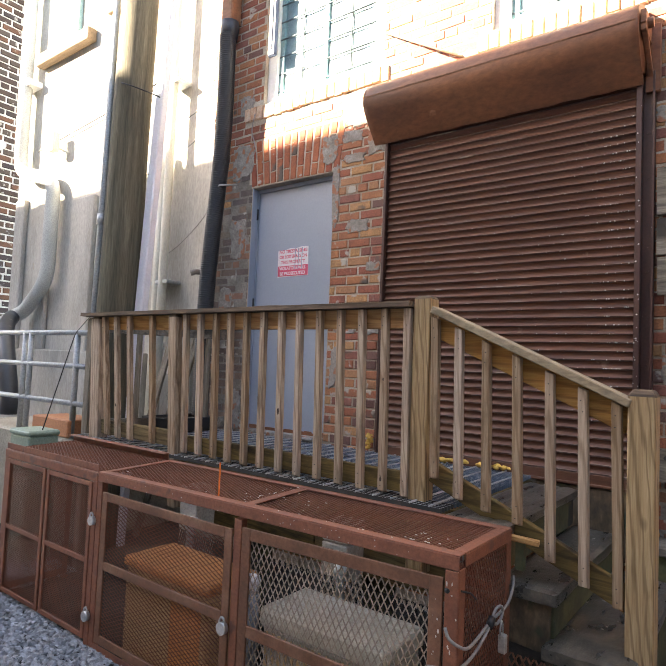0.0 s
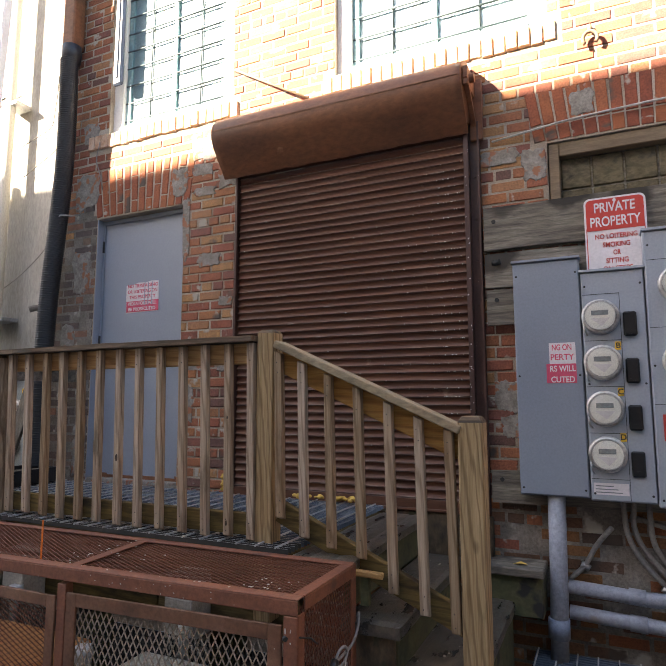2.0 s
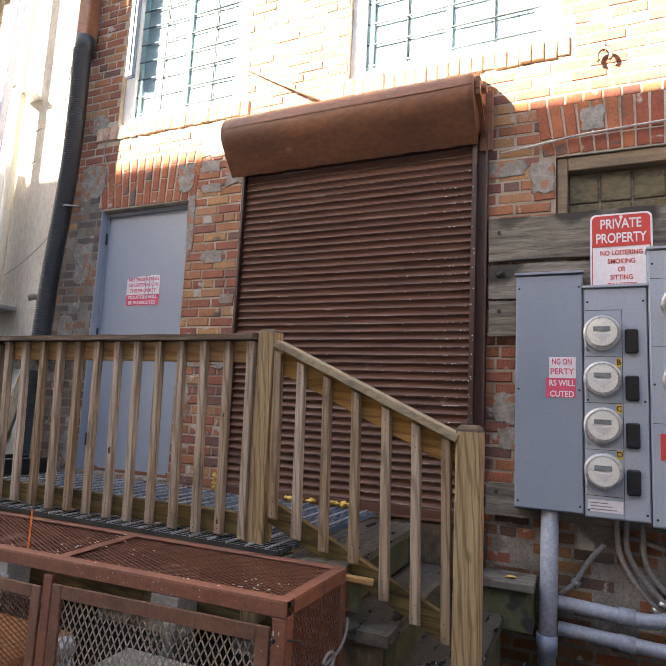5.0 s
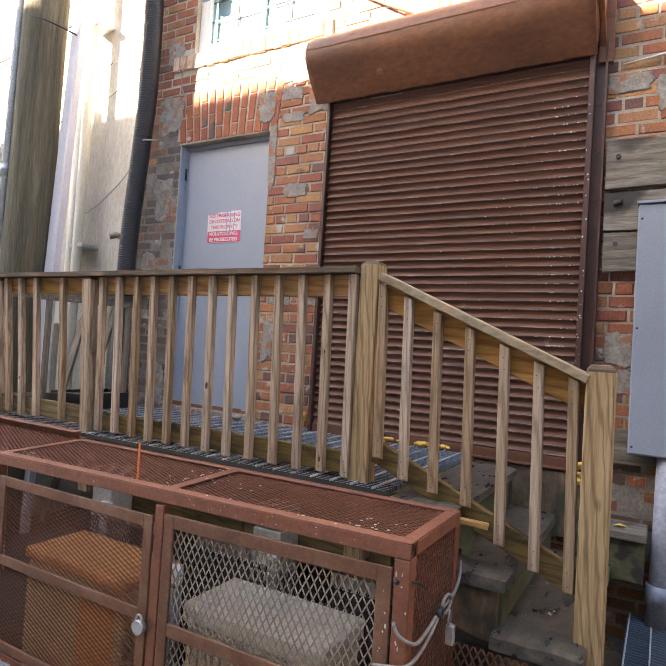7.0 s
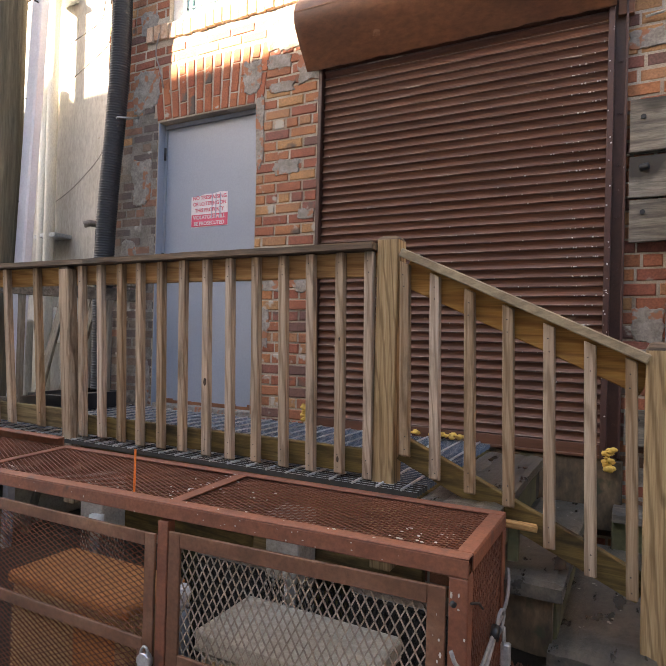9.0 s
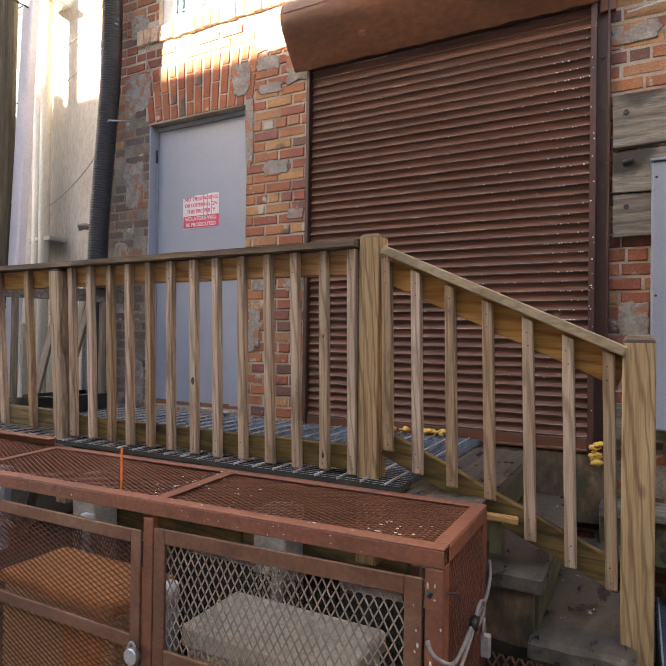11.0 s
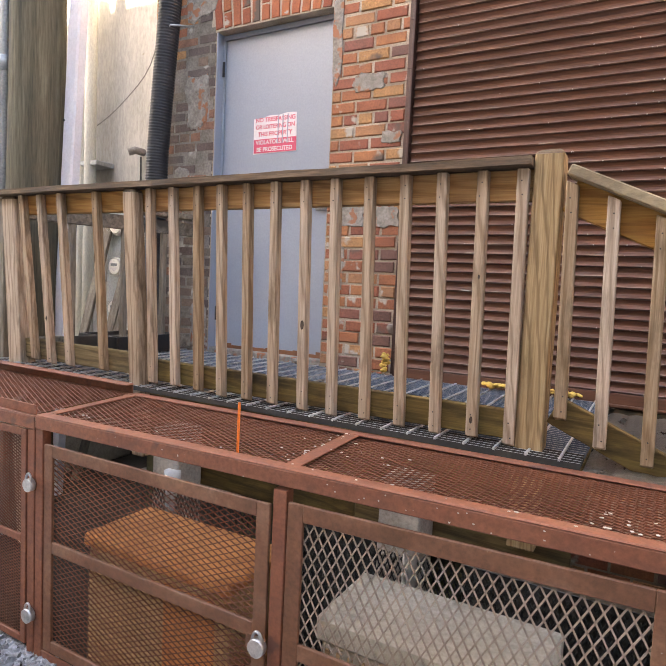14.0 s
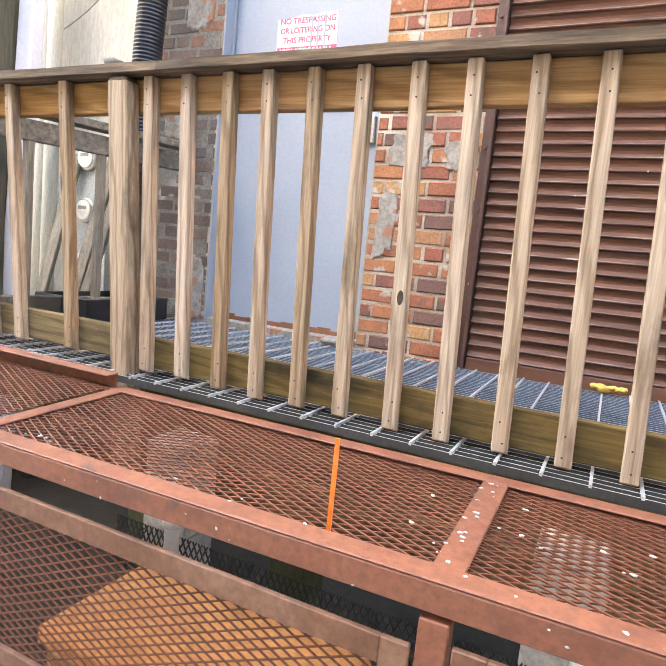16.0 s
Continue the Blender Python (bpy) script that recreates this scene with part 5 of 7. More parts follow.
# ---- conduits under the cabinets ----
PY = 3.86
cond = thing("main_conduit", (-0.21, PY, 0.25), "thick grey plastic conduit with blue-grey collar", "conduit", "conduits")
bm = bmesh.new()
tube(bm, [(-0.205, PY, 1.08), (-0.212, PY, 0.6), (-0.225, PY, 0.20)], 0.046, 18)
part("pipe", bm, m_pvc, cond)
bm = bmesh.new()
tube(bm, [(-0.220, PY, 0.44), (-0.222, PY, 0.34)], 0.055, 18)
part("collar", bm, m_pvc_blue, cond)
for x, zr, r in ((0.445, 0.575, 0.036), (0.605, 0.445, 0.036)):
    c = thing("bent_conduit", (x, PY, zr), "grey plastic conduit bending along the wall", "conduit", "conduits")
    bm = bmesh.new()
    tube(bm, bent([(x, PY, 1.055), (x, PY, zr), (-0.165, PY + 0.02, zr + 0.03)], 0.24, 8), r, 16)
    p = part("pipe", bm, m_pvc, c)
    for z in (0.80,):
        bm = bmesh.new()
        tube(bm, [(x, PY, z + 0.05 if x < 0.5 else z - 0.1), (x, PY, z - 0.02 if x < 0.5 else z - 0.17)], r + 0.005, 16)
        part("coupling", bm, m_pvc, c)
    bm = bmesh.new()
    tube(bm, [(0.20, PY + 0.012, zr + 0.015), (0.12, PY + 0.015, zr + 0.018)], r + 0.005, 16)
    part("coupling", bm, m_pvc, c)
for k, pts in enumerate((((0.12, 3.90, 1.07), (0.13, 3.93, 0.85), (0.30, 3.95, 0.62), (0.85, 3.95, 0.36)), ((0.17, 3.90, 1.07), (0.16, 3.92, 0.88), (0.33, 3.93, 0.66), (0.90, 3.94, 0.30)), ((0.24, 3.9, 1.07), (0.25, 3.94, 0.80), (0.55, 3.95, 0.55), (0.95, 3.95, 0.42)),
                         ((0.06, 3.91, 0.92), (-0.02, 3.95, 0.82), (-0.08, 3.95, 0.70), (-0.17, 3.93, 0.62)), ((0.15, 3.945, 0.98), (0.45, 3.95, 0.90), (0.75, 3.95, 0.82), (1.1, 3.95, 0.80)))):
    c = thing("flexible_cable", pts[0], "thin grey cable conduit fixed to the brick", "cable", "flexible cables")
    bm = bmesh.new()
    tube(bm, bent(pts, 0.12, 6), 0.014, 10)
    cp = part("cable", bm, m_cable, c)
    mid = Vector(pts[2])
    bm = bmesh.new()
    tube(bm, [mid + Vector((-0.02, 0.0, 0.012)), mid + Vector((0.02, 0.0, -0.012))], 0.019, 10)
    part("clip", bm, m_steel, c)
ledge = thing("timber_ledge", (-0.44, 3.85, 0.47), "dark mossy timber ledge against the brick", "timber")
bm = bmesh.new()
box(bm, -0.60, -0.275, 3.73, 3.975, 0.66, 0.705)
part("top_plank", bm, m_wood_grey, ledge, bevel=0.006)
bm = bmesh.new()
box(bm, -0.60, -0.285, 3.76, 3.975, 0.45, 0.658)
part("block", bm, m_wood_moss, ledge, bevel=0.006)
low_deck = thing("lower_platform", (0.5, 3.3, GROUND), "galvanised steel grating platform at the stair foot", "platform")
bm = bmesh.new()
box(bm, -0.35, 1.6, -0.0025, 0.0025, -0.03, 0)
k0 = part("bearing_bar", bm, m_galv, low_deck)
y, k = 2.86, 0
while y < 3.96:
    ob = k0 if k == 0 else new("bearing_bar", k0.data)
    ob.parent, ob.matrix_parent_inverse = low_deck, Matrix.Translation(-low_deck.location)
    ob.location = (0, y, 0.235)
    y, k = y + 0.03, k + 1
bm = bmesh.new()
box(bm, -0.0035, 0.0035, 2.85, 3.96, -0.006, 0.001)
r0 = part("cross_rod", bm, m_galv_rod, low_deck)
for k in range(20):
    ob = r0 if k == 0 else new("cross_rod", r0.data)
    ob.parent, ob.matrix_parent_inverse = low_deck, Matrix.Translation(-low_deck.location)
    ob.location = (-0.34 + k * 0.1, 0, 0.237)
for y in (2.90, 3.90):
    bm = bmesh.new()
    box(bm, -0.35, 1.6, y - 0.02, y + 0.02, GROUND, 0.204)
    part("bearer", bm, m_wood_moss, low_deck)
cup = thing("red_cup", (-0.06, 3.12, 0.236), "small red plastic cup standing on the grating", "cup")
bm = bmesh.new()
tube(bm, [(-0.06, 3.12, 0.237), (-0.06, 3.12, 0.33)], 0.04, 16, True, [0.03, 0.042])
part("body", bm, m_red, cup)

# ---- utility pole and pipes by the corner ----
pole = thing("utility_pole", (-4.78, 3.25, GROUND), "weathered grey-brown wooden utility pole", "pole")
bm = bmesh.new()
pts, rad = [], []
for k in range(40):
    z = GROUND + k * 9.0 / 39
    pts.append((-4.80 + 0.020 * z + 0.004 * math.sin(z * 3), 3.25, z))
    rad.append(0.182 - 0.004 * z)
tube(bm, pts, 0.16, 28, True, rad)
part("trunk", bm, m_pole, pole)
guard = thing("cable_guard", (-4.5, 3.32, GROUND), "pale lilac-white plastic cable guard strapped to the pole", "cable guard")
bm = bmesh.new()
beam(bm, (-4.655, 3.34, GROUND), (-4.13, 3.34, 8.5), 0.11, 0.075, (0, 1, 0))
part("channel", bm, m_guard, guard, bevel=0.012)
for z in (1.0, 1.7, 2.45, 3.2, 4.0, 4.8, 5.6):
    x = -4.655 + 0.525 * (z - GROUND) / 8.6
    bm = bmesh.new()
    tube(bm, [(x - 0.04, 3.303, z), (x - 0.04, 3.296, z)], 0.007, 8)
    part("screw", bm, m_cable_dark, guard)
bm = bmesh.new()
ring = [(-4.70 + 0.175 * math.cos(a) * 1.35 + 0.08, 3.28 + 0.19 * math.sin(a), 3.98 - 0.1 * math.cos(a)) for a in [k * math.pi / 12 for k in range(-14, 5)]]
tube(bm, ring, 0.006, 6)
part("strap", bm, m_cable_dark, guard)
riser = thing("pole_riser", (-4.95, 3.17, GROUND), "grey conduit running up the side of the pole", "conduit", "conduits")
bm = bmesh.new()
tube(bm, [(-4.955, 3.13, GROUND), (-4.90, 3.13, 3.4), (-4.86, 3.13, 8.0)], 0.032, 12)
part("pipe", bm, m_rail_steel, riser)
bm = bmesh.new()
tube(bm, [(-4.915, 3.13, 2.75), (-4.913, 3.13, 2.85)], 0.04, 12)
part("coupling", bm, m_rail_steel, riser)
for x, zt, r, y in ((-5.66, 3.93, 0.055, 4.30), (-5.50, 8.0, 0.05, 4.25)):
    b = thing("wall_pipe", (x, y, GROUND), "buff painted pipe on the rendered wall", "pipe", "wall pipes")
    bm = bmesh.new()
    tube(bm, [(x, y, GROUND), (x + 0.01, y, 2.0), (x, y, zt)], r, 16)
    part("pipe", bm, m_pipe_buff, b)
    for z in (2.42, 4.72):
        if z < zt:
            bm = bmesh.new()
            box(bm, x - 0.09, x + 0.13, y - 0.03, y + 0.16, z - 0.02, z + 0.02)
            part("bracket", bm, m_rail_steel, b, bevel=0.004)
tap = thing("wall_tap", (-5.03, 4.38, 2.5), "old dark tap stub on the rendered wall", "tap")
bm = bmesh.new()
tube(bm, [(-5.02, 4.43, 2.52), (-5.02, 4.33, 2.52), (-5.06, 4.29, 2.50)], 0.032, 10)
part("stub", bm, m_cable, tap)
bm = bmesh.new()
tube(bm, [(-5.03, 4.40, 2.48), (-5.02, 4.395, 2.2), (-5.05, 4.39, 1.4)], 0.008, 6)
part("wire", bm, m_cable_dark, tap)

drain = thing("corrugated_drain", (-4.23, 3.86, 1.0), "black corrugated drain hose tied to the brick corner", "drain pipe")
bm = bmesh.new()
pts, rad = [], []
n = 720
for k in range(n):
    t = k / (n - 1)
    z = 4.66 - t * 3.6
    x = -4.185 - 0.05 * t + 0.03 * math.sin(t * 7.0) - 0.05 * max(0, t - 0.45)
    pts.append((x, 3.868 - 0.05 * max(0, t - 0.3), z))
    rad.append(0.078 if k % 4 in (0, 1) else 0.0715)
tube(bm, pts, 0.06, 18, True, rad)
part("hose", bm, m_corr, drain)
bm = bmesh.new()
tube(bm, [(-4.185, 3.89, 4.80), (-4.185, 3.89, 4.72), (-4.185, 3.885, 4.62)], 0.07, 18, True, [0.086, 0.086, 0.078])
part("cuff", bm, m_corr, drain)
bm = bmesh.new()
tube(bm, [(-4.33, 3.96, 3.17), (-4.26, 3.82, 3.16), (-4.13, 3.82, 3.19), (-4.05, 3.96, 3.22)], 0.008, 6)
part("tie_wire", bm, m_steel, drain)
leader = thing("downspout", (-4.19, 3.9, 4.8), "rusty red-brown square downspout on the corner", "downspout")
bm = bmesh.new()
box(bm, -4.255, -4.115, 3.835, 3.965, 4.78, 6.6)
part("pipe", bm, m_hood, leader, bevel=0.012)

# meter stack, planks and tub seen through the railing
stack = thing("wall_meter_stack", (-5.12, 4.3, 0.9), "pale meter board with three round meters", "meter cabinet", "electric cabinets")
bm = bmesh.new()
box(bm, -5.27, -4.95, 4.27, 4.415, 0.75, 2.02)
part("case", bm, m_spout, stack, bevel=0.004)
for z in (1.88, 1.53, 1.17):
    round_meter(stack, -5.13, z, 4.268, 0.085)
bm = bmesh.new()
box(bm, -5.05, -5.0, 4.262, 4.269, 1.60, 1.72)
part("yellow_tag", bm, m_yellow, stack)
for a, b, w in (((-4.78, 3.6, GROUND), (-4.55, 4.05, 1.86), 0.07), ((-5.06, 3.8, GROUND), (-4.86, 4.25, 1.95), 0.09), ((-5.38, 3.85, GROUND), (-5.22, 4.25, 1.9), 0.09)):
    bm = bmesh.new()
    beam(bm, a, b, w, 0.03, (0, 1, 0))
    pk = thing("leaning_board", a, "grey green weathered board leaning by the wall", "plank", "leaning boards")
    part("board", bm, m_wood_grey_v, pk, bevel=0.004)
white_box = thing("white_box", (-5.42, 4.2, 1.4), "small white plastic box on the wall", "box")
bm = bmesh.new()
box(bm, -5.47, -5.36, 4.30, 4.415, 1.40, 1.74)
part("case", bm, m_white, white_box, bevel=0.008)
tub = thing("black_tub", (-4.2, 3.5, DECK), "black plastic tub with white scraps on the landing", "tub")
bm = bmesh.new()
box(bm, -4.34, -3.98, 3.28, 3.82, DECK + 0.002, DECK + 0.012)
for x0, x1, y0, y1 in ((-4.34, -3.98, 3.28, 3.295), (-4.34, -3.98, 3.805, 3.82), (-4.34, -4.325, 3.295, 3.805), (-3.995, -3.98, 3.295, 3.805)):
    box(bm, x0, x1, y0, y1, DECK + 0.012, DECK + 0.12)
part("body", bm, m_black, tub, bevel=0.003)
for x, y in ((-4.25, 3.62), (-4.1, 3.45)):
    bm = bmesh.new()
    bmesh.ops.create_icosphere(bm, subdivisions=2, radius=0.05, matrix=pose(x, y, DECK + 0.055) @ Matrix.Diagonal((1.4, 1, 0.8, 1)))
    for v in bm.verts:
        v.co += v.normal * 0.015 * noise.noise(v.co * 30)
    sc = thing("crumpled_paper", (x, y, DECK + 0.012), "crumpled white paper scrap in the tub", "paper")
    part("sheet", bm, m_white, sc)

# ---- what stands in the cages ----
unit = thing("condenser_unit", (-2.5, 2.4, GROUND), "buff condenser unit with rusty orange lid", "air conditioner")
bm = bmesh.new()
box(bm, -2.870, -2.195, 2.215, 2.525, GROUND, 0.425)
part("case", bm, m_buffbox, unit, bevel=0.012)
bm = bmesh.new()
box(bm, -2.885, -2.180, 2.200, 2.540, 0.426, 0.478)
part("lid", bm, m_rustbox, unit, "rusty orange lid", bevel=0.012)
for k in range(13):
    bm = bmesh.new()
    box(bm, -2.855, -2.50, 2.207, 2.214, -0.02 + k * 0.03, -0.004 + k * 0.03)
    part("louvre", bm, m_buffbox, unit)
bm = bmesh.new()
box(bm, -2.47, -2.24, 2.207, 2.214, 0.0, 0.40)
part("service_panel", bm, m_rustbox, unit, bevel=0.003)
unit = thing("window_unit", (-1.45, 2.4, GROUND), "beige slatted air unit lying in the cage", "air conditioner")
bm = bmesh.new()
box(bm, -1.850, -1.225, 2.232, 2.53, 0.20, 0.398)
part("case", bm, m_beige, unit, bevel=0.010)
bm = bmesh.new()
box(bm, -1.865, -1.210, 2.218, 2.545, 0.399, 0.478)
part("lid", bm, m_beige, unit, "beige flat lid with a turned-down rim", bevel=0.010)
bm = bmesh.new()
box(bm, -1.82, -1.25, 2.25, 2.50, GROUND, 0.20)
part("base", bm, m_buffbox, unit, bevel=0.006)
for k in range(16):
    bm = bmesh.new()
    box(bm, -1.83 + k * 0.0375, -1.815 + k * 0.0375, 2.224, 2.231, 0.235, 0.38)
    part("louvre", bm, m_buffbox, unit)
can = thing("grey_canister", (-2.11, 2.42, GROUND), "pale grey capped canister between the two units", "canister")
bm = bmesh.new()
tube(bm, [(-2.11, 2.42, GROUND), (-2.11, 2.42, 0.40), (-2.11, 2.42, 0.42)], 0.04, 16, True, [0.040, 0.040, 0.030])
part("body", bm, m_pvc, can)
bm = bmesh.new()
tube(bm, [(-2.11, 2.42, 0.421), (-2.11, 2.42, 0.47), (-2.11, 2.42, 0.50)], 0.045, 16, True, [0.036, 0.044, 0.036])
part("cap", bm, m_sign_white, can)
for x in (-2.94, -1.80):
    bk = thing("pier_block", (x, 2.75, GROUND), "pale grey concrete pier under the landing's edge", "block", "concrete piers")
    z = GROUND
    while z < 0.75:
        bm = bmesh.new()
        box(bm, x - 0.080, x + 0.080, 2.675, 2.83, z + 0.003, min(z + 0.19, 0.775))
        part("block", bm, m_block, bk, bevel=0.006)
        z += 0.193
    cup = thing("white_cup", (x + 0.06, 2.64, 0.5), "white plastic pipe stub by the pier", "pipe stub", "pipe stubs")
    bm = bmesh.new()
    tube(bm, [(x + 0.06, 2.66, GROUND), (x + 0.06, 2.66, 0.53), (x + 0.06, 2.66, 0.54)], 0.036, 16, True, [0.028, 0.028, 0.036])
    tube(bm, [(x + 0.06, 2.66, 0.54), (x + 0.06, 2.66, 0.60)], 0.036, 16)
    part("stub", bm, m_white, cup, smooth=True)

# latches, padlocks and the security cable
def padlock(name, x, y, z, label, size=1.0, drop=0.0):
    size *= 0.85
    p = thing(name, (x, y, z), label, "padlock", "padlocks")
    bm = bmesh.new()
    tube(bm, [(x, y + 0.004, z), (x, y - 0.022 * size, z)], 0.030 * size, 16)
    part("body", bm, m_chrome, p, bevel=0.0)
    bm = bmesh.new()
    tube(bm, [(x + math.cos(a) * 0.020 * size, y - 0.010, z + 0.012 + math.sin(a) * 0.040 * size) for a in [k * math.pi / 8 for k in range(9)]], 0.005, 8)
    part("shackle", bm, m_steel, p)
    bm = bmesh.new()
    box(bm, x - 0.055 * size, x + 0.02, y + 0.003, y + 0.008, z - 0.018, z + 0.022)
    part("hasp", bm, m_cage_old, p)


padlock("padlock", -3.130, CY0 - 0.012, 0.625, "round silver padlock on the cage hasp")
padlock("padlock", -3.130, CY0 - 0.012, 0.095, "round silver padlock on the cage hasp", 1.1)
padlock("padlock", -2.020, CY0 - 0.012, 0.360, "round silver padlock on the cage hasp", 1.1)
lock = thing("cable_lock", (-0.87, 2.3, 0.5), "grey security cable with brass-bodied padlock", "cable lock")
bm = bmesh.new()
tube(bm, bent([(-0.884, 2.675, 0.74), (-0.874, 2.65, 0.705), (-0.870, 2.59, 0.655), (-0.868, 2.49, 0.650), (-0.868, 2.40, 0.648), (-0.868, 2.29, 0.625), (-0.870, 2.20, 0.612), (-0.882, 2.148, 0.640), (-0.915, 2.142, 0.655), (-0.928, 2.143, 0.69)], 0.06, 5), 0.0058, 10)
part("cable", bm, m_cable, lock)
bm = bmesh.new()
tube(bm, [(-0.862, 2.455 + 0.050 * math.cos(a), 0.655 + 0.030 * math.sin(a)) for a in [k * math.pi / 8 for k in range(17)]], 0.0058, 8, False)
tube(bm, bent([(-0.862, 2.405, 0.655), (-0.866, 2.33, 0.605), (-0.868, 2.24, 0.575), (-0.876, 2.15, 0.562), (-0.935, 2.142, 0.552), (-0.99, 2.144, 0.540)], 0.05, 4), 0.0058, 8)
part("loop", bm, m_cable, lock)
bm = bmesh.new()
box(bm, -0.864, -0.834, 2.465, 2.490, 0.512, 0.582)
body = part("padlock_body", bm, m_chrome, lock, "pale steel padlock body", bevel=0.004)
bm = bmesh.new()
tube(bm, [(-0.854, 2.476 + 0.014 * math.cos(a), 0.580 + 0.050 * math.sin(a)) for a in [k * math.pi / 8 for k in range(9)]], 0.0035, 8)
part("shackle", bm, m_steel, body)
bm = bmesh.new()
tube(bm, [(-0.864, 2.375, 0.635), (-0.864, 2.405, 0.660)], 0.014, 10)
part("ferrule", bm, m_black, lock)
bolt = thing("cage_bolt", (-0.885, 2.16, 0.80), "thin dark bolt through the cage corner", "bolt")
bm = bmesh.new()
tube(bm, [(-0.93, 2.146, 0.815), (-0.92, 2.140, 0.813)], 0.008, 8)
tube(bm, [(-0.884, 2.17, 0.815), (-0.880, 2.24, 0.79), (-0.880, 2.29, 0.755)], 0.0035, 6)
part("rod", bm, m_cable_dark, bolt)

stake = thing("marker_stake", (-2.17, 2.22, 0.935), "thin bright orange marker stake on the cage lid", "stake")
bm = bmesh.new()
vs = box(bm, -2.199, -2.191, 2.240, 2.244, 0.886, 1.068)
part("stake", bm, m_orange, stake)

# droppings, chips and scraps on the lid and treads
rng = random.Random(21)
for n_, (x0, x1, y0, y1, z) in enumerate(((-1.15, -0.97, 2.22, 2.36, CT), (-2.1, -1.6, 2.2, 2.5, CT), (-2.0, -1.95, 2.18, 2.6, CT + 0.003), (-3.0, -0.95, 2.16, 2.19, CT + 0.003), (-0.9, -0.72, 2.75, 3.6, 0.752), (-0.70, -0.5, 2.7, 3.4, 0.572), (-3.3, -2.3, 3.5, 3.92, DECK + 0.001))):
    ch = thing("paint_debris", ((x0 + x1) / 2, (y0 + y1) / 2, z), "scattered white droppings and paint chips", "debris", "paint chips")
    bm = bmesh.new()
    for k in range(16):
        x, y, r = rng.uniform(x0, x1), rng.uniform(y0, y1), rng.uniform(0.0015, 0.0065)
        a = rng.uniform(0, 6)
        pts = [bm.verts.new((x + r * q * math.cos(a + w), y + r * q * 0.8 * math.sin(a + w), z + h)) for h in (0.0, 0.0015) for w, q in ((0, 1.2), (1.3, 0.8), (2.5, 1.1), (3.9, 0.7), (5.1, 1.0))]
        bm.faces.new(pts[5:])
        for i in range(5):
            bm.faces.new((pts[i], pts[(i + 1) % 5], pts[5 + (i + 1) % 5], pts[5 + i]))
    tagged(part("debris", bm, m_white_old, ch), kind="stuff")


chips = thing("paint_chips", (-1.9, CY0, CT), "pale chips and scrapes on the rust-red frame", "debris", "paint chips")
bm = bmesh.new()
for k in range(66):
    q = rng.uniform(0.0012, 0.0042)
    if k < 26:
        x, z, y = rng.uniform(-3.1, -0.9), 0.0, CY0 - 0.0006
        z = CT - 0.003 - 0.032 * min(1.0, (-0.9 - x) / 1.3) - rng.uniform(0.0, 0.045)
    elif k < 50:
        x, z, y = rng.uniform(-0.94, -0.895), rng.uniform(0.25, 0.85), CY0 - 0.0016
    else:
        x, z, y = rng.uniform(-0.995, -0.955), rng.uniform(0.2, 0.8), CY0 - 0.0026
    tall = rng.uniform(0.6, 2.6) if k >= 26 else rng.uniform(0.4, 0.9)
    rim = [bm.verts.new((x + q * math.cos(a) * rng.uniform(0.6, 1.2), y, z + q * tall * math.sin(a))) for a in [w * math.pi / 3 for w in range(6)]]
    tip = bm.verts.new((x, y - 0.0008, z))
    for w in range(6):
        bm.faces.new((rim[w], rim[(w + 1) % 6], tip))
tagged(part("chip", bm, m_white_old, chips), kind="stuff")


def foam(at, size, label, seed):
    f = thing("foam_scrap", at, label, "foam", "foam scraps")
    bm = bmesh.new()
    r = random.Random(seed)
    for k in range(26):
        c = Vector(at) + Vector((r.uniform(-1, 1) * size[0], r.uniform(-1, 1) * size[1], 0.018 + r.uniform(0, 1) * size[2]))
        bmesh.ops.create_icosphere(bm, subdivisions=2, radius=r.uniform(0.006, 0.017), matrix=Matrix.Translation(c) @ Matrix.Diagonal((1.4, 1, 0.8, 1)))
    for v in bm.verts:
        v.co += v.normal * 0.012 * noise.noise(v.co * 40)
    part("foam", bm, m_foam, f, smooth=True)


foam((-2.44, 3.93, DECK), (0.012, 0.012, 0.10), "crumbly yellow foam by the guide rail", 3)
foam((-1.72, 3.86, DECK), (0.10, 0.02, 0.01), "crumbly yellow foam under the shutter", 4)
foam((-1.45, 3.87, DECK), (0.10, 0.02, 0.01), "crumbly yellow foam under the shutter", 5)
foam((-0.62, 3.88, 0.85), (0.02, 0.02, 0.12), "crumbly yellow foam at the shutter corner", 6)
leaf = thing("dry_leaf", (-0.40, 3.80, 0.705), "curled yellow leaf on the ledge", "leaf")
bm = bmesh.new()
vs = [bm.verts.new((-0.40 + x, 3.80 + y, 0.708 + z)) for x, y, z in ((-0.04, 0, 0), (0, -0.02, 0.012), (0.04, 0.004, 0.004), (0, 0.022, 0.014), (0, 0, 0.002))]
for i in range(4):
    bm.faces.new((vs[i], vs[(i + 1) % 4], vs[4]))
part("blade", bm, m_foam, leaf)
chip = thing("brick_fragment", (-3.02, 3.90, DECK), "pale broken brick fragment by the threshold", "rubble")
bm = bmesh.new()
bmesh.ops.create_icosphere(bm, subdivisions=2, radius=0.035, matrix=pose(-3.02, 3.90, DECK + 0.02) @ Matrix.Diagonal((1.5, 1, 0.6, 1)))
for v in bm.verts:
    v.co += v.normal * 0.01 * noise.noise(v.co * 30)
part("fragment", bm, m_patch, chip)
stub = thing("broken_slat", (-0.85, 2.72, 0.86), "short broken timber stub by the cage", "timber")
bm = bmesh.new()
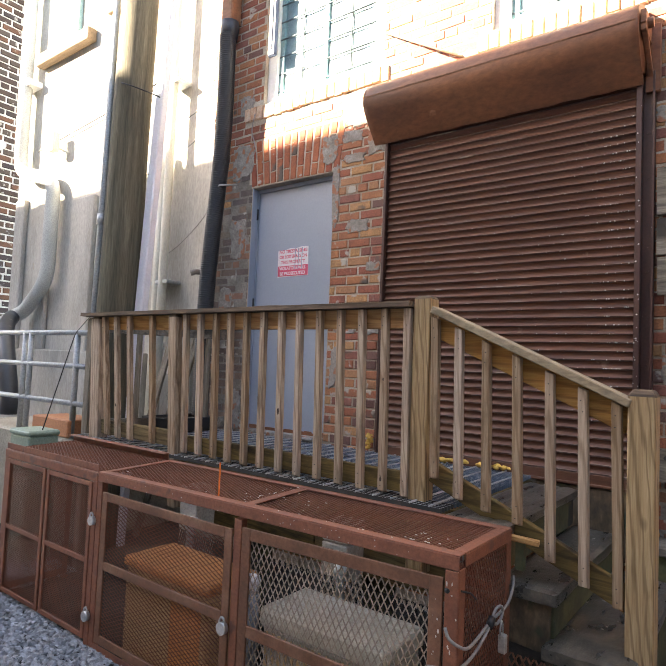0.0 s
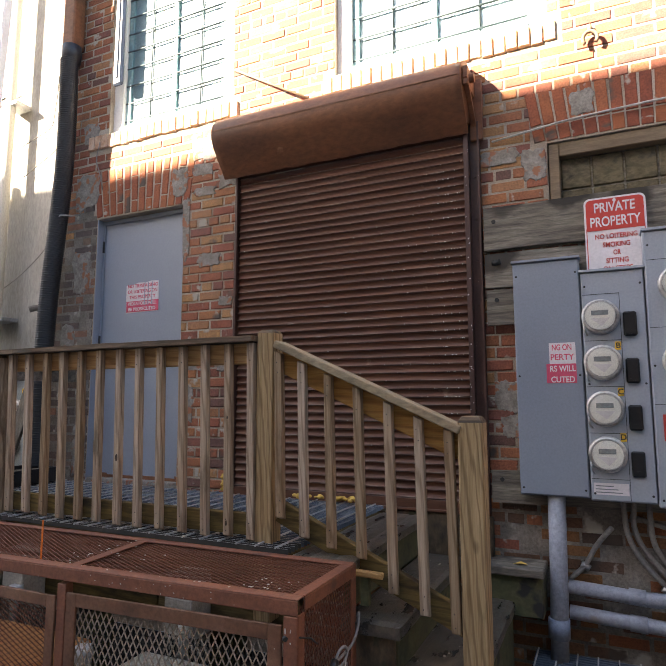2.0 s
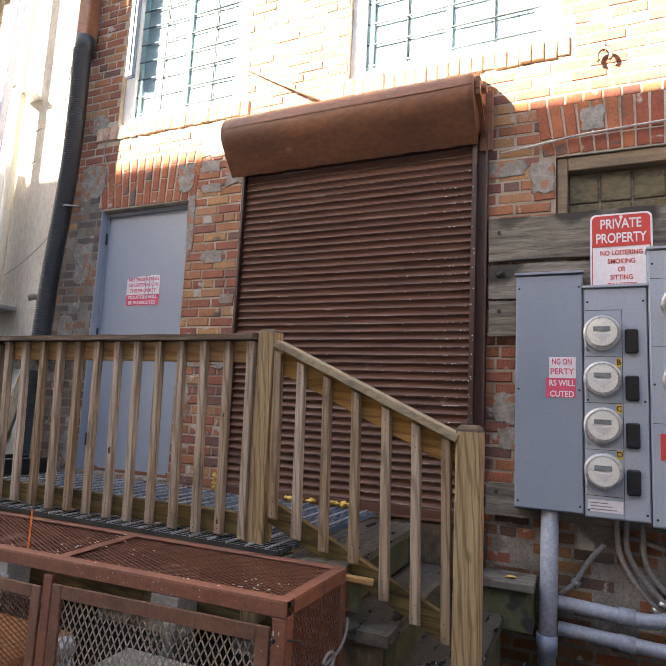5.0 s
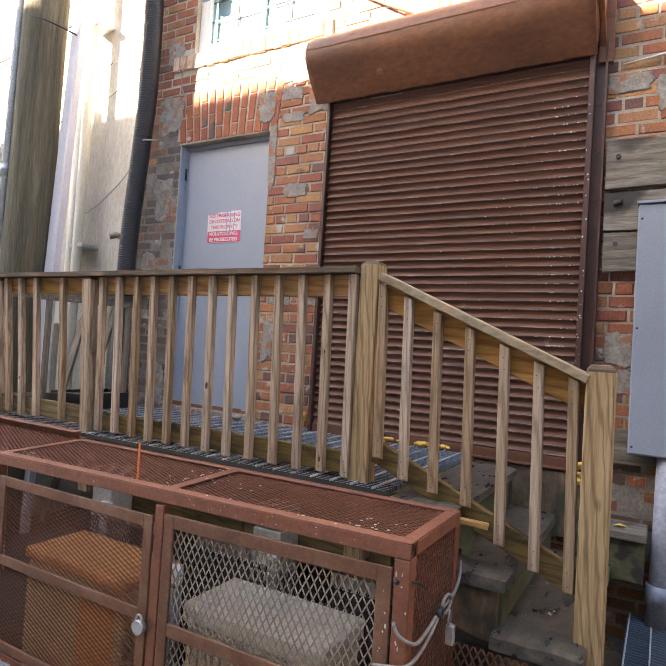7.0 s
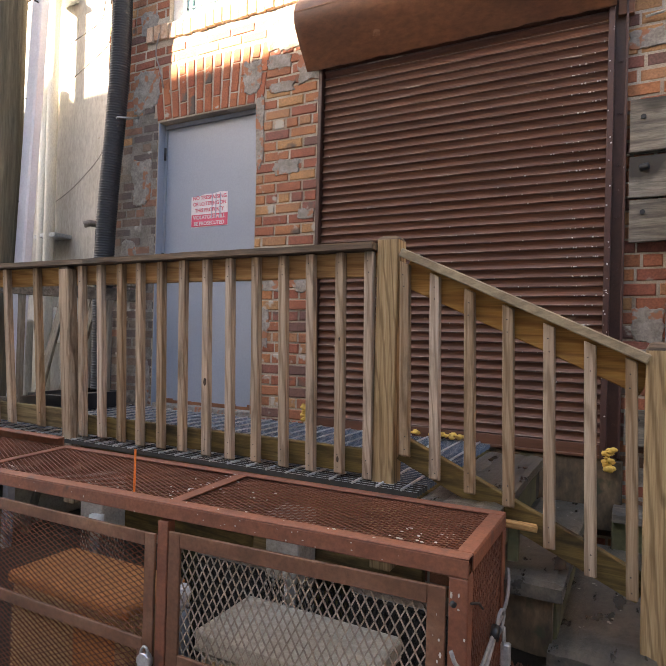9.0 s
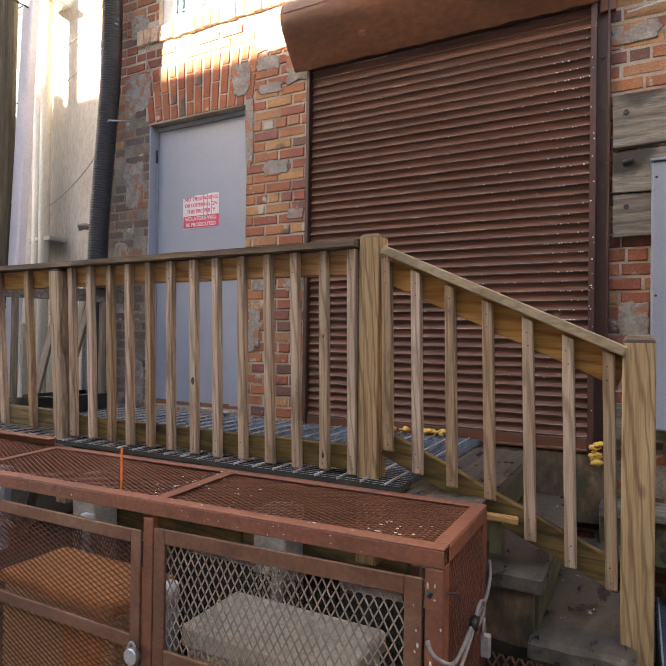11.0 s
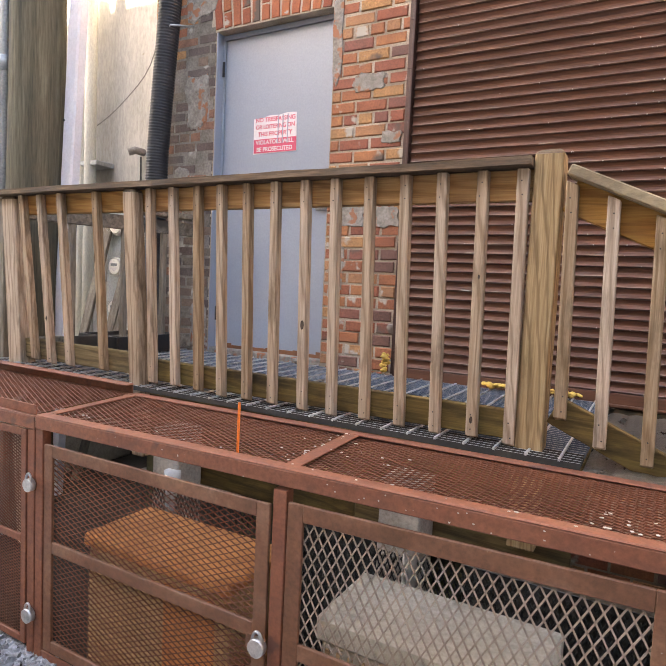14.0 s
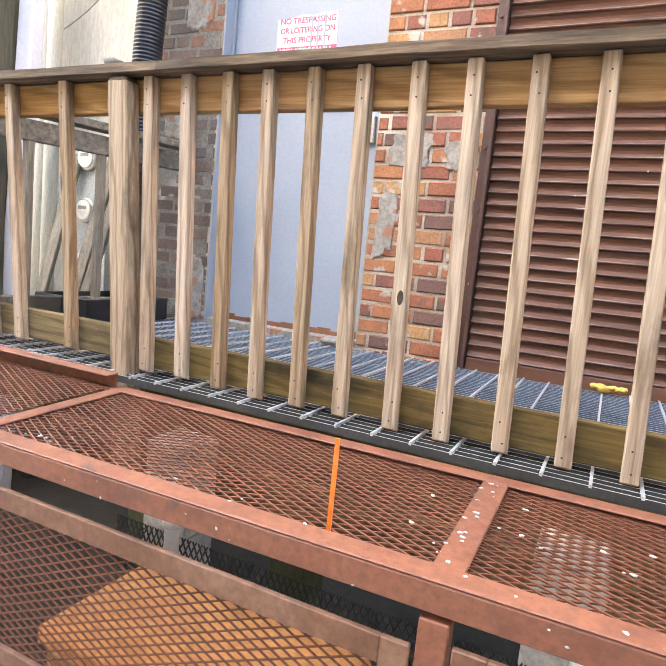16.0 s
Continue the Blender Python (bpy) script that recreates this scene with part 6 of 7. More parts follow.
beam(bm, (-0.96, 2.70, 0.885), (-0.80, 2.735, 0.872), 0.035, 0.022)
part("stub", bm, m_wood_h, stub, bevel=0.003)
bm = bmesh.new()
box(bm, -0.895, -0.86, 2.72, 2.75, 0.75, 0.868)
part("prop", bm, m_wood_moss, stub)

# ---- cement repairs on the brickwork ----
def smear(x, z, w, h, seed, depth=0.0025):
    bm = bmesh.new()
    n = 44
    rim = []
    for k in range(n):
        a = 2 * math.pi * k / n
        q = 1.0 + 0.34 * noise.noise((math.cos(a) * 1.5 + seed * 7.3, math.sin(a) * 1.5, seed)) + 0.16 * noise.noise((math.cos(a) * 7 + seed * 3.1, math.sin(a) * 7, 2))
        sq = 1 / max(abs(math.cos(a)), abs(math.sin(a))) ** 0.85
        rim.append((x + w / 2 * math.cos(a) * q * sq, z + h / 2 * math.sin(a) * q * sq))
    outer = [bm.verts.new((px, FACE + 0.004, pz)) for px, pz in rim]
    inner = [bm.verts.new((x + (px - x) * 0.94, FACE - depth + 0.0015 * noise.noise((px * 20, pz * 20, seed)), z + (pz - z) * 0.94)) for px, pz in rim]
    mid = bm.verts.new((x, FACE - depth, z))
    for k in range(n):
        bm.faces.new((outer[k], outer[(k + 1) % n], inner[(k + 1) % n], inner[k]))
        bm.faces.new((inner[k], inner[(k + 1) % n], mid))
    part("cement_patch", bm, m_patch, facade, "rough grey cement repair")


for k, (x, z, w, h) in enumerate(((-4.00, 3.44, 0.26, 0.30), (-2.97, 3.36, 0.17, 0.22), (-2.66, 3.60, 0.32, 0.20), (-2.74, 3.42, 0.20, 0.10), (-2.50, 3.33, 0.17, 0.18), (-2.72, 3.24, 0.22, 0.07), (-2.665, 2.68, 0.20, 0.105), (-2.50, 2.345, 0.13, 0.07), (-2.89, 2.95, 0.07, 0.5),
                                  (-2.74, 1.90, 0.20, 0.16), (-2.50, 1.88, 0.14, 0.12), (-2.83, 1.55, 0.10, 0.3), (-0.46, 3.10, 0.22, 0.10), (-0.26, 3.02, 0.14, 0.20), (-0.46, 1.62, 0.15, 0.18), (-0.44, 1.44, 0.12, 0.12), (0.02, 3.36, 0.12, 0.16), (0.92, 2.98, 0.16, 0.10), (-4.02, 2.72, 0.20, 0.36), (-4.15, 2.10, 0.16, 0.3), (-3.98, 3.98, 0.18, 0.2), (-3.95, 1.15, 0.14, 0.35))):
    smear(x, z, w, h, k + 1)


def wire(name, pts, r, material, label, category="cable", rr=0.1):
    w = thing(name, pts[0], label, category)
    bm = bmesh.new()
    tube(bm, bent(pts, rr, 5), r, 8)
    part("strand", bm, material, w)


wire("wall_rod", [(-2.46, 3.97, 4.19), (-1.76, 3.93, 3.76)], 0.009, m_lintel, "rusty rod slanting across the brick", "rod")
wire("slack_cable", [(-4.38, 3.97, 3.66), (-4.45, 4.0, 3.62), (-4.75, 4.30, 3.20), (-5.3, 4.36, 2.88), (-5.55, 4.30, 2.72)], 0.004, m_cable, "slack grey wire between pipe and corner", rr=0.3)
wire("door_wire", [(-3.86, 3.965, 3.86), (-3.90, 3.962, 3.70), (-3.84, 3.960, 3.58), (-3.80, 3.962, 3.42)], 0.005, m_cable, "thin pale wire by the door arch")
wire("arch_cable", [(-0.50, 3.962, 3.20), (-0.05, 3.955, 3.25), (0.45, 3.955, 3.27), (0.95, 3.955, 3.26)], 0.007, m_white_old, "white painted cable along the arch")
wire("roof_cable", [(0.52, 3.95, 4.10), (0.56, 3.94, 3.66), (0.70, 3.93, 3.56), (1.0, 3.93, 3.50), (1.6, 3.93, 3.42)], 0.016, m_cable, "thick grey cable hanging from above")
wire("roof_cable", [(0.50, 3.95, 4.3), (0.52, 3.94, 3.75), (0.62, 3.93, 3.60), (0.72, 3.95, 3.50)], 0.012, m_cable, "thick grey cable hanging from above")
wire("corner_wire", [(-4.42, 3.96, 4.62), (-4.6, 4.1, 4.55), (-5.0, 4.38, 4.42), (-5.45, 4.38, 4.30)], 0.0045, m_cable_dark, "dark tangled wire on the corner")
wire("corner_wire", [(-4.40, 3.96, 4.25), (-4.8, 4.3, 4.12), (-5.4, 4.38, 3.95)], 0.0045, m_cable_dark, "dark tangled wire on the corner")
wire("cross_wire", [(-5.6, 4.38, 4.95), (-6.6, 4.38, 4.82), (-8.9, 4.38, 4.60)], 0.009, m_cable_dark, "dark wire along the rendered wall")
wire("guy_wire", [(-4.70, 2.62, 0.95), (-4.90, 2.95, 1.75), (-6.55, 4.33, 2.4)], 0.0045, m_cable_dark, "thin dark wire rising to the wall", rr=0.05)
wire("hanging_cord", [(-6.55, 4.35, 4.10), (-6.62, 4.33, 3.5), (-6.60, 4.32, 2.6), (-6.72, 4.32, 1.7)], 0.014, m_cable_dark, "dark cord hanging on the rendered wall", rr=0.3)
iron = thing("wall_bracket_iron", (0.09, 3.96, 3.72), "small rusty forked iron on the brick", "bracket")
bm = bmesh.new()
tube(bm, [(0.09, 3.97, 3.82), (0.09, 3.94, 3.76)], 0.012, 8)
tube(bm, [(0.09 + 0.04 * math.sin(a), 3.94, 3.72 + 0.045 * math.cos(a)) for a in [(-2.3 + 4.6 * k / 10) for k in range(11)]], 0.011, 8)
part("fork", bm, m_lintel, iron)

# ---- the yard beyond: rendered wall, brown brick house, platform ----
spout = thing("white_downspout", (-8.3, 4.3, 2.0), "white downspout with offset on the rendered wall", "downspout")
bm = bmesh.new()
tube(bm, bent([(-9.22, 4.26, 8.0), (-9.18, 4.26, 4.30), (-8.12, 4.26, 4.00), (-8.12, 4.26, 2.60), (-8.62, 4.22, 2.15), (-8.80, 4.10, 2.05)], 0.22, 6), 0.095, 16)
part("pipe", bm, m_spout, spout)
bm = bmesh.new()
box(bm, -9.34, -8.98, 4.22, 4.41, 5.62, 5.70)
part("strap", bm, m_white, spout)
hose = thing("black_drain_hose", (-7.9, 3.9, 0.9), "thick black hose from the downspout", "hose")
bm = bmesh.new()
tube(bm, bent([(-8.75, 4.12, 2.07), (-8.1, 3.75, 1.92), (-7.45, 3.50, 1.55), (-7.15, 3.45, 1.0), (-7.15, 3.45, 0.84)], 0.5, 8), 0.10, 14)
part("hose", bm, m_corr, hose)
sill = thing("window_5", (-8.2, 4.4, 6.0), "upper window with worn timber sill in the rendered wall", "window", kind="structure")
bm = bmesh.new()
box(bm, -8.98, -7.52, 4.28, CREAM - 0.002, 5.90, 6.08)
part("window_sill", bm, m_lintel, sill, bevel=0.01)
bm = bmesh.new()
box(bm, -8.45, -7.95, 4.36, CREAM - 0.002, 6.1, 7.8)
part("shade", bm, m_teal, sill, "pale green blind")
bm = bmesh.new()
box(bm, -7.1, -5.9, 4.30, CREAM - 0.002, 6.1, 6.25)
part("window_sill", bm, m_lintel, sill, bevel=0.01)
flood = thing("flood_light", (-8.15, 4.3, 4.5), "small cream floodlight on the rendered wall", "lamp")
bm = bmesh.new()
box(bm, -8.26, -8.10, 4.20, 4.30, 4.42, 4.70)
part("head", bm, m_pipe_buff, flood, bevel=0.012)
bm = bmesh.new()
beam(bm, (-8.18, 4.3, 4.50), (-8.05, CREAM, 4.42), 0.03, 0.03)
part("arm", bm, m_pipe_buff, flood)
far_win = thing("window_6", (-6.9, 2.53, 4.66), "slate blue sash window in the brown brick wall", "window", kind="structure")
bm = bmesh.new()
for y0, y1, z0, z1 in ((2.30, 2.37, 4.66, 6.0), (2.70, 2.77, 4.66, 6.0), (2.37, 2.70, 4.66, 4.76), (2.37, 2.70, 5.93, 6.0), (2.37, 2.70, 5.08, 5.13)):
    box(bm, -6.909, -6.86, y0, y1, z0, z1)
part("window_frame", bm, m_slate, far_win, bevel=0.004)
for z0, z1 in ((4.76, 5.08), (5.13, 5.93)):
    bm = bmesh.new()
    box(bm, -6.904, -6.896, 2.37, 2.70, z0, z1)
    part("pane", bm, m_frost, far_win)
yard_lamp = thing("wall_lamp", (-6.85, 2.9, 3.8), "pale grey gooseneck lamp on the brown brick wall", "lamp")
bm = bmesh.new()
tube(bm, bent([(-6.90, 2.35, 3.66), (-6.72, 2.40, 3.80), (-6.66, 2.62, 3.80), (-6.66, 2.75, 3.78)], 0.1, 5), 0.028, 10)
part("arm", bm, m_pvc, yard_lamp)
bm = bmesh.new()
box(bm, -6.73, -6.59, 2.72, 2.98, 3.73, 3.82)
part("head", bm, m_white, yard_lamp, bevel=0.03)
far_panel = thing("yard_meter_cabinet", (-6.85, 2.65, 0.9), "green-grey meter cabinet on the brown brick wall", "meter cabinet", "electric cabinets")
bm = bmesh.new()
box(bm, -6.895, -6.74, 2.10, 2.95, 0.80, 2.10)
part("case", bm, m_panel_far, far_panel, bevel=0.006)
for z in (1.85, 1.56, 1.27):
    bm = bmesh.new()
    tube(bm, [(-6.742, 2.56, z), (-6.68, 2.56, z)], 0.09, 18, True, [0.095, 0.075])
    mtr = part("meter_ring", bm, m_chrome, far_panel)
    bm = bmesh.new()
    tube(bm, [(-6.681, 2.56, z), (-6.672, 2.56, z)], 0.065, 16)
    part("dial", bm, m_dial, mtr)
    bm = bmesh.new()
    box(bm, -6.738, -6.72, 2.74, 2.80, z - 0.08, z + 0.09)
    part("breaker_cover", bm, m_black, far_panel, bevel=0.004)
grey_box = thing("yard_box", (-6.8, 3.15, 0.9), "grey cabinet with small red sticker", "cabinet")
bm = bmesh.new()
box(bm, -6.895, -6.70, 2.99, 3.30, 0.84, 1.80)
part("case", bm, m_panel_far, grey_box, bevel=0.006)
bm = bmesh.new()
box(bm, -6.698, -6.694, 3.02, 3.13, 1.50, 1.60)
part("sticker", bm, m_red, grey_box)
platform = thing("concrete_platform", (-5.9, 3.4, GROUND), "stained concrete loading platform", "platform")
bm = bmesh.new()
box(bm, -6.90, -4.95, 2.92, 4.30, GROUND, 0.83)
part("block", bm, m_conc_warm, platform, bevel=0.02)
hand = thing("steel_handrail", (-5.8, 3.0, 0.83), "grey galvanised pipe handrail on the platform", "railing")
HY = 3.02
for x, z1 in ((-6.95 + 0.12, 1.76), (-6.68, 1.76), (-5.95, 1.76), (-5.83, 1.76), (-4.98, 1.75)):
    bm = bmesh.new()
    tube(bm, [(x, HY, 0.83), (x, HY, z1)], 0.026, 12)
    part("post", bm, m_rail_steel, hand)
for z in (1.76, 1.46, 1.13):
    bm = bmesh.new()
    tube(bm, [(-6.95, HY, z), (-4.80, HY, z)], 0.024, 12)
    part("rail", bm, m_rail_steel, hand)
for dz in (0, -0.33):
    bm = bmesh.new()
    tube(bm, [(-6.70, HY, 1.76 + dz), (-6.72, 2.3, 1.08 + dz), (-6.72, 2.0, 0.85 + dz)], 0.026, 12)
    part("slope_rail", bm, m_rail_steel, hand)
crate = thing("terracotta_crate", (-5.3, 3.2, 0.83), "shallow terracotta-coloured box on the platform", "box")
bm = bmesh.new()
box(bm, -5.60, -4.96, 2.97, 3.30, 0.832, 0.985)
part("box", bm, m_terra, crate, bevel=0.01)
gbox = thing("green_box", (-4.85, 2.63, GROUND), "sage green utility pedestal behind the cage", "utility box")
bm = bmesh.new()
box(bm, -5.02, -4.70, 2.52, 2.76, GROUND, 0.90)
part("body", bm, m_green, gbox, bevel=0.012)
bm = bmesh.new()
box(bm, -5.03, -4.69, 2.51, 2.77, 0.90, 0.945)
part("lid", bm, m_green, gbox, bevel=0.015)
gas = thing("gas_meter", (-6.2, 2.5, GROUND), "grey gas meter with pipework and regulator", "gas meter")
bm = bmesh.new()
tube(bm, [(-6.28, 2.50, 0.18), (-6.28, 2.50, 0.22), (-6.28, 2.50, 0.60), (-6.28, 2.50, 0.68)], 0.2, 20, True, [0.15, 0.19, 0.19, 0.13])
part("drum", bm, m_gas, gas)
bm = bmesh.new()
tube(bm, [(-6.28, 2.50, 0.66), (-6.28, 2.50, 0.80)], 0.07, 14)
tube(bm, [(-6.40, 2.44, 0.78), (-6.16, 2.50, 0.84)], 0.05, 12)
part("regulator", bm, m_gas, gas)
bm = bmesh.new()
tube(bm, bent([(-6.28, 2.50, 0.80), (-6.05, 2.52, 0.80), (-6.02, 2.52, 0.40), (-6.02, 2.52, GROUND)], 0.06, 4), 0.03, 12)
tube(bm, bent([(-6.40, 2.44, 0.78), (-6.60, 2.40, 0.78), (-6.62, 2.40, GROUND)], 0.06, 4), 0.03, 12)
part("pipework", bm, m_gas, gas)
bm = bmesh.new()
tube(bm, [(-6.30, 2.50, GROUND), (-6.30, 2.50, 0.18)], 0.09, 12)
part("stand", bm, m_cable_dark, gas)

# ---- gravel bed with timber edging ----
edging = thing("timber_edging", (-4.6, 2.2, GROUND), "weathered timber edging of the gravel bed", "edging")
bm = bmesh.new()
beam(bm, (-5.84, 2.80, GROUND + 0.03), (-3.30, 1.64, GROUND + 0.03), 0.045, 0.08)
part("board", bm, m_wood_grey, edging, bevel=0.004)
rng = random.Random(5)
verts, faces = [], []
octa = ((1, 0, 0), (0, 1, 0), (-1, 0, 0), (0, -1, 0), (0, 0, 1), (0.7, 0.7, -0.4), (-0.7, 0.7, -0.4), (-0.7, -0.7, -0.4), (0.7, -0.7, -0.4))
tris = ((0, 1, 4), (1, 2, 4), (2, 3, 4), (3, 0, 4), (0, 5, 1), (1, 6, 2), (2, 7, 3), (3, 8, 0))
count = 0
while count < 4200:
    x, y = rng.uniform(-5.8, -2.6), rng.uniform(1.62, 2.75)
    if y < 2.80 - (x + 5.84) * 0.4567 + 0.05:
        continue
    if y > 2.19 and x > -4.27:
        continue
    if x < -3.2 and y > 2.6 and rng.random() < 0.5:
        continue
    r, k = rng.uniform(0.008, 0.024), len(verts)
    m3 = Euler((rng.uniform(-0.6, 0.6), rng.uniform(-0.6, 0.6), rng.uniform(0, 6.28))).to_matrix()
    sx, sy, sz = rng.uniform(0.8, 1.4), rng.uniform(0.7, 1.1), rng.uniform(0.5, 0.8)
    for p in octa:
        q = m3 @ Vector((p[0] * sx * rng.uniform(0.8, 1.15), p[1] * sy * rng.uniform(0.8, 1.15), p[2] * sz)) * r
        verts.append((x + q.x, y + q.y, GROUND + 0.012 + q.z + rng.uniform(0, 0.012)))
    faces += [tuple(i + k for i in t) for t in tris]
    count += 1
me = bpy.data.meshes.new("gravel")
me.from_pydata(verts, [], faces)
me.materials.append(m_stone)
tagged(new("gravel", me), "loose grey gravel round the cages", "gravel", "", "stuff")

# ---- bricks ----
def brick_mesh(w, h, d, c=0.005):
    """One brick face, w wide, h high, d proud, with worn edges; origin at its lower left."""
    o = [(0, 0, 0), (w, 0, 0), (w, 0, h), (0, 0, h)]
    f = [(c, -d, c), (w - c, -d, c), (w - c, -d, h - c), (c, -d, h - c)]
    return o + f, [(4, 5, 6, 7), (0, 1, 5, 4), (1, 2, 6, 5), (2, 3, 7, 6), (3, 0, 4, 7)]


COURSE, LONG, JOINT = 0.0738, 0.212, 0.011
KEEP_OUT = OPENINGS + [(-3.90, -2.86, 3.165, 3.60), (-0.27, 0.91, 3.14, 3.470), (-4.0, -2.41, 3.79, 3.93), (-1.68, -0.07, 3.76, 3.93), (0.75, 2.3, 3.72, 3.93), (-2.37, -0.62, 0.85, 0.95)]


def lay(x0, x1, z0, z1, keep_out, rng):
    """Courses of stretchers with a header course every seventh: (x, z, width, height)."""
    out, row, z = [], 0, z0
    while z + COURSE <= z1 + 1e-6:
        header = row % 7 == 5
        step = (0.104 if header else LONG)
        x = x0 - (0.5 * step if row % 2 else 0)
        while x < x1:
            w = step - JOINT + rng.uniform(-0.004, 0.004)
            a, b = max(x, x0), min(x + w, x1)
            spans = [(a, b)]
            for h in keep_out:
                if h[2] < z + COURSE - 0.012 and h[3] > z + 0.004:
                    spans = [s for p, q in spans for s in ((p, min(q, h[0] - 0.004)), (max(p, h[1] + 0.004), q)) if s[1] - s[0] > 0.025]
            out += [(p, z + rng.uniform(-0.002, 0.002), q - p, COURSE - JOINT + rng.uniform(-0.003, 0.002)) for p, q in spans if q - p > 0.025]
            x += step
        row, z = row + 1, z + COURSE
    return out


def brick_mass(name, rows, y, material, parent, proud=0.007, turn=None, label=""):
    rng = random.Random(4)
    verts, faces = [], []
    for x, z, w, h in rows:
        v, f = brick_mesh(w, h, proud + rng.uniform(-0.004, 0.002))
        tilt, k = rng.uniform(-0.003, 0.003), len(verts)
        for i, (a, b, c) in enumerate(v):
            p = (x + a, y + b, z + c + tilt * (a / w - 0.5) + (rng.uniform(-0.002, 0.002) if i > 3 else 0))
            verts.append(turn @ Vector(p) if turn else p)
        faces += [tuple(i + k for i in q) for q in f]
    me = bpy.data.meshes.new(name)
    me.from_pydata(verts, [], faces)
    me.materials.append(material)
    ob = new(name, me)
    ob.parent = parent
    return tagged(ob, label, "", "", "stuff")


rng = random.Random(7)
rows = lay(-4.44, 3.2, 0.0, 6.55, KEEP_OUT, rng)
soot = [r for r in rows if r[0] + r[2] < -3.80 and r[1] < 3.25 + 0.25 * math.sin(r[0] * 9)]
# bricks at the wall's foot: browner, and darkened to paint in the cabinets' shade
shaded = [r for r in rows if r[0] > -0.60 and r[1] < 1.04]
left = [r for r in rows if r not in soot and r not in shaded]
near = [r for r in left if r[0] > -2.95 and r[0] + r[2] < -2.30 and 0.9 < r[1] < 3.75][:130]
near += [r for r in left if r[0] > -0.63 and r[0] < 0.95 and 1.04 < r[1] < 3.4][:165]
chosen = set(near)
brick_mass("brickwork", [r for r in left if r not in chosen], FACE + 0.010, m_brick_mass, facade, label="red and orange brickwork")
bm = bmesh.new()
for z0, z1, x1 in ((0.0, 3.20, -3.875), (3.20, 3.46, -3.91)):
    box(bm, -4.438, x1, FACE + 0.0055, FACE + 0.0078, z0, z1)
# the wall's foot gets this dark mortar too, as painted shade
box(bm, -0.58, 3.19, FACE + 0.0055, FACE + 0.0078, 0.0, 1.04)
part("sooty_mortar", bm, m_mortar_soot_shade, facade, "dark smeared mortar: soot by the door, painted shade at the wall's foot")
brick_mass("damp_brickwork", shaded, FACE + 0.010, m_brick_low, facade, label="brown brickwork at the wall's foot, darkened to put in shade")
brick_mass("sooty_brickwork", soot, FACE + 0.010, m_brick_dark, facade, label="soot-dark crumbling brickwork")
shapes = {}
for x, z, w, h in near:
    key = round(w, 2)
    if key not in shapes:
        v, f = brick_mesh(key, h, 0.008, 0.006)
        shapes[key] = bpy.data.meshes.new("brick")
        shapes[key].from_pydata(v, [], f)
        shapes[key].materials.append(m_brick)
    ob = new("brick", shapes[key])
    ob.parent = facade
    ob.location = (x, FACE + 0.010 + rng.uniform(-0.003, 0.003), z)
    ob.rotation_euler = (0, rng.uniform(-0.006, 0.006), 0)

# flat arches of bricks on end, and sills of bricks on edge
v, f = brick_mesh(0.066, 0.207, 0.008)
tall = bpy.data.meshes.new("arch_brick")
tall.from_pydata(v, [], f)
tall.materials.append(m_brick_arch)
v, f = brick_mesh(0.0725, 0.118, 0.026, 0.006)
edge_on = bpy.data.meshes.new("sill_brick")
edge_on.from_pydata(v, [], f)
edge_on.materials.append(m_sill)
for x0, x1, z0, z1 in ((-3.88, -2.87, 3.175, 3.60), (-0.26, 0.90, 3.15, 3.48)):
    n = int((x1 - x0) / 0.0725)
    mid = (x0 + x1) / 2
    for k in range(n):
        x = x0 + (k + 0.12) * (x1 - x0) / n
        lean = (x + 0.03 - mid) * 0.30
        stack = ((z0, 1.0), (z0 + 0.212, 1.0)) if z1 - z0 > 0.4 else ((z0, 0.47), (z0 + 0.105, 1.06))
        if k % 2 and z1 - z0 > 0.4:
            stack = ((z0, 0.48), (z0 + 0.108, 1.0), (z0 + 0.32, 0.47))
        for z, s in stack:
            ob = new("arch_brick", tall)
            ob.parent = facade
            ob.location = (x + lean * (z - z0), FACE + 0.010, z)
            ob.rotation_euler, ob.scale = (0, lean * 0.9, 0), (1, 1, s)
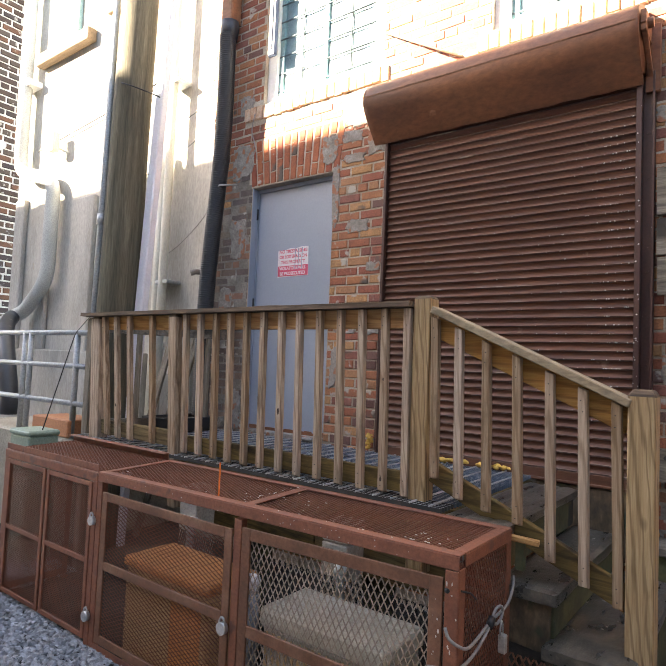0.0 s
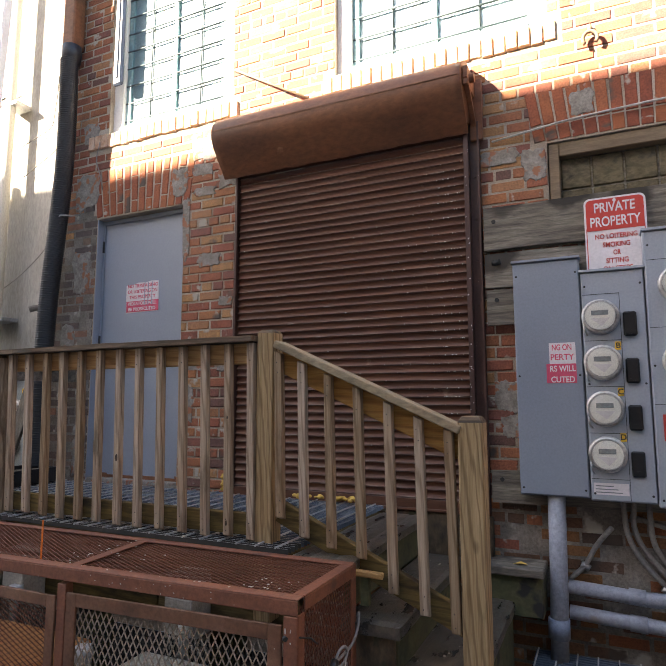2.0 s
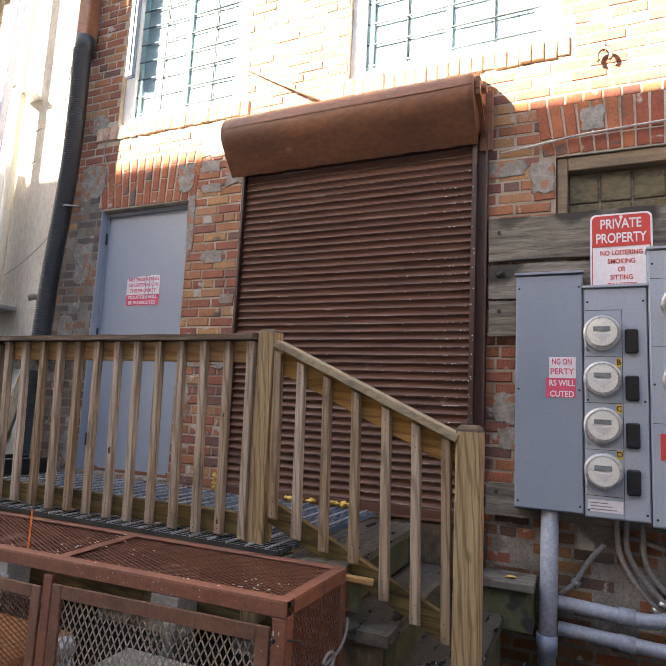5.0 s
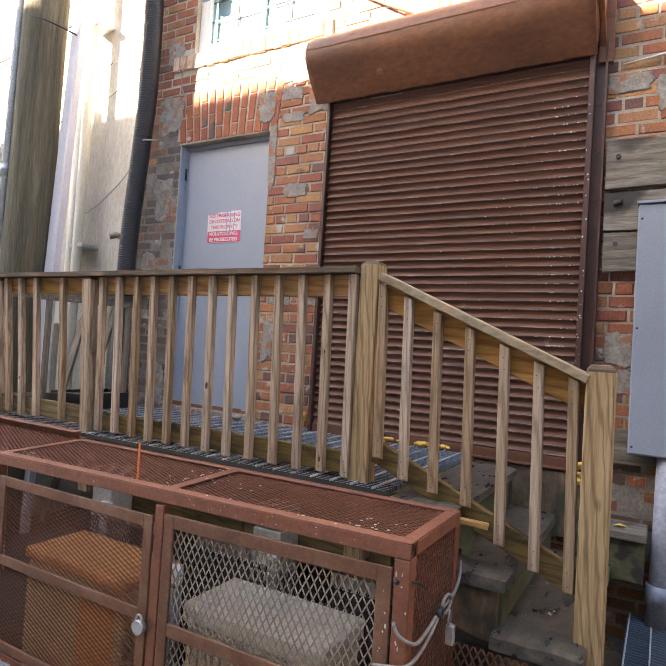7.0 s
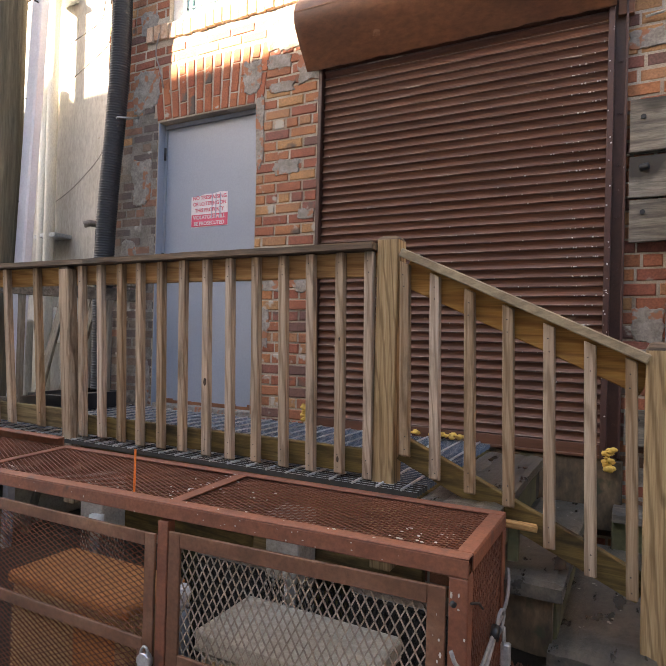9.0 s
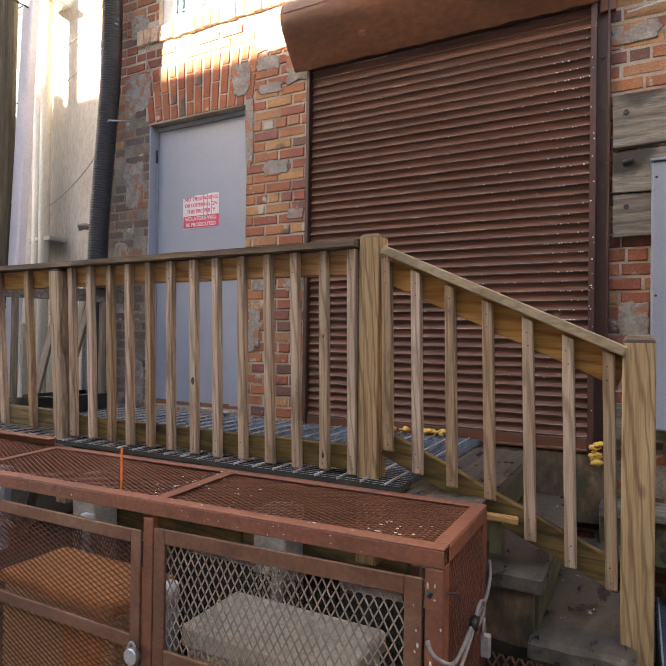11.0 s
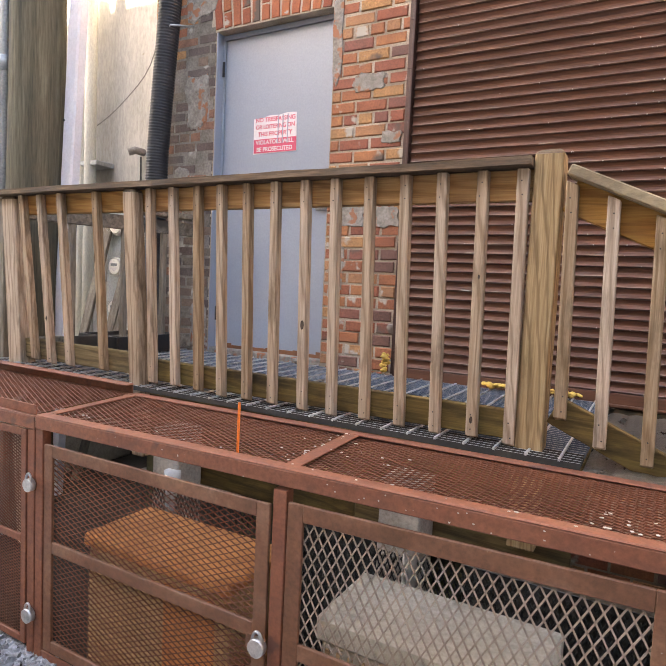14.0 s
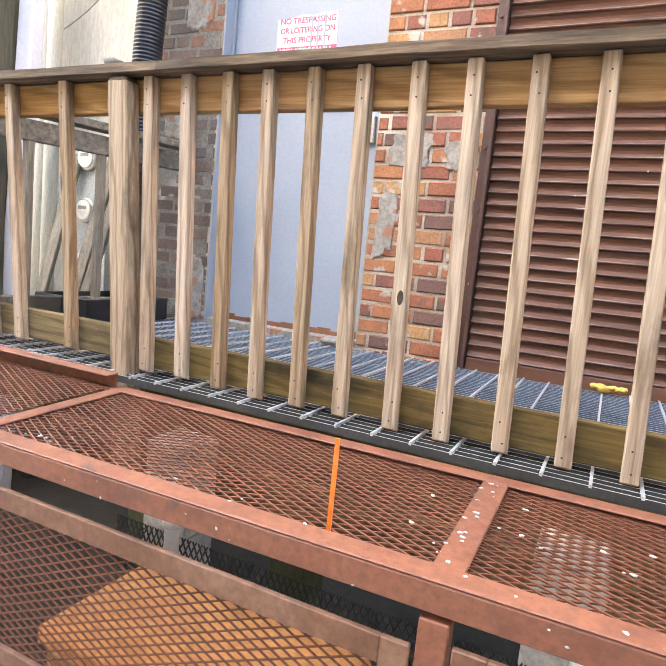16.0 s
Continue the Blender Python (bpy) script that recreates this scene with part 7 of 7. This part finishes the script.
for x0, x1, z in ((-4.0, -2.41, 3.80), (-1.68, -0.07, 3.785), (0.75, 2.3, 3.775)):
    x = x0
    while x < x1 - 0.05:
        ob = new("sill_brick", edge_on)
        ob.parent = facade
        ob.location = (x, FACE + 0.012 + rng.uniform(-0.006, 0.006), z + rng.uniform(-0.006, 0.006))
        ob.scale = (1, 1, 1.08)
        x += 0.0755

# end of the facade: rough brick ends on the corner
rows = []
z = 0.0
k = 0
while z < 6.5:
    rows += [(FACE + 0.02 + (0.0 if k % 2 else 0.1), z, 0.09 if k % 2 == 0 else 0.2, COURSE - JOINT), (FACE + (0.23 if k % 2 else 0.2), z, 0.2, COURSE - JOINT)]
    z, k = z + COURSE, k + 1
brick_mass("corner_brickwork", rows, 0, m_brick_dark, facade, 0.011, Matrix.Translation((-4.43, 0, 0)) @ Matrix(((0, 1, 0, 0), (1, 0, 0, 0), (0, 0, 1, 0), (0, 0, 0, 1))), "rough brick corner")

# brown brick building across the yard
rng = random.Random(11)
rows = [(r[0] + 0.004, r[1] + 0.003, r[2] - 0.008, r[3] - 0.006) + tuple(r[4:]) for r in lay(1.9, 3.268, 0.0, 6.1, [(2.30, 2.77, 4.66, 6.0)], rng)]
brick_mass("brown_brickwork", rows, 0, m_brick_far, far_wall, 0.010, Matrix.Translation((-6.905, 0, 0)) @ Matrix(((0, -1, 0, 0), (1, 0, 0, 0), (0, 0, 1, 0), (0, 0, 0, 1))), "brown brickwork with pale joints")

# brown house and what hangs on it, pushed back along the camera's view rays
HOUSE_VIEW_EYE, HOUSE_BACK = Vector((-0.035, 0.263, 1.564)), 1.62
# scaled about the first eye, to fit the camera's view unchanged
move = Matrix.Translation(HOUSE_VIEW_EYE) @ Matrix.Scale(HOUSE_BACK, 4) @ Matrix.Translation(-HOUSE_VIEW_EYE)
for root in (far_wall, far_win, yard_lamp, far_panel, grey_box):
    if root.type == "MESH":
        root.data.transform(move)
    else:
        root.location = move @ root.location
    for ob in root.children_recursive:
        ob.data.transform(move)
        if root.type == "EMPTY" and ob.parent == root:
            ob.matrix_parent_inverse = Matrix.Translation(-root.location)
